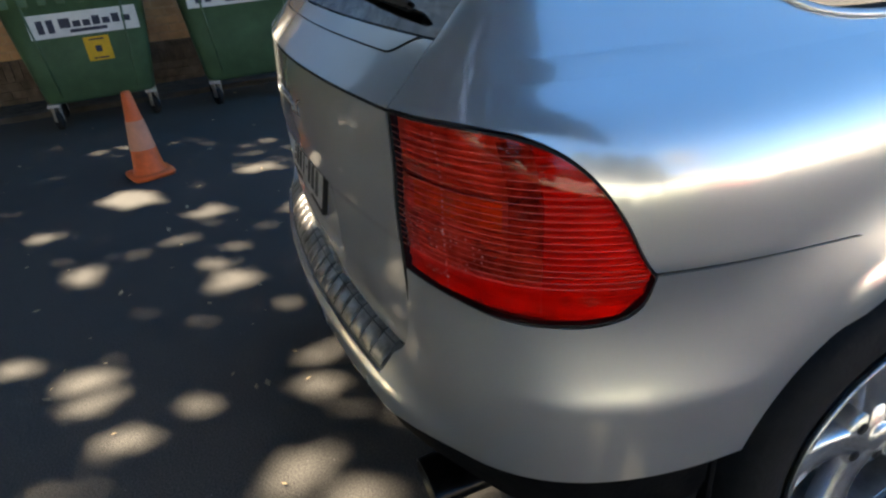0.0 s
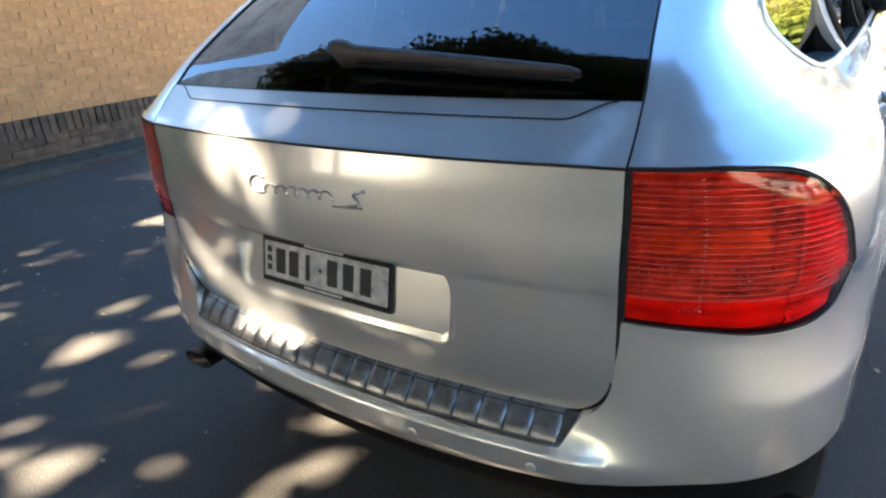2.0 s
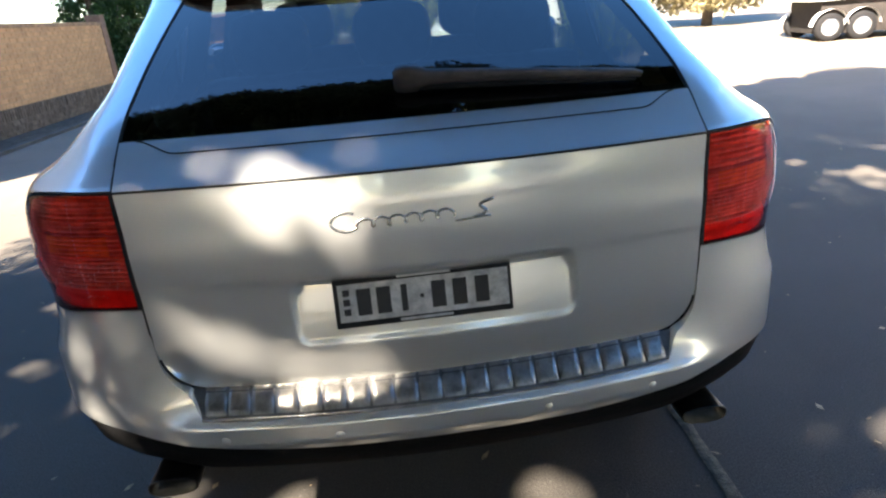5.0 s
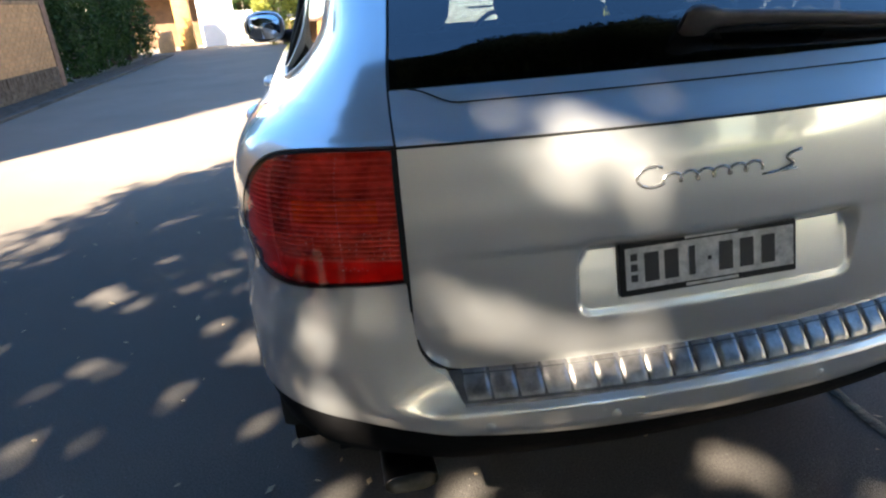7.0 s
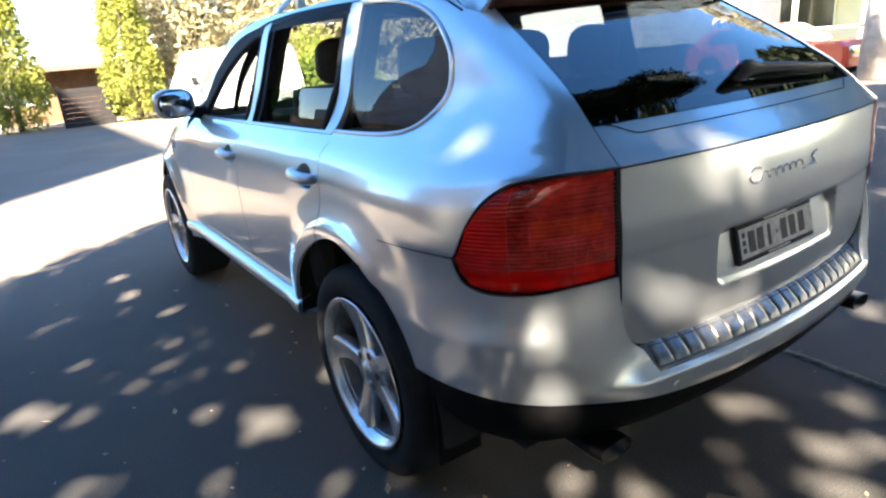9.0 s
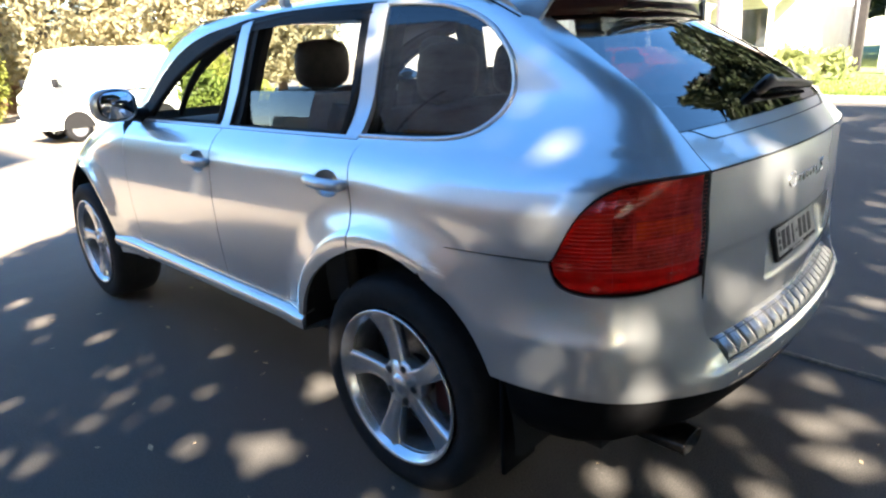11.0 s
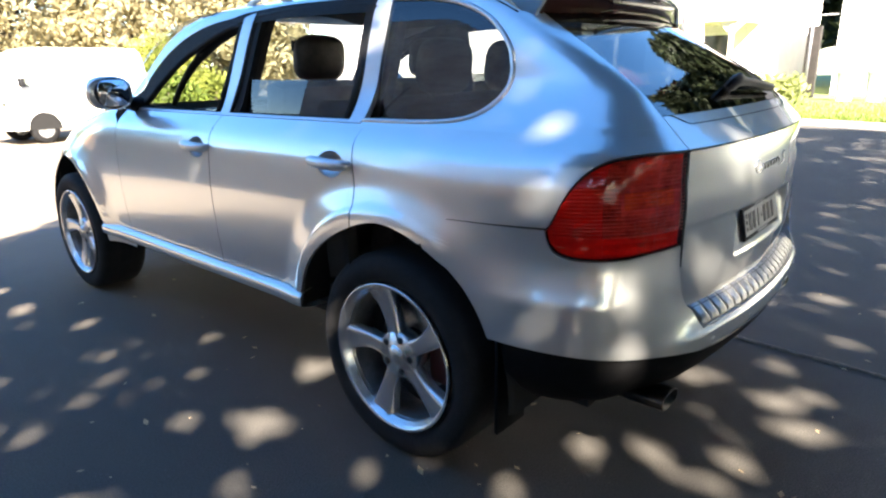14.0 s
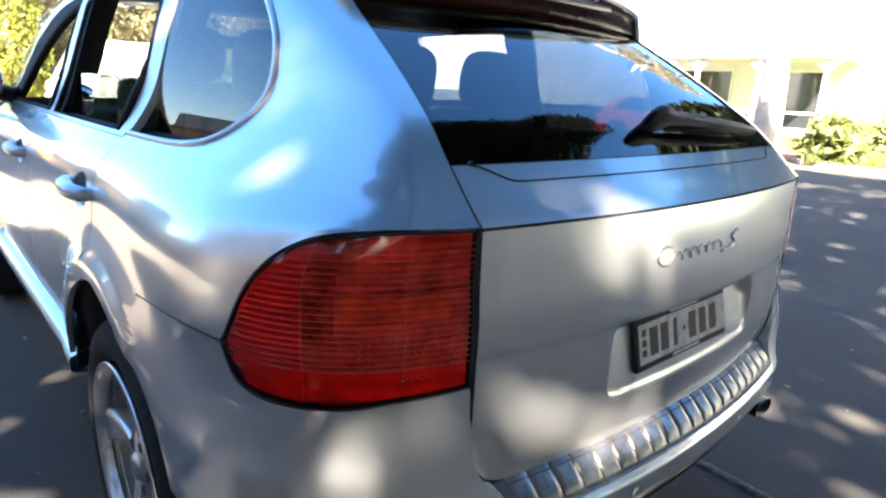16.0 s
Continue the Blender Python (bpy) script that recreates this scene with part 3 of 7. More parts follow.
def out(fn, a, z):
    """The outward normal of a skin."""
    e = 0.004
    du = fn(a + e, z) - fn(a - e, z)
    dv = fn(a, z + e) - fn(a, z - e)
    n = du.cross(dv)
    return n.normalized() if n.length > 1e-9 else Vector((0, -1, 0))


def panel(fn, cols, low, high, nz, sink=0.0, depth=0.014, lean=None, pull=None, mirror=False, joined=False):
    """A piece of skin between two edge curves, with its rim folded inwards."""
    bm = bmesh.new()
    rows, rim = [], []
    for i, a in enumerate(cols):
        z0, z1 = low(a), high(a)
        col, nin = [], []
        for z in spread(z0, z1, nz):
            b = a + (lean(a, z) if lean else 0.0)
            n = out(fn, b, z)
            p = fn(b, z) - n * sink
            col.append(p)
            nin.append(p - n * depth if pull is None else p + pull(a, z))
        rows.append(col)
        rim.append(nin)
    if mirror:
        rows = [[Vector((-p.x, p.y, p.z)) for p in c] for c in rows]
        rim = [[Vector((-p.x, p.y, p.z)) for p in c] for c in rim]
    grid(bm, rows, flip=not mirror)
    n = len(rows)
    if depth:
        loops = [[rows[0], rim[0], False], [rows[-1], rim[-1], True], [[r[0] for r in rows], [r[0] for r in rim], True], [[r[-1] for r in rows], [r[-1] for r in rim], False]]
        for edge, fold, f in loops[1:] if joined else loops:
            grid(bm, [edge, fold], flip=f == mirror)
    bmesh.ops.remove_doubles(bm, verts=bm.verts[:], dist=1e-5)
    return bm


GAP = 0.0030
car = empty("car")
tagged(car, "silver metallic five-door SUV parked on shaded asphalt", "car")


def both(name, mat, build, label="", parent=None, **kw):
    made = []
    for mirror in (True, False):
        made.append(part(name, build(mirror), mat, parent or car, label, **kw))
    return made


# tail lamp outline: outer edge by height, top and bottom by place round the corner
LAMP_OUT = 1.692
LAMP_TOP = curve((1.0, 1.112), (1.21, 1.114), (1.30, 1.112), (1.39, 1.107), (1.45, 1.099), (1.505, 1.083), (1.557, 1.056), (1.60, 1.018), (1.632, 0.985), (1.657, 0.952), (1.680, 0.927), (LAMP_OUT, 0.919))
LAMP_LOW = curve((1.0, 0.854), (1.18, 0.849), (1.31, 0.841), (1.42, 0.839), (1.53, 0.840), (1.62, 0.849), (1.66, 0.862), (1.683, 0.885), (LAMP_OUT, 0.912))
ARCH_EDGE = lambda y: HUB_Z + math.sqrt(max(0.0, ARCH ** 2 - (y - AXLE_R) ** 2)) if abs(y - AXLE_R) < ARCH else 0.0
BELT = 1.155
DOOR_R, DOOR_F = 1.16, 2.085      # gaps behind the rear door and between the doors


def q_side(y, z=0.9):
    return 2 + y - CORNER_Y(z)


def crease(q):
    """The line where bumper and rear wing meet, forward of the lamp."""
    t = smooth01((q - LAMP_OUT) / (q_side(0.74) - LAMP_OUT))
    return 0.921 - 0.012 * t - (0.09 * smooth01((q - q_side(0.70)) / 0.10))


def wing_low(q):
    if q < LAMP_OUT:
        return LAMP_TOP(q) + GAP
    y = q - 2 + CORNER_Y(0.9)
    return max(crease(q) + GAP, ARCH_EDGE(y) if q > 2 else 0)


def door_lean(a, z):
    return -0.045 * smooth01((BELT - z) / 0.3) * smooth01((a - q_side(0.85)) / 0.3)


QD = q_side(DOOR_R)
wing_cols = spread(1.003, LAMP_OUT - 0.05, 30) + spread(LAMP_OUT - 0.046, LAMP_OUT, 14) + spread(LAMP_OUT + 0.01, q_side(0.70), 12) + spread(q_side(0.715), q_side(0.80), 10) + spread(q_side(0.815), QD - GAP, 20)
both("rear_wing", PAINT, lambda m: panel(skin, wing_cols, wing_low, lambda q: BELT, 26, lean=door_lean, mirror=m))


# bumper: centre with its step, corners up to the lamp
def bump_top(q):
    if q < LAMP_OUT:
        if q < 0.994:
            t = max(0.0, (q - 0.8435) / 0.1505)
            return 0.590 + 0.050 * smooth01((q - 0.858) / 0.06) + 0.100 * (1 - math.sqrt(max(0.0, 1 - t * t)))
        up = LAMP_LOW(max(1.0, q)) - GAP
        return 0.740 + (up - 0.740) * smooth01((q - 0.994) / 0.012)
    return crease(q) - GAP


def bump_low(q):
    y = q - 2 + CORNER_Y(0.6)
    base = 0.508 + 0.072 * smooth01((q - 0.4) / 1.35)
    return base


def bump_pull(a, z):
    if a < 1.03:
        return Vector((0, 0.10, 0.055 * smooth01((0.95 - a) / 0.1) + 0.004))
    return -out(bumper_skin, a, z) * 0.02


def bumper_lean(a, z):
    """Brings the front edge of the bumper to the wheel arch."""
    edge = AXLE_R - math.sqrt(max(0.0, ARCH ** 2 - (z - HUB_Z) ** 2))
    want = 2 + edge - CORNER_Y(z)
    t = max(0.0, (a - LAMP_OUT - 0.02) / (q_side(0.80) - LAMP_OUT - 0.02))
    return (want - q_side(0.80)) * t


bump_cols = spread(0, 0.84, 22) + spread(0.850, 0.96, 14) + spread(0.965, 1.012, 26) + spread(1.02, 1.06, 5) + spread(1.08, LAMP_OUT - 0.05, 20) + spread(LAMP_OUT - 0.046, LAMP_OUT, 14) + spread(LAMP_OUT + 0.012, q_side(0.80), 22)
bumper = part("rear_bumper", panel(bumper_skin, bump_cols, bump_low, bump_top, 26, lean=bumper_lean, pull=bump_pull, mirror=True, joined=True), PAINT, car)
bm = bmesh.new()
bm.from_mesh(bumper.data)
other = panel(bumper_skin, bump_cols, bump_low, bump_top, 26, lean=bumper_lean, pull=bump_pull, joined=True)
tmp = bpy.data.meshes.new("half")
other.to_mesh(tmp)
other.free()
bm.from_mesh(tmp)
bpy.data.meshes.remove(tmp)
bmesh.ops.remove_doubles(bm, verts=[v for v in bm.verts if abs(v.co.x) < 1e-4], dist=1e-4)
for f in bm.faces:
    f.smooth = True
for e in bm.edges:
    if len(e.link_faces) == 2 and e.calc_face_angle(0) > radians(40):
        e.smooth = False
bm.to_mesh(bumper.data)
bm.free()

# black lower apron
apron = bmesh.new()
rows = []
for q in spread(-1.86, 1.86, 90):
    col = []
    for z, s in ((0.600, 0.020), (0.56, 0.014), (0.52, 0.016), (0.47, 0.030), (0.42, 0.065), (0.375, 0.12), (0.345, 0.20)):
        n = out(bumper_skin, abs(q), 0.55)
        n = Vector((n.x if q > 0 else -n.x, n.y, 0)).normalized()
        p = bumper_skin(q, 0.55)
        col.append(Vector((p.x, p.y, z)) - n * s)
    rows.append(col)
grid(apron, rows)
part("lower_apron", apron, APRON, car, "black plastic lower apron")

# step pad on the bumper with its ribs
pad = bmesh.new()
rows = []
for x in spread(-0.556, 0.556, 64):
    q = abs(x) / 0.618
    ye = BUMP_Y(0.59) + BOW(0.63) * q * q + 0.004
    yi = REAR_Y(0.66) + BOW(0.66) * q * q + 0.012
    rows.append([Vector((x, ye - 0.003, 0.587)), Vector((x, ye, 0.597)), Vector((x, ye + 0.014, 0.610)), Vector((x, yi - 0.02, 0.643)), Vector((x, yi, 0.652))])
grid(pad, rows)
step = part("step_pad", pad, PAD_DARK, car, "brushed metal loading-sill pad with raised plates")


def pad_plate(x0, x1):
    """One pressed plate of the pad: a low pillow that follows the sill's slope."""
    b = bmesh.new()
    rows = []
    mid, half = (x0 + x1) / 2, (x1 - x0) / 2
    for u in (-1.0, -0.97, -0.86, -0.5, 0.0, 0.5, 0.86, 0.97, 1.0):
        row = []
        for v in (0.0, 0.05, 0.16, 0.5, 0.84, 0.95, 1.0):
            x = mid + half * u * (1 - 0.10 * smooth01((0.3 - v) / 0.3))
            q = abs(x) / 0.618
            ye = BUMP_Y(0.59) + BOW(0.63) * q * q + 0.006
            yi = REAR_Y(0.66) + BOW(0.66) * q * q + 0.004
            rise = 0.0036 * smooth01(min((1 - abs(u)) / 0.14, v / 0.16, (1 - v) / 0.16, 1.0)) - 0.001
            front = smooth01((0.16 - v) / 0.16)
            row.append(Vector((x, ye + (yi - ye) * v - 0.5 * rise, 0.6065 + 0.0435 * v - 0.004 * front + 0.86 * rise)))
        rows.append(row)
    grid(b, rows)
    return b


PITCH = 1.064 / 20
for i in range(20):
    x = -0.532 + PITCH * (i + 0.5)
    part("plate", pad_plate(x - PITCH * 0.482, x + PITCH * 0.482), STEEL, step)
rim = bmesh.new()
tube(rim, [(x, BUMP_Y(0.59) + BOW(0.63) * (x / 0.618) ** 2 + 0.001, 0.594) for x in spread(-0.535, 0.535, 40)], 0.0035, 6)
part("rim", rim, STEEL, step)
for x in (-0.49, -0.235, 0.235, 0.49):
    s = bmesh.new()
    q = abs(x) / 0.618
    n = out(bumper_skin, q, 0.545)
    n.x *= 1 if x > 0 else -1
    p = bumper_skin(math.copysign(q, x), 0.545)
    lathe(s, [(0.0001, 0.0010), (0.009, 0.0010), (0.0105, -0.0005), (0.011, -0.004)], 16, Matrix.Translation(p) @ n.to_track_quat("Z", "Y").to_matrix().to_4x4())
    part("parking_sensor", s, PAINT, bumper)

# tailgate
def HB(q):
    """Lower edge of the tailgate, with rounded corners."""
    t = min(1.0, max(0.0, (abs(q) - 0.8435) / 0.1505))
    return 0.648 + 0.100 * (1 - math.sqrt(max(0.0, 1 - t * t)))


PLATE_C, REC = -0.0195, (0.0075, 0.300, 0.752, 0.896)   # plate's middle; the recess's middle, half width, low, high


def gate_skin(q, z):
    p = skin(q, z)
    dx = abs(p.x - REC[0])
    hz = (REC[3] - REC[2]) / 2
    ex, ez = dx - REC[1] + 0.024, abs(z - (REC[2] + REC[3]) / 2) - hz + 0.024
    far_out = math.hypot(max(ex, 0.0), max(ez, 0.0)) + min(max(ex, ez), 0.0) - 0.024
    wide = 0.014 + 0.026 * smooth01((z - REC[3] + 0.05) / 0.05)
    inside = smooth01((0.010 - far_out) / wide)
    slope = 0.0055 + 0.030 * (z - REC[2]) / (REC[3] - REC[2])
    p.y += inside * slope
    p.y += 0.002 * smooth01((0.905 - z) / 0.010) * smooth01((z - 0.70) / 0.1)
    return p


qcols = sorted(set([round(q, 4) for q in spread(-0.84, 0.84, 76)] + [round(s * (0.9965 - 0.1545 * u * u), 4) for s in (-1, 1) for u in spread(0, 1, 24)] + [round((REC[0] + s * (REC[1] + d)) / 0.618, 4) for s in (-1, 1) for d in spread(-0.02, 0.02, 14)]))
tailgate = part("tailgate", panel(gate_skin, qcols, HB, lambda q: 1.108, 70), PAINT, car)
upper_gate = part("tailgate_upper", panel(skin, spread(-0.9965, 0.9965, 70), lambda q: 1.1135, lambda q: 1.196, 16), PAINT, tailgate)
# the flush lip under the glass, marked off by a fine groove
groove = bmesh.new()
pts = []
for q in spread(-0.94, 0.94, 80):
    e = smooth01((abs(q) - 0.80) / 0.14)
    z = 1.170 + 0.026 * e
    pts.append(skin(q, z) + out(skin, q, z) * 0.0006)
tube(groove, pts, 0.0016, 5)
part("groove", groove, BLACK, upper_gate)

# rear window, with its black border
GT = 1.492
part("rear_window", panel(skin, spread(-0.993, 0.993, 44), lambda q: 1.200, lambda q: GT, 24, sink=0.004, depth=0.0), REAR_GLASS, car, "tinted rear window glass")
for s in (-1, 1):
    b = panel(skin, spread(0.972, 0.995, 5), lambda q: 1.199, lambda q: GT, 24, sink=0.0065, depth=0.0, mirror=s < 0)
    part("window_border", b, BLACK, car)
part("window_border", panel(skin, spread(-0.985, 0.985, 40), lambda q: 1.199, lambda q: 1.212, 3, sink=0.0065, depth=0.0), BLACK, car)

# wiper: a moulded arm that tapers outward from its pivot, over a blade that lies on the glass
pz = 1.250
w = bmesh.new()
rows = []
for x, dz, wide, tall, lift in ((-0.034, 0.002, 0.005, 0.046, 0.002), (-0.028, 0.002, 0.013, 0.056, 0.0), (-0.010, 0.002, 0.017, 0.060, 0.0), (0.015, 0.001, 0.016, 0.058, 0.002), (0.035, -0.001, 0.011, 0.050, 0.018), (0.10, -0.004, 0.0105, 0.047, 0.022), (0.22, -0.010, 0.010, 0.043, 0.020), (0.36, -0.018, 0.0095, 0.037, 0.014), (0.475, -0.024, 0.008, 0.030, 0.010), (0.498, -0.026, 0.004, 0.024, 0.010)):
    z = pz + dz
    foot = skin(x / 0.6, z)
    n = out(skin, x / 0.6, z)
    up = Vector((0, n.z, -n.y)).normalized()
    ring = []
    for u, v in ((-1.0, 0.0), (-1.0, 0.62), (-0.72, 0.90), (-0.25, 1.0), (0.25, 1.0), (0.72, 0.90), (1.0, 0.62), (1.0, 0.0)):
        ring.append(foot + up * (u * wide) + n * (lift + v * (tall - lift)))
    rows.append(ring)
grid(w, rows, close=True)
wiper = part("rear_wiper", w, WIPER_GREY, car, "dark rear wiper with a broad arm", sharp=50)
wb = bmesh.new()
tube(wb, [skin(x / 0.6, pz + dz) + out(skin, x / 0.6, pz + dz) * 0.010 for x, dz in ((0.02, -0.006), (0.25, -0.016), (0.485, -0.028))], 0.007, 6)
part("blade", wb, RUBBER, wiper)


def gap_shade(points, r=0.0052, sink=0.0055, mirror_too=True):
    """A black bar that paints the shade in a gap between two panels; points: (skin, place, height)."""
    for mirror in ((True, False) if mirror_too else (False,)):
        b = bmesh.new()
        line = []
        for fn, a, z in points:
            p = fn(a, z) - out(fn, a, z) * sink
            line.append(Vector((-p.x if mirror else p.x, p.y, p.z)))
        tube(b, line, r, 6)
        part("gap_shade", b, DARK, car)


gap_shade([(skin, q_side(DOOR_R) + door_lean(QD, z), z) for z in spread(0.84, BELT, 16)])
gap_shade([(skin, q_side(DOOR_F), z) for z in spread(0.50, BELT, 14)])
gap_shade([(skin, q_side(3.05), z) for z in spread(0.50, BELT, 14)], 0.004)
gap_shade([(skin, q, crease(q)) for q in spread(LAMP_OUT, q_side(0.79), 26)], 0.0034)
gap_shade([(skin, 1.0, z) for z in spread(0.74, 1.49, 36)], 0.0045)
gap_shade([(skin, q, 1.1108) for q in spread(-0.995, 0.995, 50)], 0.005, 0.0055, False)
corner = [0.9925 - 0.149 * (1 - u) ** 2 for u in spread(0, 1, 30)]
gap_shade([(skin, -q, HB(q) - 0.005) for q in corner[::-1]] + [(skin, q, HB(q) - 0.005) for q in spread(-0.84, 0.84, 40)] + [(skin, q, HB(q) - 0.005) for q in corner], 0.007, 0.004, False)
gap_shade([(skin, q, BELT - 0.001) for q in spread(q_side(1.2), q_side(3.0), 40)], 0.004, 0.004)


# ---- tail lamps ----


COVER = glass("red_lens_cover", (0.94, 0.062, 0.032), 0.03, 0.032)
COVER_SMOKED = glass("smoked_lens_cover", (0.95, 0.170, 0.110), 0.03, 0.032)
LAMP_WHITE = material("lamp_reflector", (0.92, 0.90, 0.88), 0.35, 0.1, 0.22, 14)
LAMP_RIB = material("lamp_rib", (0.72, 0.17, 0.12), 0.22, 0.0, 0.25, 26)
LAMP_DARK = material("lamp_dark", (0.84, 0.70, 0.62), 0.30, 0.1, 0.35, 16)
LAMP_AMBER = material("lamp_amber", (0.86, 0.92, 0.20), 0.4, 0.2, 0.4, 22, tint=(0.45, 0.40, 0.16))
LAMP_SHADE = material("lamp_shade", (0.52, 0.36, 0.31), 0.3, 0.1, 0.45, 30)
LAMP_SPARK = material("lamp_glint", (0.85, 0.42, 0.36), 0.10, 0.3, 0.05, 40)


def lamp_cols(q0, q1, n):
    return [q0 + (q1 - q0) * (1 - (1 - k / n) ** 1.8) for k in range(n + 1)]


def lamp_edge(q0, q1, z0, z1):
    lo = lambda q: max(LAMP_LOW(q) + 0.004, z0)
    hi = lambda q: min(LAMP_TOP(q) - 0.005, z1)
    return lo, lambda q: max(hi(q), lo(q) + 0.0004)


def lamp_panel(q0, q1, z0, z1, mirror, sink, nq=24, nz=20, depth=0.006):
    lo, hi = lamp_edge(q0, q1, z0, z1)
    return panel(skin, lamp_cols(q0, q1, nq), lo, hi, nz, sink=sink, depth=depth, mirror=mirror)


def lamp_fluted(q0, q1, z0, z1, mirror, sink, pitch, swell, nq=20):
    """A reflector behind the lens, folded into horizontal flutes."""
    bm = bmesh.new()
    lo, hi = lamp_edge(q0, q1, z0, z1)
    steps = int((z1 - z0) / pitch) * 4
    rows = []
    for q in lamp_cols(q0, q1, nq):
        col = []
        for k in range(steps + 1):
            z = min(max(z0 + (z1 - z0) * k / steps, lo(q)), hi(q))
            n = out(skin, q, z)
            p = skin(q, z) - n * (sink + swell * abs(((z - z0) / pitch) % 1.0 - 0.5) * 2)
            col.append(Vector((-p.x if mirror else p.x, p.y, p.z)))
        rows.append(col)
    grid(bm, rows, flip=not mirror)
    return bm


LO_Z, MID_Z, TOP_Z = 0.902, 1.018, 1.2      # the lower band, the ribbed zone, the plain upper zone
for mirror in (True, False):
    back = panel(skin, lamp_cols(1.003, LAMP_OUT - 0.001, 48), lambda q: LAMP_LOW(q) + 0.001, lambda q: LAMP_TOP(q) - 0.001, 12, sink=0.040, depth=-0.038, mirror=mirror)
    lamp = part("tail_lamp", back, LAMP_SHADE, car, "ribbed red and smoked-amber wraparound tail lamp")
    for lo, hi in ((LAMP_LOW, lambda q: LAMP_LOW(q) + 0.0036), (lambda q: LAMP_TOP(q) - 0.0050, LAMP_TOP)):
        edge = panel(skin, lamp_cols(1.002, LAMP_OUT - 0.001, 64), lambda q: lo(q) + 0.0008, lambda q: max(lo(q) + 0.001, hi(q) - 0.0008), 4, sink=0.001, depth=0.012, mirror=mirror)
        part("seal", edge, BLACK, lamp)
    part("seal", panel(skin, spread(1.002, 1.012, 3), lambda q: LAMP_LOW(q) + 0.003, lambda q: LAMP_TOP(q) - 0.003, 16, sink=0.001, depth=0.012, mirror=mirror), BLACK, lamp)
    # the clear-coated lens in its zones
    part("lens", lamp_panel(1.009, 1.435, LO_Z, TOP_Z, mirror, 0.0015, 30, 24, 0.0), COVER_SMOKED, lamp, "smoked red inner lens")
    part("lens", lamp_panel(1.4352, LAMP_OUT - 0.003, 0.8, TOP_Z, mirror, 0.0015, 24, 24, 0.0), COVER, lamp, "bright red outer lens")
    part("lens", lamp_panel(1.009, 1.435, 0.8, LO_Z, mirror, 0.0015, 30, 10, 0.0), COVER, lamp, "deep red lower lens")
    # what lies behind it
    part("reflector", lamp_fluted(1.436, LAMP_OUT - 0.008, LO_Z, 1.105, mirror, 0.008, 0.0100, 0.0035), LAMP_WHITE, lamp)
    part("reflector", lamp_fluted(1.436, LAMP_OUT - 0.006, 0.838, LO_Z, mirror, 0.008, 0.030, 0.008), LAMP_WHITE, lamp)
    part("reflector", lamp_fluted(1.010, 1.4358, 0.842, LO_Z, mirror, 0.010, 0.026, 0.008), LAMP_WHITE, lamp)
    part("reflector", lamp_fluted(1.010, 1.4358, LO_Z, MID_Z, mirror, 0.010, 0.0100, 0.004), LAMP_DARK, lamp, "dark fluted reflector")
    part("reflector", lamp_fluted(1.010, 1.4358, MID_Z, 1.110, mirror, 0.011, 0.0150, 0.004), LAMP_DARK, lamp, "dark plain reflector")
    part("amber_reflector", lamp_fluted(1.06, 1.33, 0.975, 1.018, mirror, 0.0068, 0.0100, 0.0028), LAMP_AMBER, lamp, "amber reflector")
    part("reflector", lamp_fluted(1.345, 1.4354, 0.945, 1.098, mirror, 0.0085, 0.0100, 0.002), LAMP_SHADE, lamp, "unlit dark chamber")
    for k in range(20):
        z = LO_Z + 0.0100 * k
        q1 = LAMP_OUT - 0.014
        while LAMP_TOP(q1) - 0.012 < z or LAMP_LOW(q1) + 0.010 > z:
            q1 -= 0.01
        pts = []
        for q in spread(1.014, q1, 26):
            p = skin(q, z) - out(skin, q, z) * 0.0012
            pts.append(Vector((-p.x if mirror else p.x, p.y, p.z)))
        ribs = bmesh.new()
        tube(ribs, pts, [0.0006] * 18 + [0.0006 - 0.00004 * k for k in range(1, len(pts) - 17)], 5)
        part("rib", ribs, LAMP_RIB, lamp)
    # pale beads paint the sparkle of the lamp's prisms and its bright vertical line
    rng = random.Random(31)
    facet = None
    spots = [(1.035 + 0.022 * a + rng.gauss(0, 0.002), LO_Z + 0.005 + 0.010 * b) for a in range(13) for b in range(6) if rng.random() < 0.75 - 0.04 * a]
    spots += [(1.1685, 0.868 + 0.0085 * k) for k in range(28)] + [(1.10 + 0.012 * k, 0.884 + 0.004 * (k % 2)) for k in range(7)]
    for q, z in spots:
        p = skin(q, z) - out(skin, q, z) * 0.0012
        p.x *= -1 if mirror else 1
        if facet is None:
            dot = bmesh.new()
            bmesh.ops.create_icosphere(dot, subdivisions=1, radius=0.0015)
            facet = part("facet", dot, LAMP_SPARK, lamp, smooth=False)
            o = facet
        else:
            o = facet.copy()
            scene.collection.objects.link(o)
        o.location = p
        o.scale = (rng.uniform(0.7, 1.3),) * 3


# ---- doors, sills, side glass ----
SILL_Z = 0.497


def arch_f(y):
    return HUB_Z + math.sqrt(max(0.0, ARCH ** 2 - (y - AXLE_R) ** 2)) if abs(y - AXLE_R) < ARCH else 0.0


def skin_y(y, z):
    return side(y, z)


def door_r_lean(a, z):
    t = smooth01((a - 1.16) / 0.3)
    return -0.045 * smooth01((BELT - z) / 0.3) * (1 - t)


CUP_R = (0.072, 0.046)


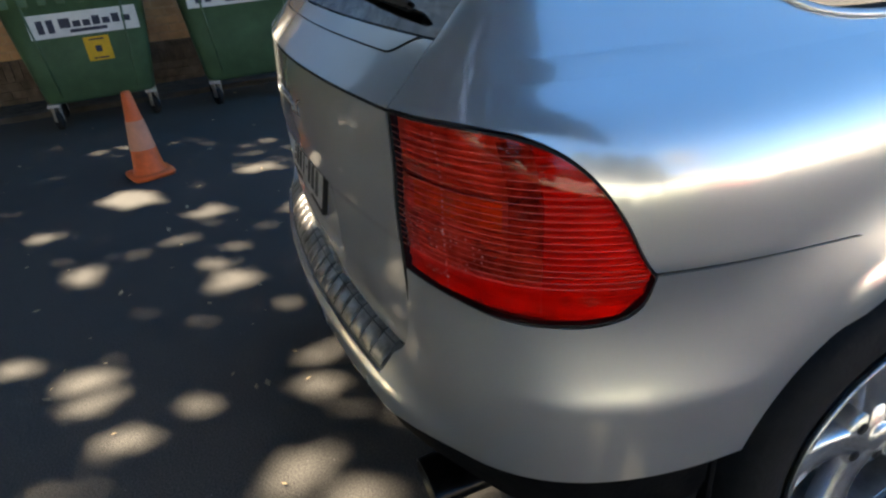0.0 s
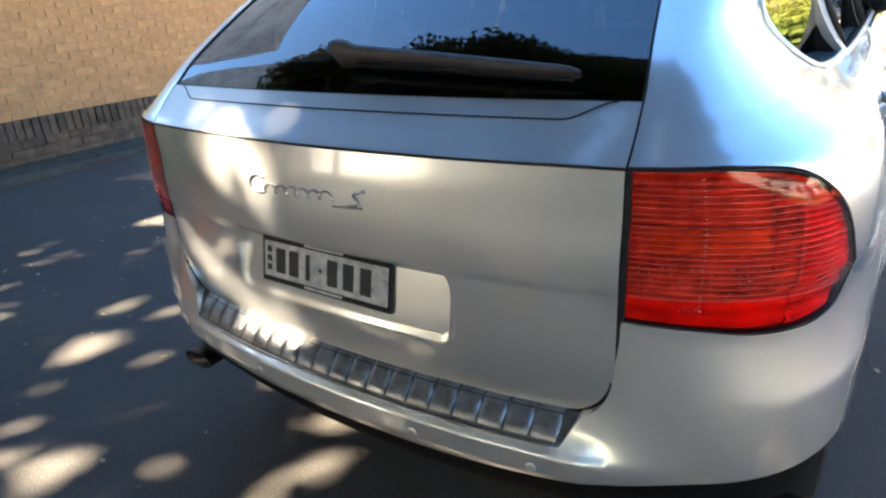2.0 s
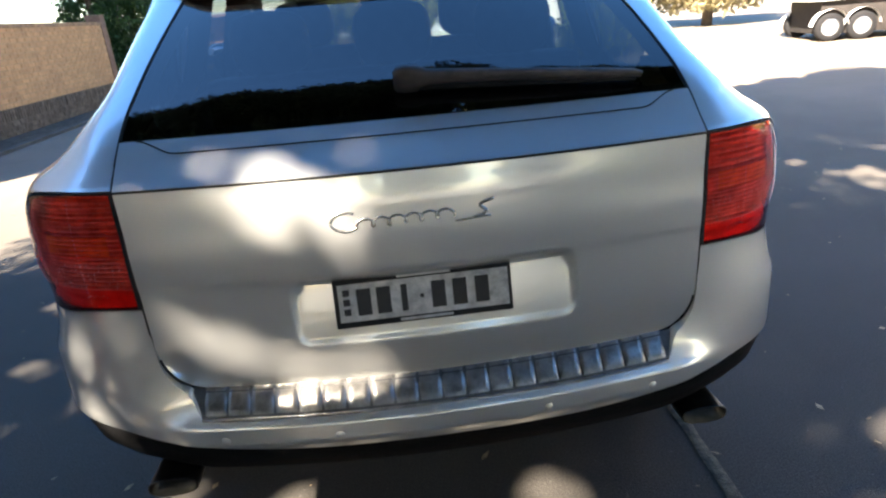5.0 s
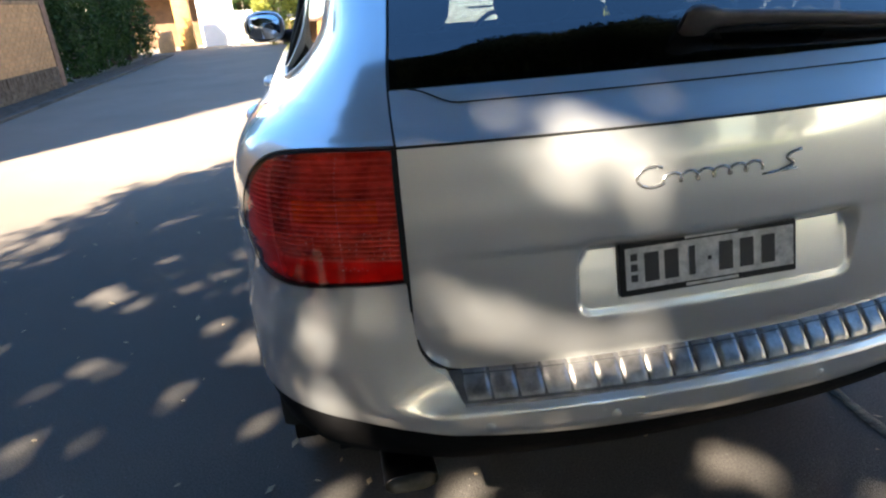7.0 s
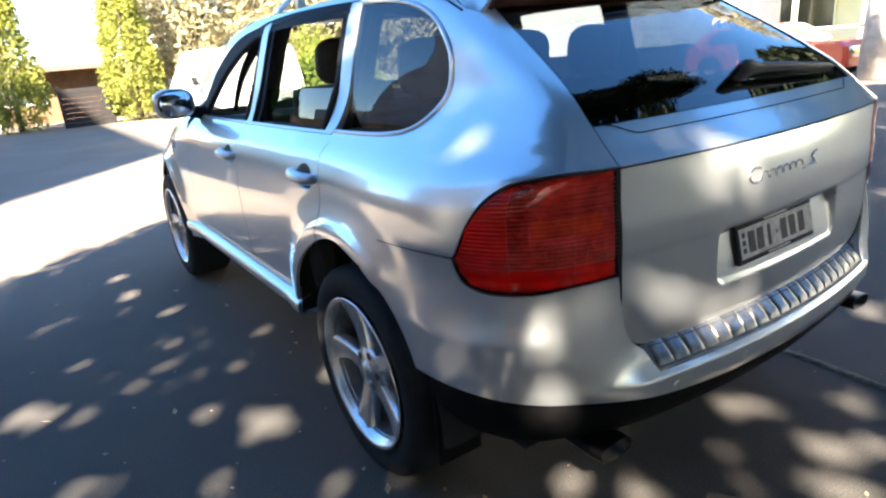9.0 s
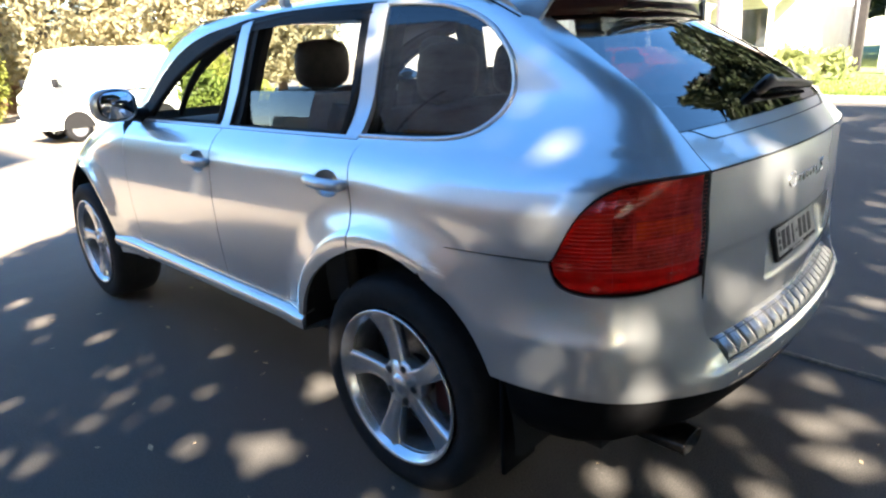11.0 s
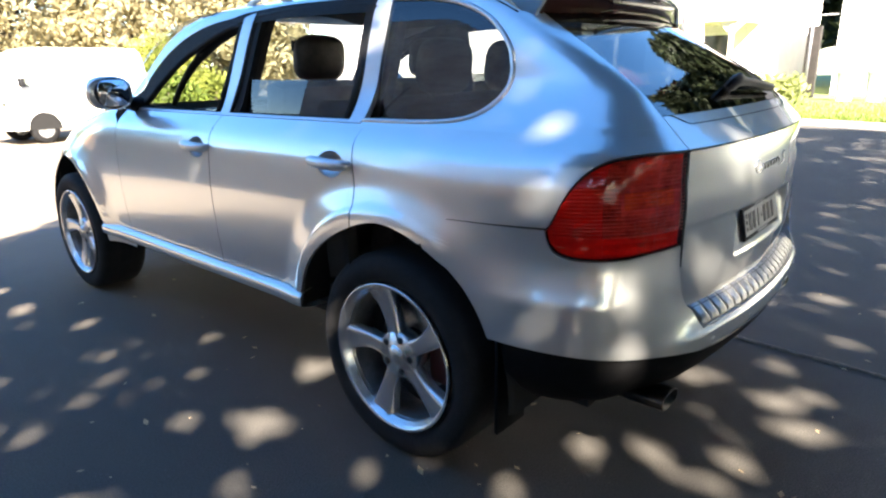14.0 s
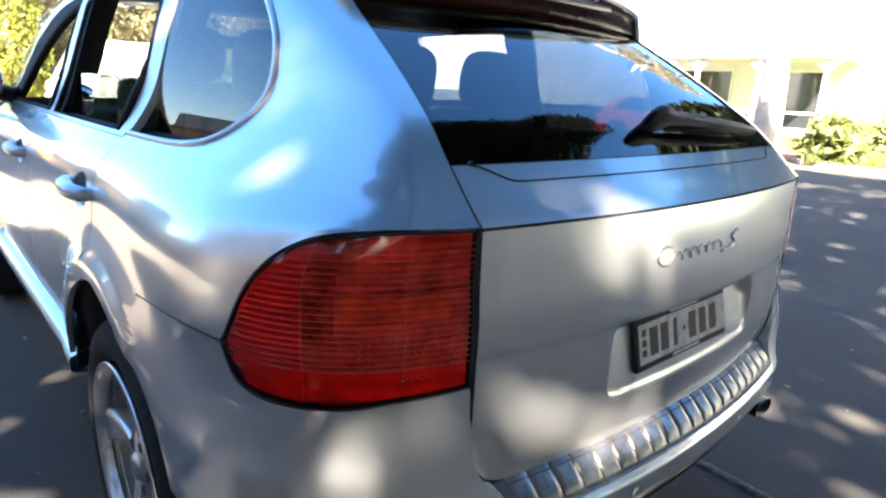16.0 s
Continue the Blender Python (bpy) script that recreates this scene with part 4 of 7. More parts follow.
def cup_hole(bm, yc, zc=1.020):
    """Opens an oval in a door skin for the handle's cup."""
    gone = [f for f in bm.faces if all(((v.co.y - yc) / CUP_R[0]) ** 2 + ((v.co.z - zc) / CUP_R[1]) ** 2 < 1 for v in f.verts)]
    bmesh.ops.delete(bm, geom=gone, context="FACES")
    for v in bm.verts:
        dy, dz = v.co.y - yc, v.co.z - zc
        r = math.hypot(dy / CUP_R[0], dz / CUP_R[1])
        if 0 < r < 1:
            y, z = yc + dy / r, zc + dz / r
            v.co = Vector((math.copysign(side_x(y, z), v.co.x), y, z))
    return bm


def handle(y, mirror, door):
    s = -1 if mirror else 1
    cup = bmesh.new()
    rows = []
    for k in (1.16, 1.0, 0.92, 0.75, 0.5, 0.25, 0.01):
        ring = []
        for a in spread(0, 2 * math.pi * 31 / 32, 32):
            yy, zz = y + CUP_R[0] * k * math.cos(a), 1.020 + CUP_R[1] * k * math.sin(a)
            ring.append(Vector((s * (side_x(yy, zz) - 0.002 - 0.034 * max(0.0, 1 - k * k) ** 0.6), yy, zz)))
        rows.append(ring)
    grid(cup, rows, close=True, flip=mirror)
    part("handle_cup", cup, PAINT, door)
    h = bmesh.new()
    pts = [(s * (side_x(y + d, 1.03) + o), y + d, 1.026 + 0.03 * d) for d, o in ((-0.100, -0.006), (-0.088, 0.016), (-0.05, 0.027), (0.0, 0.030), (0.05, 0.027), (0.088, 0.014), (0.100, -0.006))]
    tube(h, pts, [0.014, 0.019, 0.020, 0.020, 0.020, 0.018, 0.013], 12)
    part("handle", h, TRIM, door, "silver bar door handle")


def window_frame(mirror, door, pts, r=0.011, inset=0.006, mat=None, soft=0):
    w = bmesh.new()
    line = []
    for _ in range(soft):
        pts = [pts[0]] + [(a[0] * (1 - k) + b[0] * k, a[1] * (1 - k) + b[1] * k) for a, b in zip(pts, pts[1:]) for k in (0.25, 0.75)] + [pts[-1]]
    for y, z in pts:
        p = side(y, z) - out(skin, 2 + y - CORNER_Y(z), z) * inset
        line.append(Vector((-p.x if mirror else p.x, p.y, p.z)))
    tube(w, line, r, 6)
    part("window_seal", w, mat or BLACK, door)


def pane_skin(y, z):
    """The side glass: below mid-height it drops more upright than the body's shoulder."""
    p = side(y, max(z, 1.38))
    d = max(0.0, 1.38 - z)
    return Vector((p.x + 0.27 * d - 0.30 * d * d, p.y, z))


def window_ledge(y0, y1, low, mirror, owner):
    b = bmesh.new()
    rows = []
    for y in spread(y0, y1, 24):
        a, c = side(y, low(y) - 0.003), pane_skin(y, low(y) + 0.002)
        rows.append([Vector((-p.x if mirror else p.x, p.y, p.z)) for p in (a, c - Vector((0.014, 0, 0)), c - Vector((0.014, 0, 0.05)))])
    grid(b, rows, flip=not mirror)
    part("window_ledge", b, BLACK, owner)


# window openings, as bottom and top edges over y
TOPZ = curve((0.66, 1.31), (0.70, 1.412), (0.78, 1.485), (0.90, 1.535), (1.05, 1.560), (1.25, 1.573), (1.75, 1.583), (2.03, 1.572), (2.18, 1.543), (2.32, 1.508), (2.47, 1.458), (2.62, 1.394), (2.80, 1.282), (2.94, 1.162))
QLOW = curve((0.656, 1.300), (0.67, 1.245), (0.72, 1.200), (0.80, 1.180), (0.95, 1.171), (1.20, 1.169))


def roof_rail_low(y):
    return max(TOPZ(y) + 0.008 if y < 2.94 else 0.0, BELT + 0.003)


PILLAR_HIGH = curve((1.0, 1.603), (2.30, 1.603), (2.48, 1.598), (2.62, 1.570), (2.75, 1.522), (2.86, 1.450), (2.95, 1.372), (3.03, 1.300), (3.165, 1.160))


for mirror in (True, False):
    d = panel(skin_y, spread(DOOR_R + GAP, DOOR_F - GAP, 80), lambda y: max(SILL_Z + 0.012, arch_f(y) if y < AXLE_R + ARCH else 0.0), lambda y: BELT, 56, lean=door_r_lean, mirror=mirror)
    rear_door = part("rear_door", cup_hole(d, 1.262), PAINT, car)
    handle(1.262, mirror, rear_door)
    d = panel(skin_y, spread(DOOR_F + GAP, 3.05 - GAP, 80), lambda y: SILL_Z + 0.012, lambda y: BELT, 56, mirror=mirror)
    front_door = part("front_door", cup_hole(d, 2.195), PAINT, car)
    handle(2.195, mirror, front_door)
    # glass
    for name, y0, y1, low, mat in (("quarter_window", 0.660, 1.190, QLOW, SIDE_GLASS), ("rear_door_window", 1.285, 2.035, lambda y: BELT + 0.010, None), ("front_door_window", 2.15, 2.92, lambda y: BELT + 0.010, None)):
        if mat is None:
            # wound down about halfway, the pane's upper edge stands in the opening
            top = (lambda y: 1.305) if name == "rear_door_window" else (lambda y: min(TOPZ(y), 1.175))
            g = panel(pane_skin, spread(y0, y1, 14), low, lambda y: max(low(y) + 0.001, min(TOPZ(y), top(y))), 8, sink=0.016, depth=0.0, mirror=mirror)
            part("side_window", g, SIDE_GLASS, rear_door if y0 < 2 else front_door, "side window glass wound partly down")
        else:
            g = panel(pane_skin, spread(y0, y1, 40), low, lambda y: max(TOPZ(y), low(y) + 0.0005), 18, sink=0.004, depth=0.0, mirror=mirror)
            part("side_window", g, mat, car, "tinted rear quarter window")
        window_ledge(y0 + 0.02, y1, low, mirror, car if mat else rear_door if y0 < 2 else front_door)
    window_frame(mirror, rear_door, [(1.285, 1.165), (1.275, 1.35), (1.262, 1.55), (1.32, 1.564), (1.75, 1.573), (1.96, 1.562), (1.985, 1.53), (2.02, 1.30), (2.04, 1.165), (1.285, 1.162)], 0.016, 0.014)
    window_frame(mirror, front_door, [(2.15, 1.162), (2.115, 1.35), (2.085, 1.530)] + [(y, TOPZ(y) - 0.016) for y in spread(2.16, 2.91, 16)] + [(2.15, 1.160)], 0.016, 0.014)
    window_frame(mirror, car, [(1.19, 1.167), (0.95, 1.168), (0.80, 1.176), (0.72, 1.195), (0.668, 1.243), (0.652, 1.305), (0.668, 1.37), (0.70, 1.418), (0.78, 1.490), (0.90, 1.540), (1.05, 1.564), (1.19, 1.572)], 0.009, 0.001, TRIM, 2)
    # pillars
    for y0, y1, lean in ((1.192, 1.262, 0.0), (2.045, 2.120, -0.055)):
        pl = panel(skin_y, spread(y0, y1, 5), lambda y: BELT + 0.006, lambda y: TOPZ(y) + 0.004, 14, sink=0.001, depth=0.02, lean=lambda a, z: lean * (z - BELT) / 0.4, mirror=mirror)
        part("pillar", pl, TRIM, car, "satin silver window pillar")
    for y0, y1, lean in ((1.264, 1.312, 0.0), (1.990, 2.043, -0.055), (2.121, 2.150, -0.055)):
        pl = panel(skin_y, spread(y0, y1, 4), lambda y: BELT + 0.006, lambda y: TOPZ(y) - 0.02, 14, sink=0.010, depth=0.03, lean=lambda a, z: lean * (z - BELT) / 0.4, mirror=mirror)
        part("window_surround", pl, BLACK, rear_door if y0 < 2.1 else front_door)
    # belt strip
    bs = panel(skin_y, spread(1.195, 3.10, 60), lambda y: BELT + 0.001, lambda y: BELT + 0.011, 3, sink=-0.002, depth=0.012, mirror=mirror)
    part("belt_strip", bs, TRIM, car)
    # roof side above the windows and down the front pillar
    def pillar_mid(y):
        return roof_rail_low(y) + (PILLAR_HIGH(y) - roof_rail_low(y)) * 0.42 * smooth01((y - 1.90) / 0.5)

    for low, high, mat, name, inset in ((pillar_mid, PILLAR_HIGH, PAINT, "roof_side", 0.0), (lambda y: max(TOPZ(y) - (0.044 if y < 2.06 else 0.020) if y < 2.94 else 0.0, BELT + 0.002), lambda y: max(pillar_mid(y), roof_rail_low(y) + 0.003), BLACK, "pillar_trim", 0.003)):
        ap = bmesh.new()
        rows = []
        for y in spread(1.04 if inset == 0 else 1.264, 3.16, 80):
            row = []
            for k in spread(0, 1, 8):
                z = low(y) + (high(y) - low(y)) * k
                x = side_x(y, z) - inset - (0.035 * k ** 3 * smooth01((y - 2.2) / 0.4) if inset == 0 else 0.0)
                row.append(Vector((-x if mirror else x, y, z)))
            rows.append(row)
        grid(ap, rows, flip=mirror == False)
        part(name, ap, mat, car)
    # sill
    sl = bmesh.new()
    rows = []
    for y in spread(AXLE_R + ARCH - 0.012, AXLE_F - ARCH + 0.02, 30):
        x = min(side_x(y, 0.50), side_x(2.4, 0.50) + 0.010)
        rows.append([Vector(((-1 if mirror else 1) * v, y, z)) for v, z in ((x - 0.03, 0.512), (x + 0.006, 0.503), (x + 0.030, 0.494), (x + 0.034, 0.486), (x + 0.033, 0.452), (x + 0.028, 0.444), (x - 0.02, 0.436), (x - 0.10, 0.430))])
    grid(sl, rows, flip=mirror)
    part("sill", sl, PAINT, car)
    # rear pillar: between quarter window and tailgate
    rp = bmesh.new()
    rows = []
    for z in spread(BELT, 1.603, 36):
        # the window's rear edge at this height
        if z < 1.169:
            yw = 1.192
        elif z < 1.308:
            ys = [y for y in spread(0.656, 1.20, 200) if QLOW(y) <= z]
            yw = min(ys) - 0.002
        else:
            ys = [y for y in spread(0.656, 1.30, 240) if TOPZ(y) >= z]
            yw = min((min(ys) - 0.002) if ys else 1.045, 1.045)
        q1 = 2 + yw - CORNER_Y(z)
        if q1 < 2:
            lo, hi = 1.0, 2.0
            for _ in range(30):
                mid = (lo + hi) / 2
                lo, hi = (mid, hi) if skin(mid, z).y < yw else (lo, mid)
            q1 = lo
        rows.append([(lambda p: Vector((-p.x, p.y, p.z)) if mirror else p)(skin(q, z)) for q in spread(1.004, q1, 44)])
    grid(rp, rows, flip=not mirror)
    part("rear_pillar", rp, PAINT, car)
    # mirror
    s = -1 if mirror else 1
    mb = bmesh.new()
    bmesh.ops.create_uvsphere(mb, u_segments=28, v_segments=18, radius=1.0)
    for v in mb.verts:
        c = v.co
        k = lambda t: math.copysign(abs(t) ** 0.72, t)
        v.co = Vector((s * (0.972 + 0.108 * k(c.x)), 2.91 + (0.085 * k(c.y) if c.y > 0 else 0.030 * k(c.y)), 1.246 + 0.082 * k(c.z)))
    wing_mirror = part("wing_mirror", mb, PAINT, car)
    mg = bmesh.new()
    prism(mg, [(0.086 * math.copysign(abs(math.cos(t)) ** 0.6, math.cos(t)), 0.064 * math.copysign(abs(math.sin(t)) ** 0.6, math.sin(t))) for t in spread(0, 2 * math.pi * 35 / 36, 36)], 0, 0.004, Matrix.Translation((s * 0.972, 2.866, 1.246)) @ pose(0, 0, 0, 90, 0, s * -15))
    part("mirror_glass", mg, MIRROR, wing_mirror, "mirror glass")
    mf = bmesh.new()
    bmesh.ops.create_uvsphere(mf, u_segments=24, v_segments=12, radius=1.0, matrix=Matrix.Translation((s * 0.972, 2.876, 1.246)) @ pose(0, 0, 0, 0, 0, s * -15) @ Matrix.Diagonal((0.100, 0.012, 0.075, 1)))
    part("mirror_frame", mf, BLACK, wing_mirror)
    ma = bmesh.new()
    tube(ma, [(s * 0.80, 2.95, 1.175), (s * 0.87, 2.94, 1.19), (s * 0.93, 2.92, 1.205)], [0.045, 0.034, 0.028], 8)
    part("mirror_arm", ma, BLACK, wing_mirror)
    # front wing and bonnet half
    fw = bmesh.new()
    rows = [[(lambda p: Vector((-p.x, p.y, p.z)) if mirror else p)(front_skin(f, z)) for f in spread(0.0, 1.0, 90)] for z in spread(0.40, BELT, 60)]
    vs = grid(fw, rows, flip=not mirror)
    cut = []
    for f in fw.faces:
        rs = [math.hypot(v.co.y - AXLE_F, v.co.z - HUB_Z) for v in f.verts]
        if all(r < ARCH for r in rs) and abs(f.verts[0].co.x) > 0.5:
            cut.append(f)
    bmesh.ops.delete(fw, geom=cut, context="FACES")
    for v in fw.verts:
        dy, dz = v.co.y - AXLE_F, v.co.z - HUB_Z
        r = math.hypot(dy, dz)
        if r < ARCH and abs(v.co.x) > 0.5:
            v.co.y, v.co.z = AXLE_F + dy * ARCH / r, HUB_Z + dz * ARCH / r
    part("front_wing", fw, PAINT, car)
    # windscreen half
    ws = bmesh.new()
    rows = [[(lambda p: Vector((-p.x, p.y, p.z)) if mirror else p)(front_skin(f, z)) for f in spread(0.06, 1.0, 24)] for z in spread(BELT, 1.60, 12)]
    grid(ws, rows, flip=mirror)
    part("windscreen", ws, CLEAR_GLASS, car, "clear windscreen glass")

SMOKED = material("smoked_plastic", (0.060, 0.020, 0.013), 0.16, 0, 0.2, 12, spec=0.4)
# roof
ROOF_Z = 1.602


def roof_edge(y):
    """Half width of the roof where it meets the sides."""
    y0, bow, xh, yc = REAR_Y(ROOF_Z), BOW(ROOF_Z), HATCH_X(ROOF_Z), CORNER_Y(ROOF_Z)
    if y <= y0 + bow:
        return xh * math.sqrt(max(0.0, (y - y0) / bow))
    if y >= 2.45:
        return side_x(2.45, ROOF_Z) * math.sqrt(max(0.0, 1 - ((y - 2.45) / 0.28) ** 2.2))
    if y >= yc:
        return side_x(y, ROOF_Z)
    lo, hi = 1.0, 2.0
    for _ in range(30):
        mid = (lo + hi) / 2
        lo, hi = (mid, hi) if skin(mid, ROOF_Z).y < y else (lo, mid)
    return skin(lo, ROOF_Z).x


rf = bmesh.new()
rows = []
ys = [REAR_Y(ROOF_Z) + 0.001 + d for d in (0, 0.004, 0.012, 0.025, 0.04, 0.06, 0.085, 0.1, 0.13, 0.17)] + spread(0.95, 2.45, 26) + [2.5, 2.55, 2.6, 2.65, 2.69, 2.715, 2.725]
for y in ys:
    w = roof_edge(y)
    rows.append([Vector((w * u, y, ROOF_Z + 0.082 * (1 - abs(u) ** 2.6) * smooth01((y - 0.70) / 0.55) * smooth01((2.74 - y) / 0.5))) for u in spread(-1, 1, 30)])
grid(rf, rows)
part("roof", rf, PAINT, car)
for s in (-1, 1):
    b = bmesh.new()
    tube(b, [(s * 0.565, y, z) for y, z in ((1.02, 1.650), (1.06, 1.682), (1.14, 1.694), (1.6, 1.704), (1.86, 1.698), (2.02, 1.676), (2.18, 1.642), (2.24, 1.625))], [0.012, 0.015, 0.014, 0.013, 0.013, 0.013, 0.012, 0.010], 8)
    rail = part("roof_rail", b, TRIM, car, "silver roof rail")
    for y in (1.08, 1.93):
        f = bmesh.new()
        box(f, s * 0.565 - 0.016, s * 0.565 + 0.016, y - 0.022, y + 0.022, 1.625, 1.695, 0.008)
        part("rail_foot", f, TRIM, rail)

# roof spoiler over the rear window: silver top and cheeks, dark rear face
def spoiler_row(u):
    return 0.596 * u, 0.115 * u * u, 0.084 * smooth01((abs(u) - 0.84) / 0.16)


sp = bmesh.new()
rows = []
for u in spread(-1, 1, 56):
    x, bow, drop = spoiler_row(u)
    e = smooth01((abs(u) - 0.9) / 0.1)
    row = [Vector((x, 0.98, 1.652 - 0.048 * u * u - 0.008 * e)), Vector((x, 0.80 + 0.3 * bow, 1.640 - 0.046 * u * u - 0.02 * e)), Vector((x, 0.68 + 0.7 * bow, 1.622 - 0.038 * u * u - drop * 0.35)), Vector((x, 0.585 + bow, 1.599 - 0.030 * u * u - drop * 0.8)),
           Vector((x, 0.556 + bow, 1.585 - 0.026 * u * u - drop)), Vector((x, 0.548 + bow, 1.578 - 0.026 * u * u - drop)), Vector((x, 0.552 + bow, 1.570 - 0.026 * u * u - drop)), Vector((x, 0.564 + bow, 1.566 - 0.026 * u * u - drop))]
    rows.append(row)
grid(sp, rows, flip=True)
for end, f in ((rows[0], False), (rows[-1], True)):
    grid(sp, [end, [Vector((p.x * 0.985, p.y + 0.01, p.z - 0.075)) for p in end]], flip=f)
spoiler = part("roof_spoiler", sp, PAINT, car, "silver roof spoiler with a dark rear face")
us = bmesh.new()
rows = []
for u in spread(-0.985, 0.985, 50):
    x, bow, drop = spoiler_row(u)
    rows.append([Vector((x, 0.559 + bow, 1.568 - 0.026 * u * u - drop)), Vector((x * 0.99, 0.568 + bow, min(1.545, 1.556 - 0.026 * u * u - drop))), Vector((x * 0.98, 0.575 + 0.8 * bow, min(1.497, 1.545 - drop))), Vector((x * 0.96, 0.66 + 0.8 * bow, 1.490))])
grid(us, rows, flip=True)
part("rear_face", us, SMOKED, spoiler, "dark smoked rear face")


def q_at(x, z):
    lo, hi = 1.0, 2.0
    for _ in range(24):
        q = (lo + hi) / 2
        lo, hi = (q, hi) if skin(q, z).x < x else (lo, q)
    return q


gap_shade([(skin, q_at(0.606, z), z) for z in spread(1.495, 1.597, 14)], 0.0045, 0.002)
bl = bmesh.new()
box(bl, -0.26, 0.26, 0.558, 0.574, 1.530, 1.552, 0.003)
part("brake_light", bl, SMOKED, spoiler, "smoked red high brake light")

# ---- number plate, lettering bars, badge ----
PLATE = material("plate_white", (0.46, 0.455, 0.43), 0.5, 0, 0.25, 35)
INK = material("plate_ink", (0.02, 0.02, 0.02), 0.6, 0, 0.2, 30)
PY, PZ, PT = 0.096, 0.832, 12.0
pm = pose(PLATE_C, PY, PZ, 90 - PT, 0, 0)      # local x right, local y up the plate, local z towards the viewer
fr = bmesh.new()
box(fr, -0.192, 0.192, -0.055, 0.055, -0.004, 0.008, 0.004)
plate = part("number_plate", fr, BLACK, car, "white number plate in a black frame")
plate.matrix_world = pm
b = bmesh.new()
box(b, -0.182, 0.184, -0.041, 0.041, 0.008, 0.0095)
part("plate_face", b, PLATE, plate)
xs = (-0.128, -0.086, -0.042, 0.032, 0.078, 0.126)
for i, x in enumerate(xs):
    b = bmesh.new()
    wch = 0.013 if i == 2 else 0.030
    box(b, x - wch / 2, x + wch / 2, -0.029, 0.029, 0.0095, 0.0105, 0.0)
    part("character_bar", b, INK, plate)
b = bmesh.new()
box(b, -0.008, 0.0, -0.004, 0.004, 0.0095, 0.0105)
part("character_bar", b, INK, plate)
for k in range(3):
    b = bmesh.new()
    box(b, -0.172, -0.158, 0.016 - 0.021 * k, 0.030 - 0.021 * k, 0.0095, 0.0105)
    part("character_bar", b, INK, plate)
for y0 in (0.0445, -0.0505):
    b = bmesh.new()
    box(b, -0.055, 0.060, y0, y0 + 0.006, 0.008, 0.0086)
    part("caption_bar", b, PLATE, plate)
# model badge: plain strokes, a tall opening loop, a run of waves and a closing double bend
bd = bmesh.new()


def badge_stroke(points, r):
    line = []
    for x, z in points:
        line.append(skin(x / 0.618, z) + out(skin, x / 0.618, z) * 0.0012)
    tube(bd, line, r, 6)


badge_stroke([(-0.163 + 0.030 * math.cos(a), 1.018 + 0.019 * math.sin(a)) for a in spread(0.9, 5.6, 40)], 0.0031)
pts = []
for t in spread(0, 1, 170):
    a = 2 * math.pi * 6.0 * t
    tall = 1.0 + 0.9 * math.exp(-((t - 0.27) / 0.05) ** 2) * (1 if math.cos(a) > 0 else 0)
    pts.append((-0.140 + 0.196 * t - 0.009 * math.sin(a), 1.0125 - 0.0085 * math.cos(a) * tall + 0.004 * t))
badge_stroke(pts, 0.0029)
badge_stroke([(0.118 - 0.022 * math.sin(a) + 0.012 * a, 1.018 + 0.0065 * a) for a in spread(-2.7, 2.7, 40)], 0.0035)
badge_stroke([(0.058 + 0.075 * t, 0.9975 + 0.004 * t) for t in spread(0, 1, 8)], 0.0027)
part("badge", bd, BADGE, tailgate, "chrome badge strokes")

# ---- exhaust tips ----
EXHAUST = material("dark_steel", (0.035, 0.033, 0.031), 0.3, 0.9, 0.3, 30)
for s in (-1, 1):
    e = bmesh.new()
    prof = [(1.0, 0.0), (1.0, 0.004), (0.93, 0.006), (0.90, -0.10), (0.0001, -0.10)]
    m4 = Matrix.Translation((s * 0.655, 0.120, 0.398)) @ pose(0, 0, 0, 90, 0, 0)
    ring = []
    for r, h in [(0.94, -0.22), (1.0, -0.02)] + prof:
        row = []
        for k in range(40):
            t = 2 * math.pi * k / 40
            cx, cz = math.cos(t), math.sin(t)
            row.append(m4 @ Vector((0.058 * r * math.copysign(abs(cx) ** 0.75, cx), 0.024 * r * math.copysign(abs(cz) ** 0.75, cz), h)))
        ring.append(row)
    grid(e, ring, close=True)
    tip = part("exhaust_tip", e, EXHAUST, car, "oval steel exhaust tip")
    e = bmesh.new()
    box(e, s * 0.655 - 0.046, s * 0.655 + 0.046, 0.215, 0.22, 0.378, 0.418)
    part("tip_inside", e, DARK, tip)

# ---- wheels ----


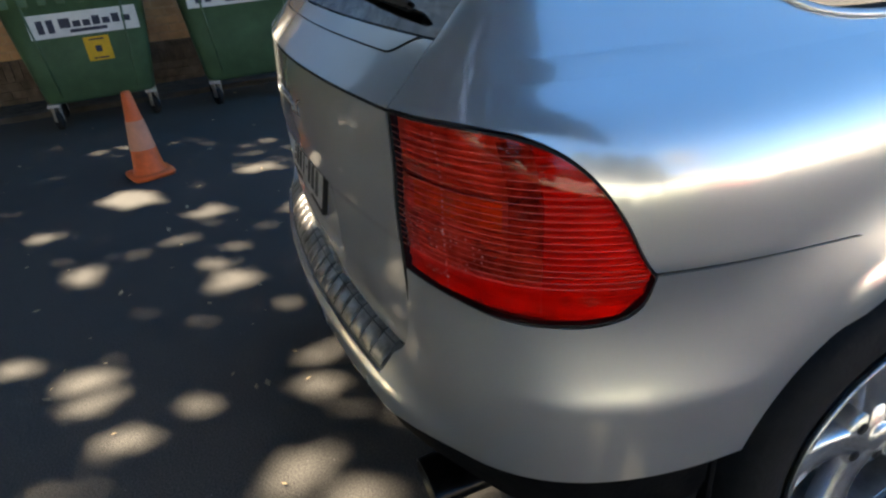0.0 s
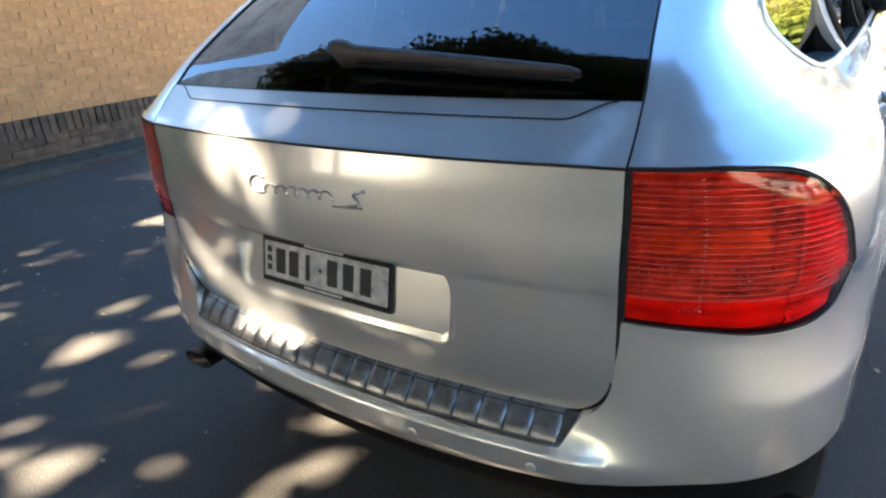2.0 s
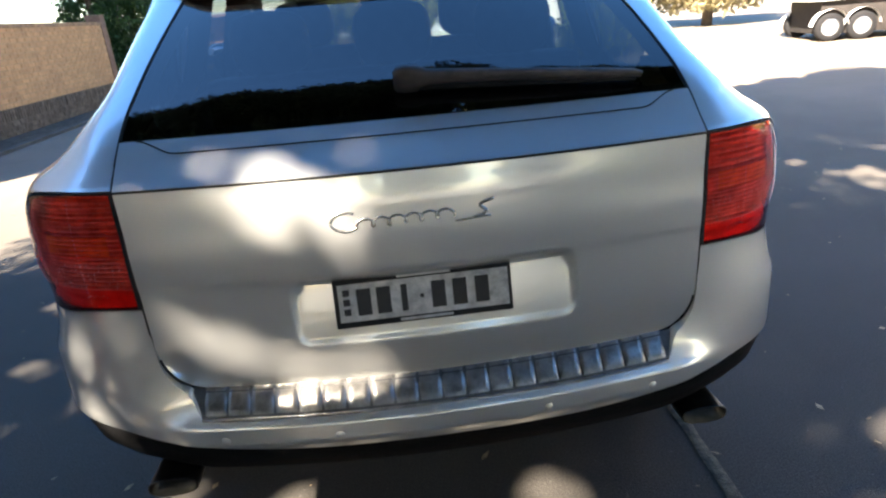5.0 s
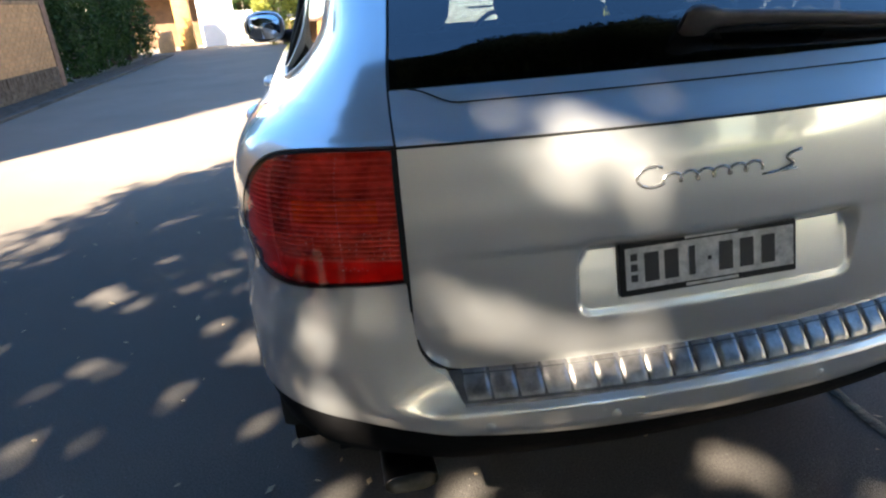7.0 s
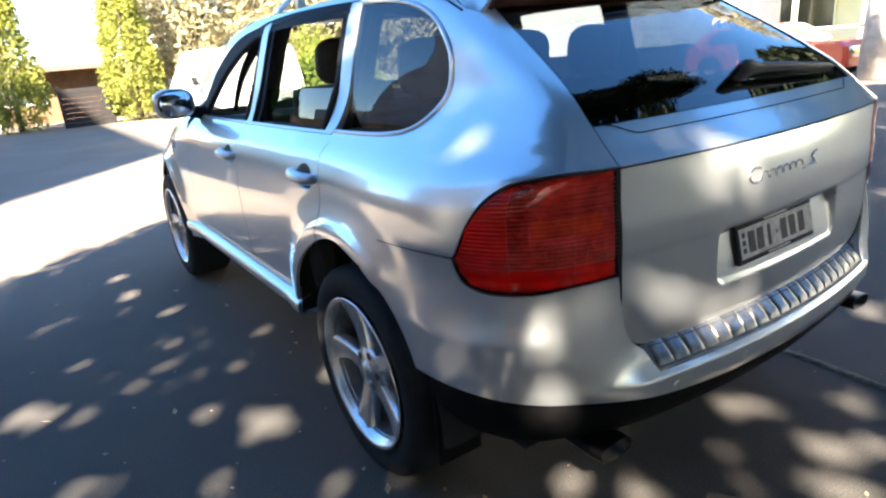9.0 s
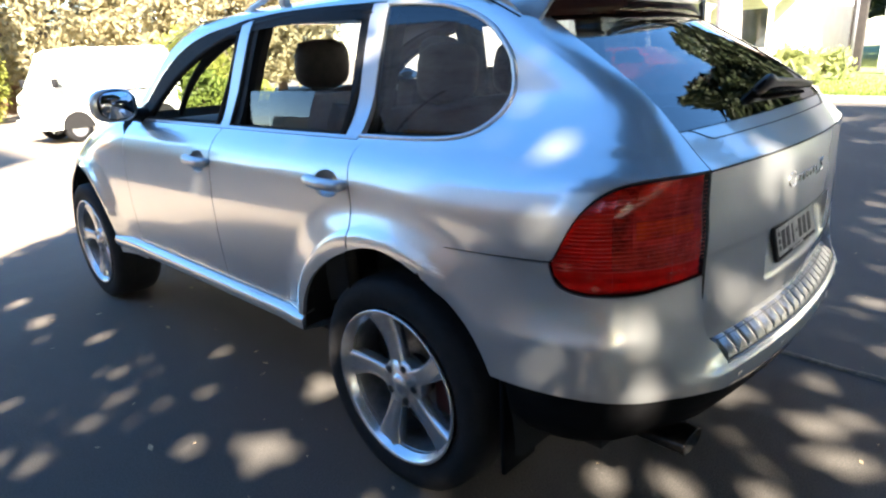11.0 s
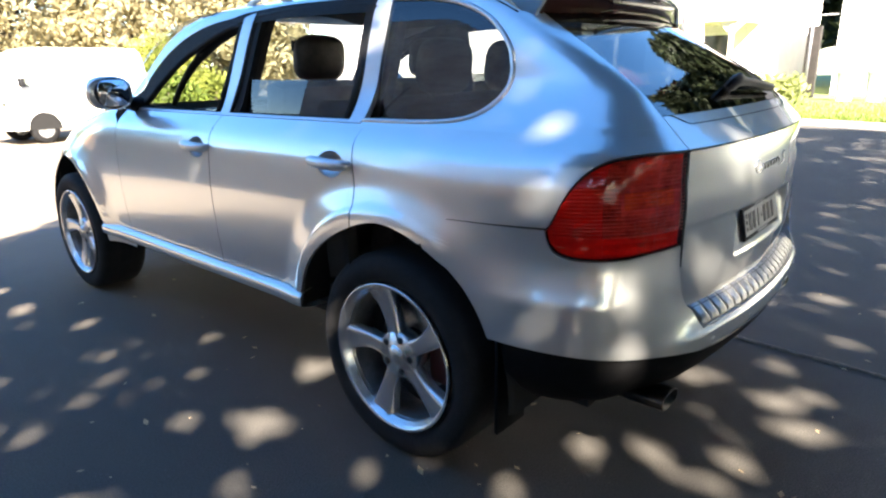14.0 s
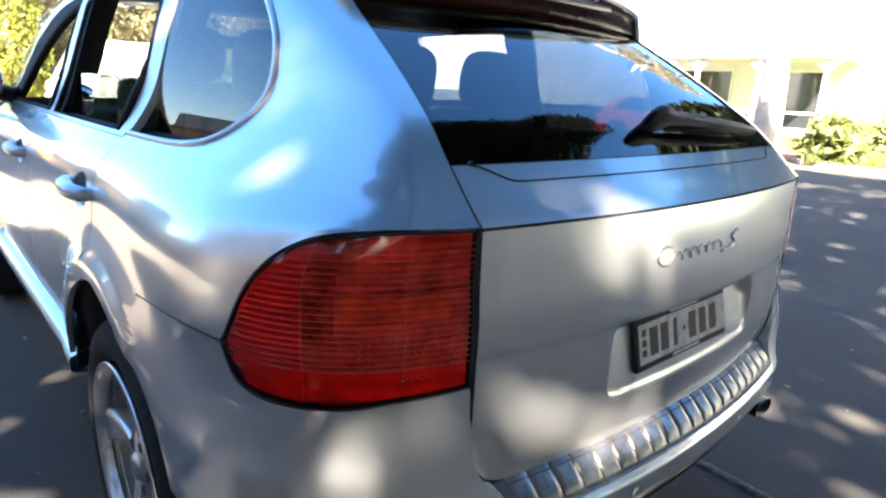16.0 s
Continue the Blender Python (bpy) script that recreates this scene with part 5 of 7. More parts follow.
def wheel(x, y, mirror):
    hub = empty("wheel", Matrix.Translation((x, y, HUB_Z)) @ pose(0, 0, 0, 0, 0, 180 if mirror else 0))
    hub.parent = car
    turn = pose(0, 0, 0, 0, 90, 0)          # lathe axis to the wheel's outer side
    t = bmesh.new()
    lathe(t, [(0.266, -0.235), (0.315, -0.258), (0.352, -0.262), (0.368, -0.245), (0.3735, -0.22), (0.3745, -0.135), (0.3735, -0.045), (0.368, -0.018), (0.352, -0.002), (0.325, 0.006), (0.295, 0.002), (0.275, -0.008), (0.268, -0.016)], 72, turn)
    tyre = part("tyre", t, RUBBER, hub)
    # flat black bands paint the dark of the tread grooves
    g = bmesh.new()
    for r, h in ((0.3742, -0.09), (0.3742, -0.175)):
        lathe(g, [(r + 0.0006, h - 0.006), (r + 0.0006, h + 0.006)], 72, turn)
    part("tread_groove", g, DARK, tyre)
    b = bmesh.new()
    lathe(b, [(0.243, -0.040), (0.251, -0.028), (0.260, -0.018), (0.267, -0.006), (0.2715, 0.001), (0.2695, 0.006), (0.264, 0.006), (0.257, 0.000), (0.251, -0.012), (0.243, -0.024)], 72, turn)
    rim_ob = part("rim", b, ALLOY, hub, "polished alloy rim")
    b = bmesh.new()
    lathe(b, [(0.267, -0.235), (0.255, -0.22), (0.241, -0.17), (0.239, -0.06), (0.246, -0.030)], 64, turn)
    part("barrel", b, BARREL, rim_ob)
    # five curved spokes
    sb = bmesh.new()
    n = 10
    rows = []
    for i in range(n + 1):
        u = i / n
        r = 0.042 + 0.210 * u
        half = 0.036 - 0.008 * math.sin(math.pi * u) + 0.022 * u ** 2.5
        h = -0.030 + 0.020 * u - 0.018 * math.sin(math.pi * u * 0.9) * 0.6
        row = []
        for v, dz in ((-1, -0.045), (-1, -0.012), (-0.72, 0.0), (-0.25, -0.004), (0.25, -0.004), (0.72, 0.0), (1, -0.012), (1, -0.045)):
            row.append(Vector((h + dz, v * half + 0.012 * math.sin(math.pi * u), r)))
        rows.append(row)
    grid(sb, rows)
    spoke = part("spoke", sb, ALLOY, rim_ob)
    spoke.matrix_basis = pose(0, 0, 0, 18, 0, 0)
    for k in range(1, 5):
        o = spoke.copy()
        scene.collection.objects.link(o)
        o.matrix_basis = pose(0, 0, 0, 18 + 72 * k, 0, 0)
    c = bmesh.new()
    lathe(c, [(0.0001, -0.016), (0.030, -0.018), (0.034, -0.024), (0.040, -0.030), (0.082, -0.034), (0.088, -0.045), (0.088, -0.09)], 40, turn)
    part("hub_cap", c, ALLOY, rim_ob)
    # flat black discs paint the dark inside the lug holes
    lug = None
    for k in range(5):
        a = radians(18 + 36 + 72 * k)
        c = bmesh.new()
        lathe(c, [(0.0001, -0.030), (0.0125, -0.030), (0.0135, -0.034)], 12, turn)
        if lug is None:
            lug = part("lug_hole", c, DARK, rim_ob)
            o = lug
        else:
            c.free()
            o = lug.copy()
            scene.collection.objects.link(o)
        o.location = (0, -math.sin(a) * 0.062, math.cos(a) * 0.062)
    c = bmesh.new()
    lathe(c, [(0.07, -0.13), (0.165, -0.13), (0.165, -0.145), (0.07, -0.145)], 48, turn)
    part("brake_disc", c, DISC, hub)
    c = bmesh.new()
    box(c, -0.165, -0.105, 0.085, 0.165, -0.10, 0.10, 0.015)
    part("brake_caliper", c, CALIPER, hub, "dull red brake caliper")
    # a black sheet stands in for the shade behind the spokes
    c = bmesh.new()
    lathe(c, [(0.240, -0.16), (0.0001, -0.16)], 40, turn)
    part("spoke_backing", c, DARK, hub)
    return hub


for s in (-1, 1):
    for y in (AXLE_R, AXLE_F):
        wheel(s * 0.945, y, s < 0)

# arch liners, mud flaps, floor and inner shell
for s in (-1, 1):
    for y in (AXLE_R, AXLE_F):
        b = bmesh.new()
        rows = []
        for a in spread(8 if y < 2 else -4, 184 if y < 2 else 172, 30):
            ca, sa = math.cos(radians(a)), math.sin(radians(a))
            rows.append([Vector((s * x, y + ca * r, HUB_Z + sa * r)) for x, r in ((0.94 if y < 2 else 0.90, ARCH + 0.006), (0.92 if y < 2 else 0.88, ARCH + 0.02), (0.60, ARCH + 0.02))])
        grid(b, rows, flip=s > 0)
        part("arch_liner", b, DARK, car)
    b = bmesh.new()
    box(b, s * 0.85 - 0.075, s * 0.85 + 0.075, 0.535, 0.548, 0.24, 0.60, 0.004)
    part("mud_flap", b, APRON, car)
b = bmesh.new()
box(b, -0.80, 0.80, 0.30, 4.5, 0.37, 0.50)
part("underbody", b, DARK, car)
inner = bmesh.new()
for mirror in (True, False):
    rows = [[(lambda p: Vector((-p.x, p.y, p.z)) if mirror else p)(skin(q, z) - out(skin, q, z) * 0.045) for q in spread(0.97, 4.40, 70)] for z in spread(0.50, 1.150, 8)]
    grid(inner, rows)
    rows = [[(lambda p: Vector((-p.x, p.y, p.z)) if mirror else p)(skin(q, z) - out(skin, q, z) * 0.045) for q in spread(0.0, 0.97, 20)] for z in spread(0.62, 1.185, 8)]
    grid(inner, rows)
    rows = [[(lambda p: Vector((-p.x, p.y, p.z)) if mirror else p)(skin(q, z) - out(skin, q, z) * 0.05) for q in spread(1.0, 1.45, 14)] for z in spread(1.15, 1.59, 10)]
    grid(inner, rows)
cutf = [f for f in inner.faces if any(math.hypot(f.calc_center_median().y - ya, f.calc_center_median().z - HUB_Z) < ARCH + 0.03 for ya in (AXLE_R, AXLE_F))]
bmesh.ops.delete(inner, geom=cutf, context="FACES")
part("inner_shell", inner, CABIN, car)
b = bmesh.new()
rows = [[Vector((0.62 * u, y, 1.575 + 0.06 * (1 - u * u))) for u in spread(-1, 1, 8)] for y in spread(0.80, 2.6, 8)]
grid(b, rows)
part("headlining", b, CABIN, car)


for s in (-1, 1):
    for y0, y1, lean in ((1.17, 1.29, 0.0), (2.00, 2.14, -0.06)):
        b = bmesh.new()
        rows = []
        for z in spread(0.60, 1.56, 10):
            d = lean * max(0.0, z - BELT) / 0.4
            rows.append([Vector((s * (side_x(y, z) - o), y + d, z)) for y, o in ((y0, 0.030), (y0 + 0.01, 0.085), (y1 - 0.01, 0.085), (y1, 0.030))])
        grid(b, rows)
        part("inner_pillar", b, CABIN, car)
    b = bmesh.new()
    tube(b, [(s * (side_x(y, 1.55) - 0.055), y, min(1.575, TOPZ(y) - 0.004)) for y in spread(0.95, 2.92, 30)], [0.030] * 18 + spread(0.029, 0.014, 12), 8)
    part("header_rail", b, CABIN, car)


def seat(x, y, parent, z=0.5):
    s = empty("seat", Matrix.Translation((x, y, z)))
    s.parent = parent
    b = bmesh.new()
    box(b, -0.25, 0.25, -0.05, 0.48, 0.10, 0.26, 0.05)
    part("cushion", b, LEATHER, s)
    b = bmesh.new()
    box(b, -0.25, 0.25, -0.07, 0.07, 0.0, 0.66, 0.05, pose(0, -0.06, 0.22, 12, 0, 0))
    part("backrest", b, LEATHER, s)
    b = bmesh.new()
    bmesh.ops.create_uvsphere(b, u_segments=24, v_segments=16, radius=1.0)
    for v in b.verts:
        c = v.co
        k = lambda t: math.copysign(abs(t) ** 0.62, t)
        v.co = pose(0, -0.22, 0.97, 8, 0, 0) @ Vector((0.135 * k(c.x), 0.055 * k(c.y), 0.105 * k(c.z)))
    part("headrest", b, LEATHER, s)
    for d in (-0.06, 0.06):
        b = bmesh.new()
        tube(b, [(d, -0.20, 0.78), (d, -0.215, 0.90)], 0.007, 6)
        part("headrest_post", b, CHROME, s)


for x in (-0.38, 0.38):
    seat(x, 2.19, car, 0.42)
for x in (-0.42, 0.0, 0.42):
    seat(x, 1.38, car, 0.37)
b = bmesh.new()
box(b, -0.74, 0.74, 2.95, 3.40, 0.75, 1.12, 0.06)
part("dashboard", b, CABIN, car)
b = bmesh.new()
bmesh.ops.create_circle(b, segments=32, radius=0.18)
bm2 = bmesh.new()
tube(bm2, [(0.38 + 0.18 * math.cos(t), 2.80 + 0.05 * math.sin(t), 1.06 + 0.17 * math.sin(t)) for t in spread(0, 2 * math.pi, 33)], 0.014, 8)
b.free()
part("steering_wheel", bm2, LEATHER, car)
b = bmesh.new()
box(b, -0.12, 0.12, 2.52, 2.55, 1.44, 1.50, 0.01)
part("inner_mirror", b, BLACK, car)


# ---- plants ----


def leaves(bm, centre, radius, n, size, rng, flat=0.0, squash=(1, 1, 1)):
    """n small leaf blades in a loose ball."""
    for _ in range(n):
        d = Vector((rng.gauss(0, 1), rng.gauss(0, 1), rng.gauss(0, 1)))
        d = d.normalized() * radius * rng.random() ** 0.4
        c = Vector(centre) + Vector((d.x * squash[0], d.y * squash[1], d.z * squash[2]))
        u = Vector((rng.gauss(0, 1), rng.gauss(0, 1), rng.gauss(0, 1) * (1 - flat))).normalized()
        w = u.orthogonal().normalized()
        w = (w * math.cos(rng.random() * 6.3) + u.cross(w) * math.sin(rng.random() * 6.3)).normalized()
        s = size * (0.6 + 0.8 * rng.random())
        p = [c - u * s, c + w * s * 0.38 - u * s * 0.1, c + u * s, c - w * s * 0.38 - u * s * 0.1]
        bm.faces.new([bm.verts.new(q) for q in p])


def conifer(x, y, h, r, mat, seed, label, n=5200, lean=0.0):
    rng = random.Random(seed)
    t = empty("conifer", Matrix.Translation((x, y, 0)))
    tagged(t, label, "conifer", "conifers beside the drive")
    b = bmesh.new()
    tube(b, [(0, 0, 0), (0.03, 0.02, h * 0.5), (0, 0, h * 0.95)], [0.10, 0.07, 0.02], 8)
    part("trunk", b, BARK, t)
    b = bmesh.new()
    for k in range(n // 26):
        u = rng.random() ** 0.8
        z = 0.12 + (h - 0.2) * u
        rr = r * (min(1.0, 0.55 + 2.2 * u) * (1 - u) ** 0.55 + 0.05) * (0.75 + 0.5 * rng.random())
        a = rng.random() * 2 * math.pi
        leaves(b, (rr * math.cos(a), rr * math.sin(a), z), 0.26, 26, 0.075, rng, squash=(0.8, 0.8, 1.5))
    part("crown", b, mat, t, smooth=False)
    return t


def shrub(x, y, h, r, mat, seed, label, n=3000, size=0.09, name="shrub"):
    rng = random.Random(seed)
    t = empty(name, Matrix.Translation((x, y, 0)))
    tagged(t, label, "shrub")
    for k in range(7):
        a = k * 0.9
        b = bmesh.new()
        tube(b, [(0, 0, 0), (0.2 * r * math.cos(a), 0.2 * r * math.sin(a), h * 0.35), (0.55 * r * math.cos(a), 0.55 * r * math.sin(a), h * 0.75)], [0.05, 0.035, 0.012], 6)
        part("stem", b, BARK, t)
    b = bmesh.new()
    for k in range(n // 24):
        a, u = rng.random() * 2 * math.pi, rng.random()
        el = math.asin(u)
        rr = r * (0.55 + 0.5 * rng.random())
        leaves(b, (rr * math.cos(a) * math.cos(el), rr * math.sin(a) * math.cos(el), 0.15 + h * 0.9 * u * (0.7 + 0.3 * rng.random())), 0.28 * r ** 0.5, 24, size, rng)
    part("crown", b, mat, t, smooth=False)
    return t


def tree(x, y, h, r, mat, seed, label, n=9000, size=0.14, bark=None, trunk_r=0.22, crown_low=0.4):
    rng = random.Random(seed)
    t = empty("tree", Matrix.Translation((x, y, 0)))
    tagged(t, label, "tree")
    b = bmesh.new()
    tube(b, [(0, 0, 0), (0.1, 0.05, h * 0.25), (-0.1, 0.1, h * 0.5), (0, 0, h * 0.8)], [trunk_r, trunk_r * 0.8, trunk_r * 0.55, trunk_r * 0.2], 12)
    trunk = part("trunk", b, bark or BARK, t)
    tips = []
    for k in range(9):
        a, z0 = rng.random() * 6.3, h * (crown_low - 0.08 + 0.35 * rng.random())
        L = r * (0.6 + 0.4 * rng.random())
        tip = (L * math.cos(a), L * math.sin(a), z0 + h * 0.25 * (0.5 + rng.random()))
        tips.append(tip)
        b = bmesh.new()
        tube(b, [(0, 0.05, z0), (tip[0] * 0.5, tip[1] * 0.5, z0 + (tip[2] - z0) * 0.65), tip], [trunk_r * 0.4, trunk_r * 0.22, 0.02], 7)
        part("limb", b, bark or BARK, trunk)
    b = bmesh.new()
    for k in range(n // 30):
        a, u = rng.random() * 2 * math.pi, rng.random()
        z = h * (crown_low + (1 - crown_low) * u)
        rr = r * math.sin(math.pi * min(1, 0.15 + 0.85 * u)) ** 0.6 * rng.random() ** 0.5
        leaves(b, (rr * math.cos(a), rr * math.sin(a), z), 0.5, 30, size, rng)
    part("crown", b, mat, t, smooth=False)
    return t


for i, (y, h) in enumerate(((15.4, 3.8), (16.7, 4.2), (18.0, 3.9), (19.3, 4.3), (20.6, 4.0), (21.9, 4.2), (23.2, 3.9))):
    conifer(-6.75 + 0.12 * (i % 2), y, h, 0.75, LEAF_DARK, 20 + i, "dark green clipped conifer in the hedge row beside the drive")
conifer(-1.65, 24.6, 5.6, 0.95, LEAF_GOLD, 41, "tall sunlit cypress before the brown house", 15000)
conifer(1.90, 23.4, 5.4, 0.85, LEAF_GOLD, 42, "tall sunlit cypress at the end of the drive", 13000)
conifer(-3.3, 28.4, 4.6, 0.6, LEAF_DARK, 43, "slim dark cypress behind the gate")
shrub(6.1, 17.4, 2.5, 1.5, LEAF_GOLD, 51, "yellow-green sunlit shrub behind the van", 9000, 0.06)
shrub(5.0, 15.0, 1.5, 1.0, LEAF_GREEN, 52, "leafy green shrub at the drive's edge", 3000)
shrub(6.6, 15.6, 1.3, 0.9, LEAF_GOLD, 53, "sunlit yellow-green shrub at the drive's edge", 2600)
for i, (x, y, h, r) in enumerate(((5.0, 26.5, 8.5, 3.2), (9.0, 25.0, 8.0, 3.0), (13.5, 24.5, 7.0, 2.8))):
    tree(x, y, h, r, LEAF_OLIVE, 60 + i, "tall olive-brown sunlit tree behind the drive's end", 20000, 0.15, crown_low=0.12)
shrub(14.3, 4.2, 0.9, 0.65, LEAF_PALE, 54, "broad-leaved garden plant beside the pale trunk", 700, 0.22, "garden_plant")
shrub(19.0, 4.6, 0.9, 0.8, LEAF_PALE, 56, "low green bush on the lawn", 900, 0.12)
tree(13.6, 5.3, 7.4, 1.3, LEAF_OLIVE, 70, "pale smooth-barked gum tree standing on the lawn's edge", 1500, 0.12, BARK_PALE, 0.34, 0.74)

# shrub that hangs over the wall
rng = random.Random(77)
t = empty("shrub", Matrix.Translation((-6.42, 1.62, 0)))
tagged(t, "yellow-green leafy shrub hanging over the brick wall", "shrub")
for k in range(4):
    b = bmesh.new()
    tube(b, [(-0.2, 0.1 * k - 0.15, 0), (-0.1, 0.08 * k - 0.1, 1.7), (0.15, 0.16 * k - 0.25, 1.98), (0.40, 0.20 * k - 0.3, 1.75)], [0.03, 0.024, 0.016, 0.006], 6)
    part("stem", b, BARK, t)
b = bmesh.new()
for k in range(70):
    leaves(b, (rng.uniform(-0.35, 0.50), rng.gauss(0, 0.26), 1.78 + rng.gauss(0, 0.17)), 0.16, 30, 0.045, rng)
part("crown", b, LEAF_GOLD, t, smooth=False)

# the sandy joint where two layers of asphalt meet under the car's back
JOINT = material("joint_grit", (0.150, 0.118, 0.078), 0.95, 0, 0.45, 30, 0.8, 120, tint=(0.050, 0.044, 0.036))
b = bmesh.new()
rows = []
for y in spread(-1.1, 1.6, 60):
    x = 0.82 + 0.06 * y + 0.018 * noise.noise(Vector((y * 3.0, 0.0, 2.0)))
    w = 0.022 + 0.012 * noise.noise(Vector((y * 7.0, 4.0, 2.0)))
    rows.append([Vector((x + w * u, y, 0.0035 + 0.004 * (1 - u * u))) for u in (-1.0, -0.5, 0.0, 0.5, 1.0)])
grid(b, rows, flip=True)
tagged(part("ground_joint", b, JOINT), "sandy worn joint between two layers of asphalt", "ground joint", kind="structure")

# dry leaves and grit lying on the asphalt
LITTER = material("dry_leaf", (0.34, 0.26, 0.15), 0.8, 0, 0.3, 20, random_tone=0.4)
b = bmesh.new()
for _ in range(650):
    x, y = rng.uniform(-5.2, 4.0), rng.uniform(-2.2, 5.0)
    a, s = rng.random() * 6.3, 0.008 + 0.016 * rng.random() ** 2
    u, w = Vector((math.cos(a), math.sin(a), rng.gauss(0, 0.2))) * s, Vector((-math.sin(a), math.cos(a), rng.gauss(0, 0.2))) * s * 0.5
    c = Vector((x, y, 0.006))
    b.faces.new([b.verts.new(p) for p in (c - u, c + w, c + u, c - w)])
tagged(part("leaf_litter", b, LITTER, smooth=False), "dry leaf scraps scattered over the asphalt", "leaf litter", kind="stuff")

# grass blades along the lawn
rng = random.Random(5)
b = bmesh.new()
for _ in range(7000):
    k = rng.random()
    y = -3 + 7.3 * rng.random()
    x = 13.1 + 0.18 * max(0, y - 1) + 7 * k * k
    s = 0.05 + 0.06 * rng.random()
    a = rng.random() * 6.3
    c, d = Vector((x, y, 0.10)), Vector((math.cos(a), math.sin(a), 0)) * 0.012
    tip = c + Vector((rng.gauss(0, 0.02), rng.gauss(0, 0.02), s))
    b.faces.new([b.verts.new(p) for p in (c - d, c + d, tip)])
tagged(part("grass", b, LEAF_GREEN, smooth=False), "short sunlit grass along the kerb", "grass", kind="stuff")

# ---- the shade trees behind the camera ----


SHADE_EDGE = curve((-9.0, 2.4), (-3.6, 3.0), (-2.9, 3.5), (-2.1, 4.7), (-1.4, 5.3), (-0.6, 5.8), (1.0, 6.6), (3.0, 7.7), (8.0, 9.0), (12.0, 9.5))
rng = random.Random(17)
# gaps in the foliage, as places on the ground that the sun reaches through them
gaps = []
# patches of sun on the drive: beside the car, then behind it (place and radius)
BESIDE = ((-0.68, 1.73, 0.12), (-1.34, 1.78, 0.07), (-1.13, 1.52, 0.13), (-1.77, 2.15, 0.08), (-1.75, 2.74, 0.06), (-1.98, 2.34, 0.15), (-0.86, 2.44, 0.06), (-1.18, 3.18, 0.06), (-1.36, 4.22, 0.08), (-1.40, 3.70, 0.09), (-1.43, 1.30, 0.06), (-1.84, 1.55, 0.08), (-1.44, 1.20, 0.06), (-1.68, 1.04, 0.06), (-1.54, 2.26, 0.05), (-1.11, 0.97, 0.07), (-0.91, 0.88, 0.06), (-3.85, 2.51, 0.10), (-3.15, 1.89, 0.10), (-3.12, 1.52, 0.16), (-2.11, 0.59, 0.08), (-1.81, 0.69, 0.07), (-0.85, 0.54, 0.09), (-0.37, 0.69, 0.07), (-0.48, 0.46, 0.10))
BEHIND = ((-0.38, 0.23, 0.10), (-0.40, 0.05, 0.09), (-0.24, 0.0, 0.10), (0.30, 0.38, 0.10), (0.08, -0.06, 0.08), (0.43, -0.10, 0.08), (1.74, 0.12, 0.09), (1.11, -0.08, 0.09), (-2.55, -0.68, 0.19), (-2.05, -0.26, 0.09), (-2.16, -1.15, 0.10), (-1.15, -0.16, 0.14), (-1.55, -0.86, 0.11), (-0.87, -1.02, 0.10), (-0.53, -0.74, 0.14), (-0.31, -0.38, 0.08), (-0.26, -0.62, 0.10), (0.15, -0.11, 0.11), (-2.68, 0.10, 0.11), (-0.85, -0.34, 0.07), (-1.84, 0.27, 0.13), (0.37, 0.26, 0.08), (0.30, 0.03, 0.10), (1.48, 0.38, 0.10), (0.62, 0.10, 0.08))
# and those that fall on the tailgate, then on the flank, as the ground would catch them
TAILGATE = ((0.55, 1.19, 0.055), (0.59, 1.11, 0.065), (0.42, 1.07, 0.060), (0.66, 1.04, 0.050), (0.46, 1.02, 0.060), (0.55, 0.96, 0.050), (0.74, 1.20, 0.035), (0.46, 1.20, 0.045), (0.25, 1.14, 0.040), (0.13, 1.09, 0.035), (0.09, 0.81, 0.058), (0.15, 0.77, 0.078), (0.20, 0.70, 0.075), (0.39, 0.72, 0.062), (0.30, 0.68, 0.060), (0.47, 0.69, 0.050), (1.01, 1.02, 0.032), (0.82, 0.705, 0.036), (-0.20, 0.90, 0.041), (0.04, 0.87, 0.034), (-0.09, 0.87, 0.031))
FLANK = ((-0.11, 1.83, 0.058), (0.39, 1.89, 0.050), (0.25, 1.77, 0.062), (0.13, 1.72, 0.052), (0.10, 1.53, 0.062), (-0.15, 1.32, 0.060), (0.0, 1.55, 0.045), (-0.27, 0.85, 0.050), (-0.43, 1.0, 0.052), (-0.25, 3.05, 0.055), (-0.24, 2.76, 0.045), (0.47, 2.42, 0.045), (0.04, 1.15, 0.034))
for spots, scatter in ((BESIDE, 0.65), (BEHIND, 0.65), (TAILGATE, 0.50), (FLANK, 0.51)):
    for gx, gy, r in spots:
        r *= {0.50: 1.24, 0.51: 1.15}.get(scatter, 1.06)
        gaps.append((gx, gy, r * (0.72 if scatter < 0.6 else 0.58)))
        for _ in range(6):
            a, d = rng.random() * 6.283, r * scatter * (0.5 + 0.8 * rng.random())
            gaps.append((gx + d * math.cos(a), gy + d * math.sin(a), max(0.024, r * rng.uniform(0.22, 0.48))))
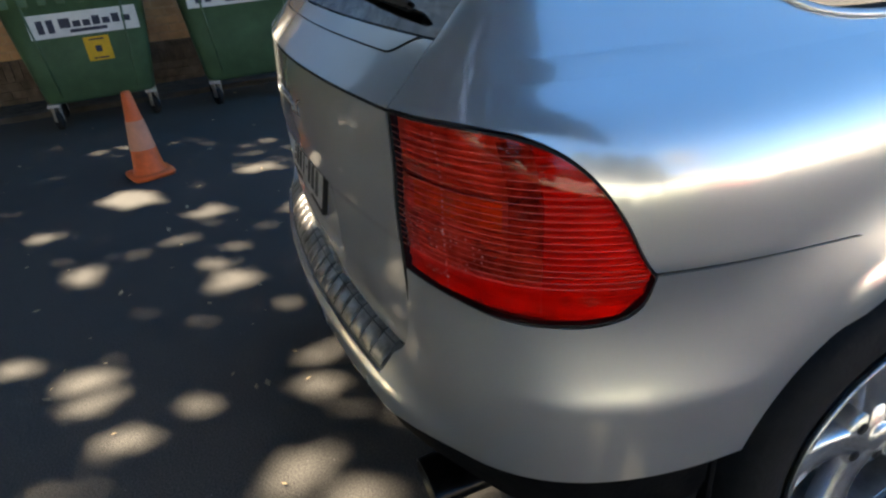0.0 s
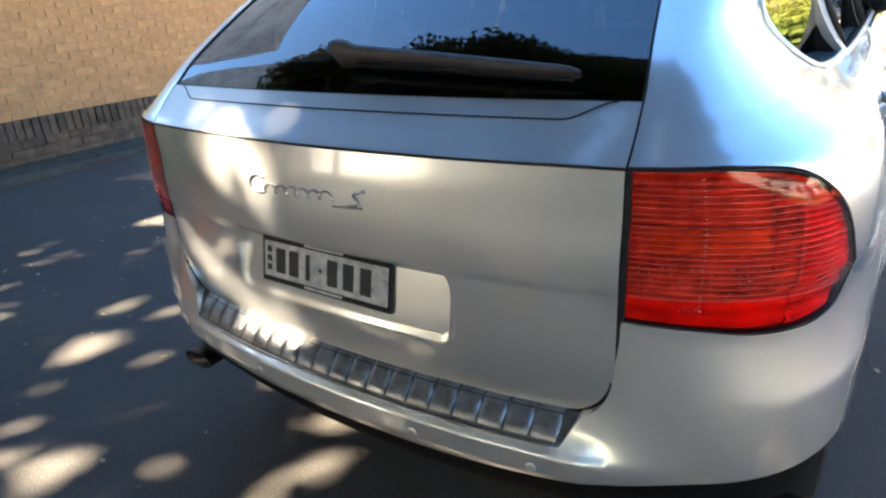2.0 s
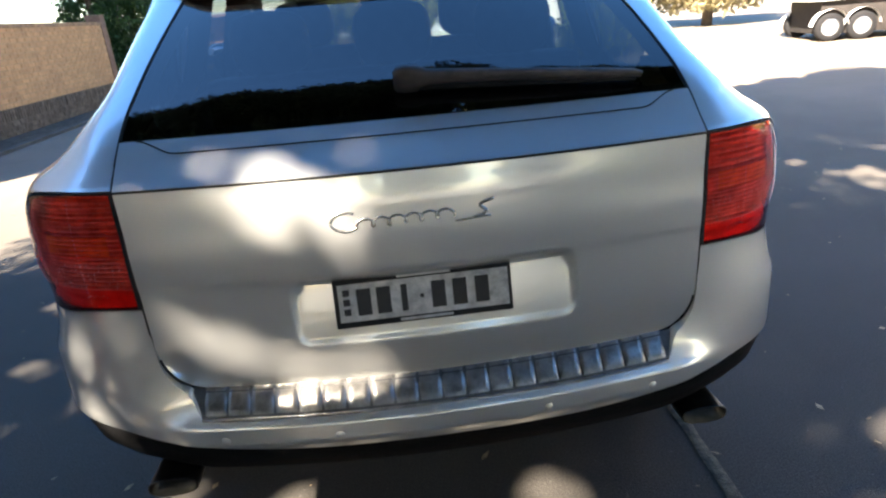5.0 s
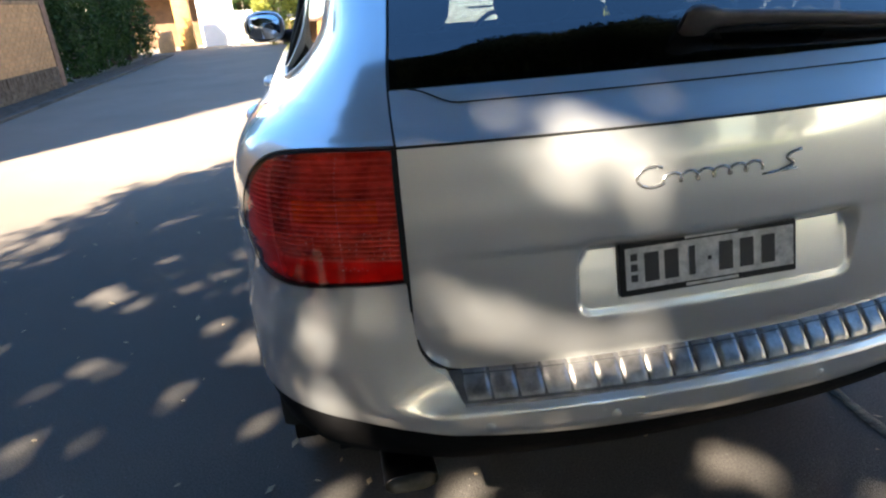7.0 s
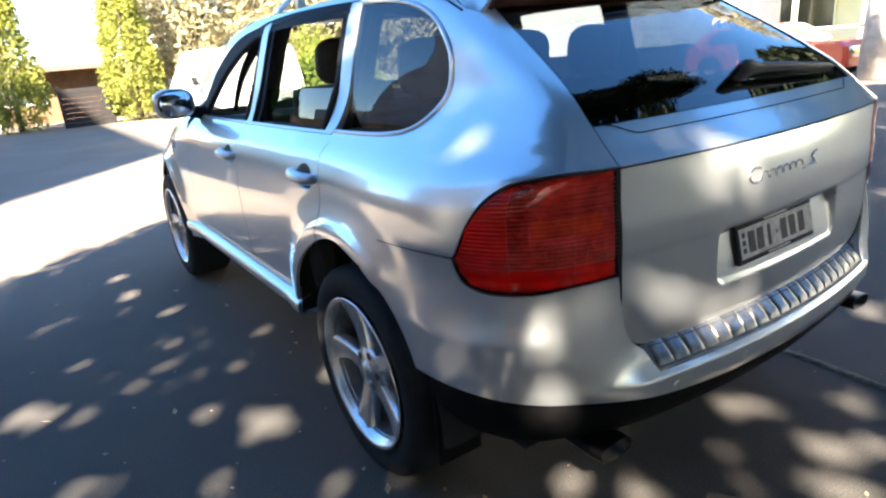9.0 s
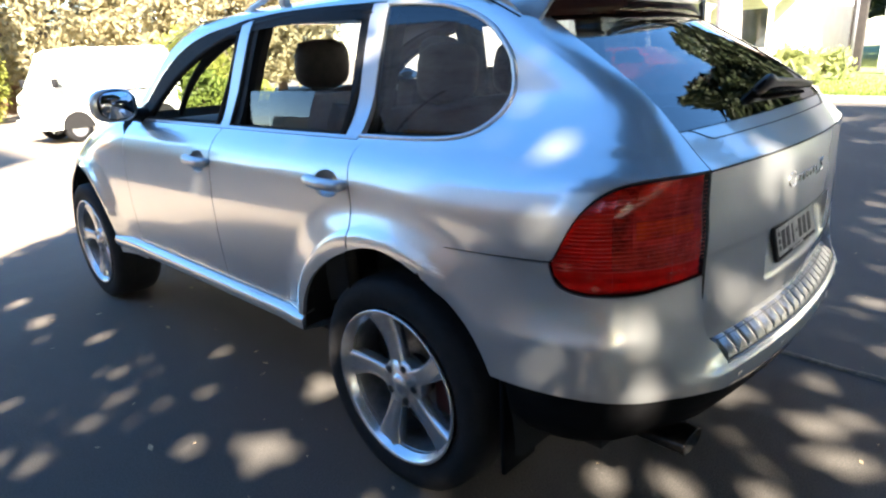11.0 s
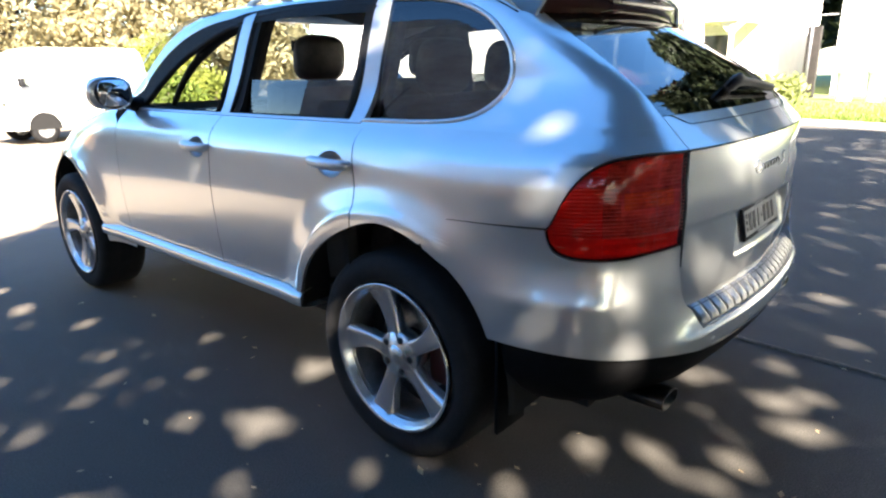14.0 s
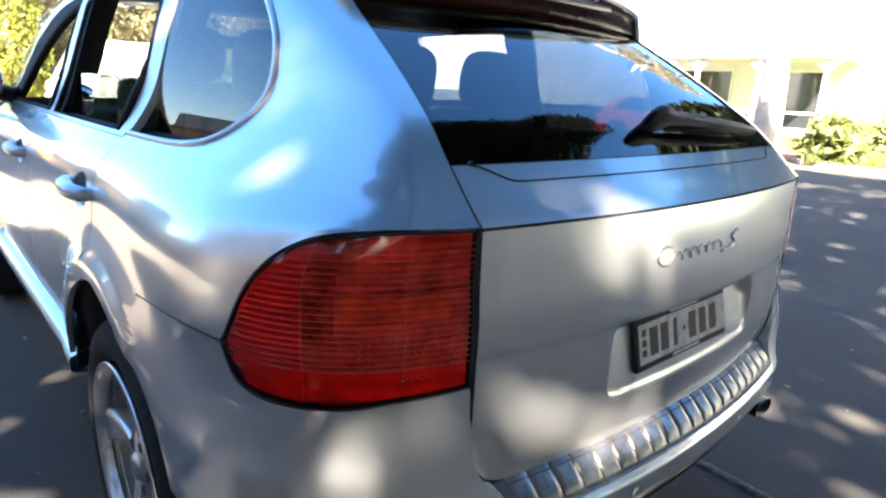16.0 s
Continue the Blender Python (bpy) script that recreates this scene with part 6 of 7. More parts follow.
# fine broken light over the drive on the car's far side
for _ in range(230):
    gx, gy, size = rng.uniform(3.2, 11.0), rng.uniform(-1.6, 4.0), 1.0
    if rng.random() < 0.25:
        gx, gy, size = rng.uniform(0.9, 4.0), rng.uniform(-1.2, 0.5), 0.55
    wide = rng.uniform(0.05, 0.13)
    for _ in range(rng.choice((1, 2, 3, 4))):
        gaps.append((gx + rng.gauss(0, wide * 1.3), gy + rng.gauss(0, wide), rng.uniform(0.035, 0.075) * size))
while len(gaps) < 1400:
    gx, gy = rng.uniform(-8, 12), rng.uniform(-9, 9)
    if noise.noise(Vector((gx * 0.8, gy * 0.8, 1.3))) + rng.gauss(0, 0.25) < -0.05 or (-4.0 < gx < 2.2 and -1.3 < gy < 5.0) or (-6.0 < gx < -2.6 and -2.6 < gy < 2.0 and rng.random() < 0.87):
        continue
    wide = rng.uniform(0.06, 0.20)
    for _ in range(rng.choice((1, 2, 4, 6, 9))):
        gaps.append((gx + rng.gauss(0, wide * 1.4), gy + rng.gauss(0, wide), rng.uniform(0.035, 0.085)))
# faint flecks between the patches
fleck = random.Random(29)
for _ in range(60):
    gx, gy = fleck.uniform(-4.4, 1.0), fleck.uniform(-1.5, 2.2)
    if gx > -0.95 and gy > 0.35:
        continue                      # those would fall on the car
    for _ in range(4):
        gaps.append((gx + fleck.gauss(0, 0.11), gy + fleck.gauss(0, 0.08), fleck.uniform(0.022, 0.046)))
cells = {}
for g in gaps:
    for cx in range(int(math.floor((g[0] - 0.4) / 0.5)), int(math.floor((g[0] + 0.4) / 0.5)) + 1):
        for cy in range(int(math.floor((g[1] - 0.4) / 0.5)), int(math.floor((g[1] + 0.4) / 0.5)) + 1):
            cells.setdefault((cx, cy), []).append(g)


FLAT_SUN = math.hypot(TOSUN.x, TOSUN.y)


def in_gap(p):
    s = p - TOSUN * (p.z / TOSUN.z)
    for gx, gy, r in cells.get((int(math.floor(s.x / 0.5)), int(math.floor(s.y / 0.5))), ()):
        # a round gap throws a patch that is drawn out along the sun's bearing
        along = ((s.x - gx) * TOSUN.x + (s.y - gy) * TOSUN.y) / FLAT_SUN
        across = ((s.y - gy) * TOSUN.x - (s.x - gx) * TOSUN.y) / FLAT_SUN
        ragged = r * (1.02 + 0.62 * noise.noise(Vector((s.x * 9.0, s.y * 9.0, gx))))
        if (along * 0.75) ** 2 + across ** 2 < ragged * ragged:
            return True
    return False


def shade_tree(name, foot, clumps, seed, label):
    r2 = random.Random(seed)
    t = empty(name, Matrix.Translation((foot[0], foot[1], 0)))
    tagged(t, label, "tree")
    b = bmesh.new()
    tube(b, [(0, 0, 0), (0.1, 0.1, 2.2), (0, 0.2, 4.4), (0.2, 0.4, 6.6)], [0.40, 0.33, 0.28, 0.15], 14)
    trunk = part("trunk", b, BARK, t)
    base = Vector((foot[0], foot[1], 0))
    verts, faces = [], []
    for i, c in enumerate(clumps):
        if i % 90 == 0:
            l = bmesh.new()
            q = c - base
            z0 = 3.2 + 2.4 * r2.random()
            bent = [Vector((0, 0.15, z0)), Vector((q.x * 0.45, q.y * 0.45, z0 + (q.z - z0) * 0.7)), q]
            line = [base + bent[0].lerp(bent[1], k) for k in spread(0, 1, 20)] + [base + bent[1].lerp(bent[2], k) for k in spread(0, 1, 20)]
            if any(-0.6 < o.x < 1.2 and 0.5 < o.y < 2.1 for o in (v - TOSUN * (v.z / TOSUN.z) for v in line)):
                l.free()              # it would shade the car's back
            else:
                tube(l, bent, [0.12, 0.07, 0.015], 7)
                part("limb", l, BARK, trunk)
        for _ in range(215):
            # leaves crowd towards the outside of a rounded clump
            d = Vector((r2.gauss(0, 1), r2.gauss(0, 1), r2.gauss(0, 1))).normalized() * 0.46 * r2.random() ** 0.4
            p = c + Vector((d.x, d.y, d.z * 0.6))
            if in_gap(p):
                continue
            u = Vector((r2.gauss(0, 1), r2.gauss(0, 1), r2.gauss(0, 0.5))).normalized()
            w = u.cross(TOSUN + Vector((r2.gauss(0, 0.5), r2.gauss(0, 0.5), r2.gauss(0, 0.5)))).normalized()
            s = 0.038 + 0.030 * r2.random()
            n0 = len(verts)
            p = p - base
            verts += [p - u * s, p + w * s * 0.6, p + u * s, p - w * s * 0.6]
            faces.append((n0, n0 + 1, n0 + 2, n0 + 3))
    me = bpy.data.meshes.new("crown")
    me.from_pydata([tuple(v) for v in verts], [], faces)
    me.materials.append(LEAF_TREE)
    o = new("crown", me)
    o.parent = t
    return t


def lobe(x):
    """How far the shade trees' crowns reach forward over the car."""
    return 0.72 + 0.45 * noise.noise(Vector((x * 0.75, 3.1, 0.4))) + 0.35 * noise.noise(Vector((x * 2.1, 8.2, 0.4)))


west, east = [], []
while len(west) + len(east) < 4300:
    sx, sy = rng.uniform(-7.5, 16.0), rng.uniform(-9.0, 9.5)
    h = 6.0 + 2.2 * smooth01((sx + 0.5) / 4) + 1.0 * noise.noise(Vector((sx * 0.5, sy * 0.5, 4.0))) + rng.gauss(0, 0.22)
    if rng.random() < 0.25:
        # the crowns' leading edge, in rounded lobes
        lx = rng.uniform(-5.2, 8.0)
        h = 5.9 + 2.0 * smooth01((lx + 4.5) / 5) + rng.gauss(0, 0.25)
        sx, sy = lx + h * -TOSUN.x / TOSUN.z, lobe(lx) - rng.uniform(0.3, 1.5) + h * -TOSUN.y / TOSUN.z
    if (sx > 12.3 and -0.5 < sy < 5.6) or (sx > 14.0 and sy > -0.5):
        continue                      # the lawn lies in the sun
    if sy > SHADE_EDGE(sx) + 0.35 * noise.noise(Vector((sx * 1.1, 0.0, 7.0))) + rng.gauss(0, 0.06) - 0.3:
        continue
    p = Vector((sx, sy, 0)) + TOSUN * (h / TOSUN.z)
    if p.y > lobe(p.x) - 0.3:
        continue                      # open sky ahead of the crowns' edge
    (west if p.x < -6.5 else east).append(p)
# the foliage is close-set over the car itself
for i in range(8):
    for k in range(6):
        h = 6.8 + rng.gauss(0, 0.25)
        p = Vector((0.15 + 0.3 * i + rng.gauss(0, 0.05), 0.55 + 0.3 * k + rng.gauss(0, 0.05), 0)) + TOSUN * (h / TOSUN.z)
        (west if p.x < -6.5 else east).append(p)
# and over the drive beside and behind it
rng = random.Random(23)
for i in range(15):
    for k in range(9):
        h = 6.6 + rng.gauss(0, 0.25)
        p = Vector((-4.2 + 0.4 * i + rng.gauss(0, 0.08), -1.4 + 0.4 * k + rng.gauss(0, 0.08), 0)) + TOSUN * (h / TOSUN.z)
        (west if p.x < -6.5 else east).append(p)
shade_tree("tree", (-12.0, -8.4), west, 81, "broad dark-leaved shade tree overhanging the drive")
shade_tree("tree", (-2.6, -11.5), east, 82, "spreading dark-leaved tree behind the parked car")

# tall belt of trees that closes the yard behind the camera
# the last three, unseen far east, are added to darken the glass's reflections
for i, (x, y, h, r) in enumerate(((-14.0, -16.0, 11.0, 4.2), (-7.0, -18.5, 10.0, 4.0), (0.5, -19.5, 11.5, 4.2), (8.0, -18.0, 10.0, 4.0), (15.0, -15.0, 10.5, 4.2), (41.0, -3.0, 24.0, 5.5), (41.5, 5.0, 21.0, 4.6), (41.0, -13.0, 24.0, 5.5))):
    tree(x, y, h, r, LEAF_BELT, 90 + i, "tall dark tree in the belt behind the drive", 9000 if x < 30 else 18000, 0.30 if x < 30 else 0.80, crown_low=0.12)

# ---- bins ----
BIN_GREEN = material("bin_green", (0.055, 0.120, 0.060), 0.5, 0, 0.15, 4, 0.1, 60)
STICKER = material("white_sticker", (0.66, 0.66, 0.64), 0.5, 0, 0.06, 12)
STICKER_Y = material("yellow_sticker", (0.70, 0.40, 0.02), 0.5, 0, 0.1, 12)
BLUE_INK = material("sticker_ink", (0.03, 0.035, 0.06), 0.6, 0, 0.2, 20)
CASTER = material("galvanised", (0.45, 0.45, 0.44), 0.45, 0.7, 0.2, 20)


def bin_body(mat):
    b = bmesh.new()
    rows = []
    for z, w, d in ((0.215, 0.43, 0.26), (0.24, 0.455, 0.285), (0.60, 0.505, 0.33), (1.08, 0.565, 0.385), (1.10, 0.60, 0.41), (1.16, 0.60, 0.41), (1.16, 0.55, 0.37)):
        ring = []
        for k in range(40):
            a = 2 * math.pi * (k + 0.5) / 40
            cx, cy = math.cos(a), math.sin(a)
            ring.append(Vector((d * math.copysign(abs(cx) ** 0.28, cx), w * math.copysign(abs(cy) ** 0.28, cy), z)))
        rows.append(ring)
    vs = grid(b, rows, close=True)
    b.faces.new(vs[0][::-1])
    return b


def wheeled_bin(x, y, turn, stickers):
    t = empty("wheeled_bin", Matrix.Translation((x, y, 0)) @ pose(0, 0, 0, 0, 0, turn))
    tagged(t, "large green four-wheeled waste bin with a white sticker", "waste bin", "bins against the wall")
    body = part("body", bin_body(BIN_GREEN), BIN_GREEN, t)
    for yy in (-0.30, 0.30):
        b = bmesh.new()
        tube(b, [(0.283, yy * 1.02, 0.27), (0.392, yy * 1.25, 1.08)], 0.010, 6)
        part("rib", b, BIN_GREEN, body)
    b = bmesh.new()
    rows = []
    for u in spread(-1, 1, 12):
        rows.append([Vector((0.43 * u, v * 0.62, 1.165 + 0.10 * (1 - u * u) + (0.02 if abs(v) < 0.9 else 0))) for v in spread(-1, 1, 14)])
    grid(b, rows, flip=True)
    part("lid", b, BIN_GREEN, t)
    for k in range(8):
        b = bmesh.new()
        box(b, 0.375, 0.405, -0.50 + 0.135 * k, -0.44 + 0.135 * k, 1.02, 1.10, 0.008)
        part("rim_rib", b, BIN_GREEN, body)
    for sx in (-0.24, 0.24):
        for sy in (-0.40, 0.40):
            c = empty("caster", Matrix.Translation((sx, sy, 0)))
            c.parent = t
            b = bmesh.new()
            lathe(b, [(0.03, -0.022), (0.072, -0.022), (0.08, -0.014), (0.08, 0.014), (0.072, 0.022), (0.03, 0.022)], 24, Matrix.Translation((0.02, 0, 0.08)) @ pose(0, 0, 0, 90, 0, 25))
            part("wheel", b, RUBBER, c)
            b = bmesh.new()
            for d in (-0.03, 0.03):
                box(b, -0.015, 0.05, d - 0.003, d + 0.003, 0.07, 0.20, 0.0, pose(0, 0, 0, 0, 0, 25))
            box(b, -0.05, 0.05, -0.05, 0.05, 0.195, 0.222, 0.004)
            part("fork", b, CASTER, c)
    tilt = math.degrees(math.atan2(0.055, 0.48))
    for dy, z0, w, h, kind in stickers:
        xs = 0.33 + 0.055 * (z0 - 0.60) / 0.48 + 0.004
        m = Matrix.Translation((xs, dy, z0)) @ pose(0, 0, 0, 90, 0, 90) @ pose(0, 0, 0, tilt, 0, 0)
        b = bmesh.new()
        box(b, -w / 2, w / 2, -h / 2, h / 2, -0.004, 0.002)
        for v in b.verts:
            v.co = m @ v.co
        st = part("sticker", b, STICKER if kind == "w" else STICKER_Y, t, "white sticker" if kind == "w" else "yellow sticker", smooth=False)
        if kind == "w":
            bars = ((-0.42, -0.36, -0.30, 0.26), (-0.33, -0.27, -0.30, 0.26), (-0.22, -0.12, -0.14, 0.26), (-0.10, -0.03, -0.14, 0.12), (-0.01, 0.06, -0.14, 0.12), (0.08, 0.15, -0.14, 0.24), (0.17, 0.24, -0.14, 0.12), (0.26, 0.33, -0.14, 0.24), (0.35, 0.43, -0.14, 0.12), (-0.14, 0.20, -0.36, -0.22))
        else:
            bars = ((-0.3, 0.3, 0.36, 0.42), (-0.12, 0.12, -0.14, 0.12), (-0.3, 0.3, -0.42, -0.36))
        for x0, x1, y0, y1 in bars:
            b = bmesh.new()
            box(b, x0 * w, x1 * w, y0 * h, y1 * h, 0.002, 0.003)
            for v in b.verts:
                v.co = m @ v.co
            part("lettering_bar", b, BLUE_INK, st, smooth=False)
    return t


wheeled_bin(-5.10, -1.02, 4, ((0.05, 0.86, 0.84, 0.19, "w"), (0.10, 0.64, 0.20, 0.20, "y")))
wheeled_bin(-5.05, 0.36, 1, ((-0.02, 0.965, 0.90, 0.19, "w"),))

# ---- traffic cone ----
CONE = material("cone_orange", (0.78, 0.13, 0.025), 0.55, 0, 0.15, 9, 0.1, 60)
CONE_BAND = material("cone_band", (0.66, 0.28, 0.18), 0.5, 0, 0.12, 9)
cone = empty("traffic_cone", Matrix.Translation((-2.97, -0.60, 0)) @ pose(0, 0, 0, 0, 0, 20))
tagged(cone, "faded orange traffic cone standing on the asphalt", "traffic cone")
b = bmesh.new()
rows = []
for z, w in ((0.0, 0.135), (0.018, 0.14), (0.03, 0.135), (0.034, 0.11)):
    rows.append([Vector((w * math.copysign(abs(math.cos(a)) ** 0.35, math.cos(a)), w * math.copysign(abs(math.sin(a)) ** 0.35, math.sin(a)), z)) for a in spread(0.05, 2 * math.pi + 0.05 - 2 * math.pi / 32, 32)])
vs = grid(b, rows, close=True)
b.faces.new(vs[-1])
b.faces.new(vs[0][::-1])
part("base", b, CONE, cone)
b = bmesh.new()
lathe(b, [(0.112, 0.032), (0.098, 0.06), (0.030, 0.555), (0.024, 0.565), (0.0001, 0.565)], 32)
part("body", b, CONE, cone)
b = bmesh.new()
lathe(b, [(0.0826, 0.19), (0.0565, 0.38)], 32)
part("band", b, CONE_BAND, cone, "faded reflective band")

# ---- other vehicles ----
VAN = material("pale_van_paint", (0.84, 0.86, 0.78), 0.35, 0.0, 0.04, 3, coat=0.6)
RED = material("red_car_paint", (0.74, 0.075, 0.025), 0.3, 0.0, 0.05, 3, coat=1.0)
TRUCK_WHITE = material("truck_white", (0.78, 0.78, 0.76), 0.45, 0, 0.04, 2)


def simple_wheel(parent, x, y, r, w, side_sign):
    h = empty("wheel", Matrix.Translation((x, y, r)))
    h.parent = parent
    turn = pose(0, 0, 0, 90 * side_sign, 0, 0)
    b = bmesh.new()
    lathe(b, [(r * 0.62, w / 2), (r * 0.92, w / 2), (r, w * 0.36), (r, -w * 0.36), (r * 0.92, -w / 2), (r * 0.62, -w / 2)], 32, turn)
    part("tyre", b, RUBBER, h)
    b = bmesh.new()
    lathe(b, [(0.0001, w * 0.40), (r * 0.2, w * 0.42), (r * 0.5, w * 0.34), (r * 0.62, w * 0.48), (r * 0.62, -w * 0.4)], 28, turn)
    part("rim", b, ALLOY, h)


def vehicle(name, m, label, category, profile, roof_profile, width, paint, wheels, wheel_r, glass_sides, pane=None):
    """profile: body outline along x and z; roof_profile: the cabin's; glass_sides: side panes as lists of x, z."""
    t = empty(name, m)
    tagged(t, label, category)

    def loft(b, outline, half, crown, tuck):
        n = len(outline)
        cx = sum(p[0] for p in outline) / n
        rows = []
        for v in (-1.0, -0.96, -0.8, 0.0, 0.8, 0.96, 1.0):
            k = {1.0: 0.93, 0.96: 0.985}.get(abs(v), 1.0)
            rows.append([Vector((cx + (x - cx) * k, v * (half - tuck * max(0.0, z - 0.9)), z * (1 if abs(v) < 1 else 0.99))) for x, z in outline])
        vs = grid(b, rows, close=True)
        b.faces.new(vs[0])
        b.faces.new(vs[-1][::-1])

    b = bmesh.new()
    loft(b, profile, width / 2, 0, 0.0)
    bmesh.ops.recalc_face_normals(b, faces=b.faces[:])
    body = part("body", b, paint, t, sharp=16)
    if roof_profile:
        b = bmesh.new()
        loft(b, roof_profile, width / 2 - 0.04, 0, 0.22)
        bmesh.ops.recalc_face_normals(b, faces=b.faces[:])
        part("cabin", b, paint, t, sharp=50)
    for s in (-1, 1):
        for gl in glass_sides:
            b = bmesh.new()
            pts = [Vector((x, s * (width / 2 - 0.04 - 0.22 * max(0, z - 0.9) + 0.006) if roof_profile else s * (width / 2 + 0.004), z)) for x, z in gl]
            b.faces.new([b.verts.new(p) for p in (pts if s < 0 else pts[::-1])])
            part("side_window", b, pane or WINDOW_DARK, t, smooth=False)
        for wx in wheels:
            simple_wheel(t, wx, s * (width / 2 - 0.10), wheel_r, 0.2, -s)
            # a flat black half-disc paints the shaded opening of the arch
            b = bmesh.new()
            rows = [[Vector((wx + (wheel_r + 0.06) * math.cos(a) * k, s * (width / 2 + 0.003), max(0.16, wheel_r + (wheel_r + 0.06) * math.sin(a) * k))) for a in spread(0, math.pi, 20)] for k in (0.0, 1.0)]
            grid(b, rows, flip=s > 0)
            part("arch_shade", b, DARK, t, smooth=False)
    return t


# pale base colour stands in for bright reflections on the van's panes
PALE_PANE = material("pale_pane", (0.26, 0.29, 0.24), 0.25, 0, 0.2, 3)
# van: nose to -x, its side to the drive
van = vehicle("van", Matrix.Translation((2.90, 15.0, 0)) @ pose(0, 0, 0, 0, 0, 6) @ Matrix.Diagonal((0.93, 0.93, 1.0, 1.0)), "pale sunlit delivery van parked side-on", "van",
              [(-1.60, 0.30), (1.62, 0.30), (1.66, 0.50), (1.65, 1.02), (1.46, 1.80), (1.34, 1.90), (-0.85, 1.90), (-1.05, 1.82), (-1.45, 1.12), (-1.62, 0.98), (-1.68, 0.66)], None, 1.50, VAN, (-0.98, 1.05), 0.29,
              [[(-1.36, 1.14), (-0.72, 1.14), (-0.72, 1.66), (-1.02, 1.66)], [(-0.05, 1.22), (0.75, 1.22), (0.75, 1.56), (-0.05, 1.56)]], PALE_PANE)
b = bmesh.new()
pts = [(-1.47, -0.62, 1.14), (-1.47, 0.62, 1.14), (-1.09, 0.58, 1.78), (-1.09, -0.58, 1.78)]
b.faces.new([b.verts.new(p) for p in pts])
part("windscreen", b, PALE_PANE, van, smooth=False)
b = bmesh.new()
box(b, 0.05, 0.85, -0.768, -0.745, 0.98, 1.02, 0.008)
part("trim_strip", b, BLACK, van, "dark side trim strip")
for s in (-1, 1):
    b = bmesh.new()
    box(b, -1.40, -1.30, s * 0.88 - 0.08, s * 0.88 + 0.08, 1.14, 1.32, 0.03)
    part("wing_mirror", b, BLACK, van)
    b = bmesh.new()
    box(b, -1.66, -1.58, s * 0.52 - 0.13, s * 0.52 + 0.13, 0.70, 0.86, 0.03)
    part("headlight", b, CHROME, van)
b = bmesh.new()
box(b, -1.74, -1.58, -0.74, 0.74, 0.30, 0.50, 0.05)
part("front_bumper", b, VAN, van)

# red hatchback on the far side
red = vehicle("car", Matrix.Translation((14.6, 8.0, 0.0)) @ pose(0, 0, 0, 0, 0, -95.7) @ Matrix.Diagonal((1.08, 0.92, 0.9, 1.0)), "small red hatchback parked by the kerb behind the pale tree trunk", "car",
              [(-2.0, 0.28), (2.0, 0.28), (2.08, 0.50), (2.05, 0.78), (1.85, 0.92), (0.95, 0.98), (-1.75, 0.98), (-2.02, 0.90), (-2.08, 0.55)],
              [(1.00, 0.96), (0.30, 1.40), (-0.20, 1.46), (-1.25, 1.43), (-1.60, 1.30), (-1.90, 0.96)], 1.70, RED, (-1.28, 1.28), 0.31,
              [[(0.78, 1.00), (0.26, 1.36), (-0.30, 1.38), (-0.30, 1.00)], [(-0.38, 1.00), (-0.38, 1.38), (-1.15, 1.36), (-1.45, 1.02)]])
for s in (-1, 1):
    b = bmesh.new()
    box(b, 2.0, 2.09, s * 0.62 - 0.17, s * 0.62 + 0.17, 0.62, 0.78, 0.03)
    part("headlight", b, CHROME, red)
    b = bmesh.new()
    box(b, -2.09, -2.0, s * 0.66 - 0.15, s * 0.66 + 0.15, 0.68, 0.90, 0.03)
    part("tail_light", b, BLACK, red)
    b = bmesh.new()
    box(b, 0.62, 0.72, s * 0.93 - 0.07, s * 0.93 + 0.07, 0.98, 1.10, 0.03)
    part("wing_mirror", b, RED, red)

# trailer: dark underside, twin wheels at its end
trailer = empty("trailer", Matrix.Translation((12.6, 13.9, 0)) @ pose(0, 0, 0, 0, 0, -14))
tagged(trailer, "long white box trailer on twin axles with a dark chassis", "trailer")
b = bmesh.new()
box(b, -2.3, 4.6, -1.1, 1.1, 0.92, 3.3, 0.03)
part("box_body", b, TRUCK_WHITE, trailer)
b = bmesh.new()
box(b, -1.95, 4.6, -0.95, 0.95, 0.16, 0.90, 0.02)
part("chassis", b, BROWN_DARK, trailer)
for x in (-1.75, -1.05):
    for s in (-1, 1):
        simple_wheel(trailer, x, s * 0.95, 0.32, 0.22, -s)
    for s in (-1, 1):
        b = bmesh.new()
        rows = [[Vector((x + 0.40 * math.cos(a), s * (0.96 + d), 0.32 + 0.40 * math.sin(a))) for d in (-0.12, 0.12)] for a in spread(0.1, math.pi - 0.1, 14)]
        grid(b, rows)
        part("mudguard", b, WHITE_METAL, trailer)

# two household bins, clothes-line post on the lawn
BIN_PALE = material("bin_grey", (0.42, 0.43, 0.43), 0.6, 0, 0.1, 6)


def house_bin(x, y):
    t = empty("household_bin", Matrix.Translation((x, y, 0.11)))
    tagged(t, "grey household wheelie bin standing before the white house", "wheelie bin", "household bins")
    b = bmesh.new()
    rows = []
    for z, w in ((0.0, 0.20), (0.85, 0.26), (0.88, 0.29), (0.92, 0.29)):
        rows.append([Vector((w * math.copysign(abs(math.cos(a)) ** 0.4, math.cos(a)), w * math.copysign(abs(math.sin(a)) ** 0.4, math.sin(a)), z)) for a in spread(0.1, 0.1 + 2 * math.pi * 23 / 24, 24)])
    vs = grid(b, rows, close=True)
    b.faces.new(vs[-1])
    part("body", b, BIN_PALE, t)
    b = bmesh.new()
    box(b, -0.30, 0.32, -0.30, 0.30, 0.925, 0.97, 0.02)
    part("lid", b, BIN_PALE, t)


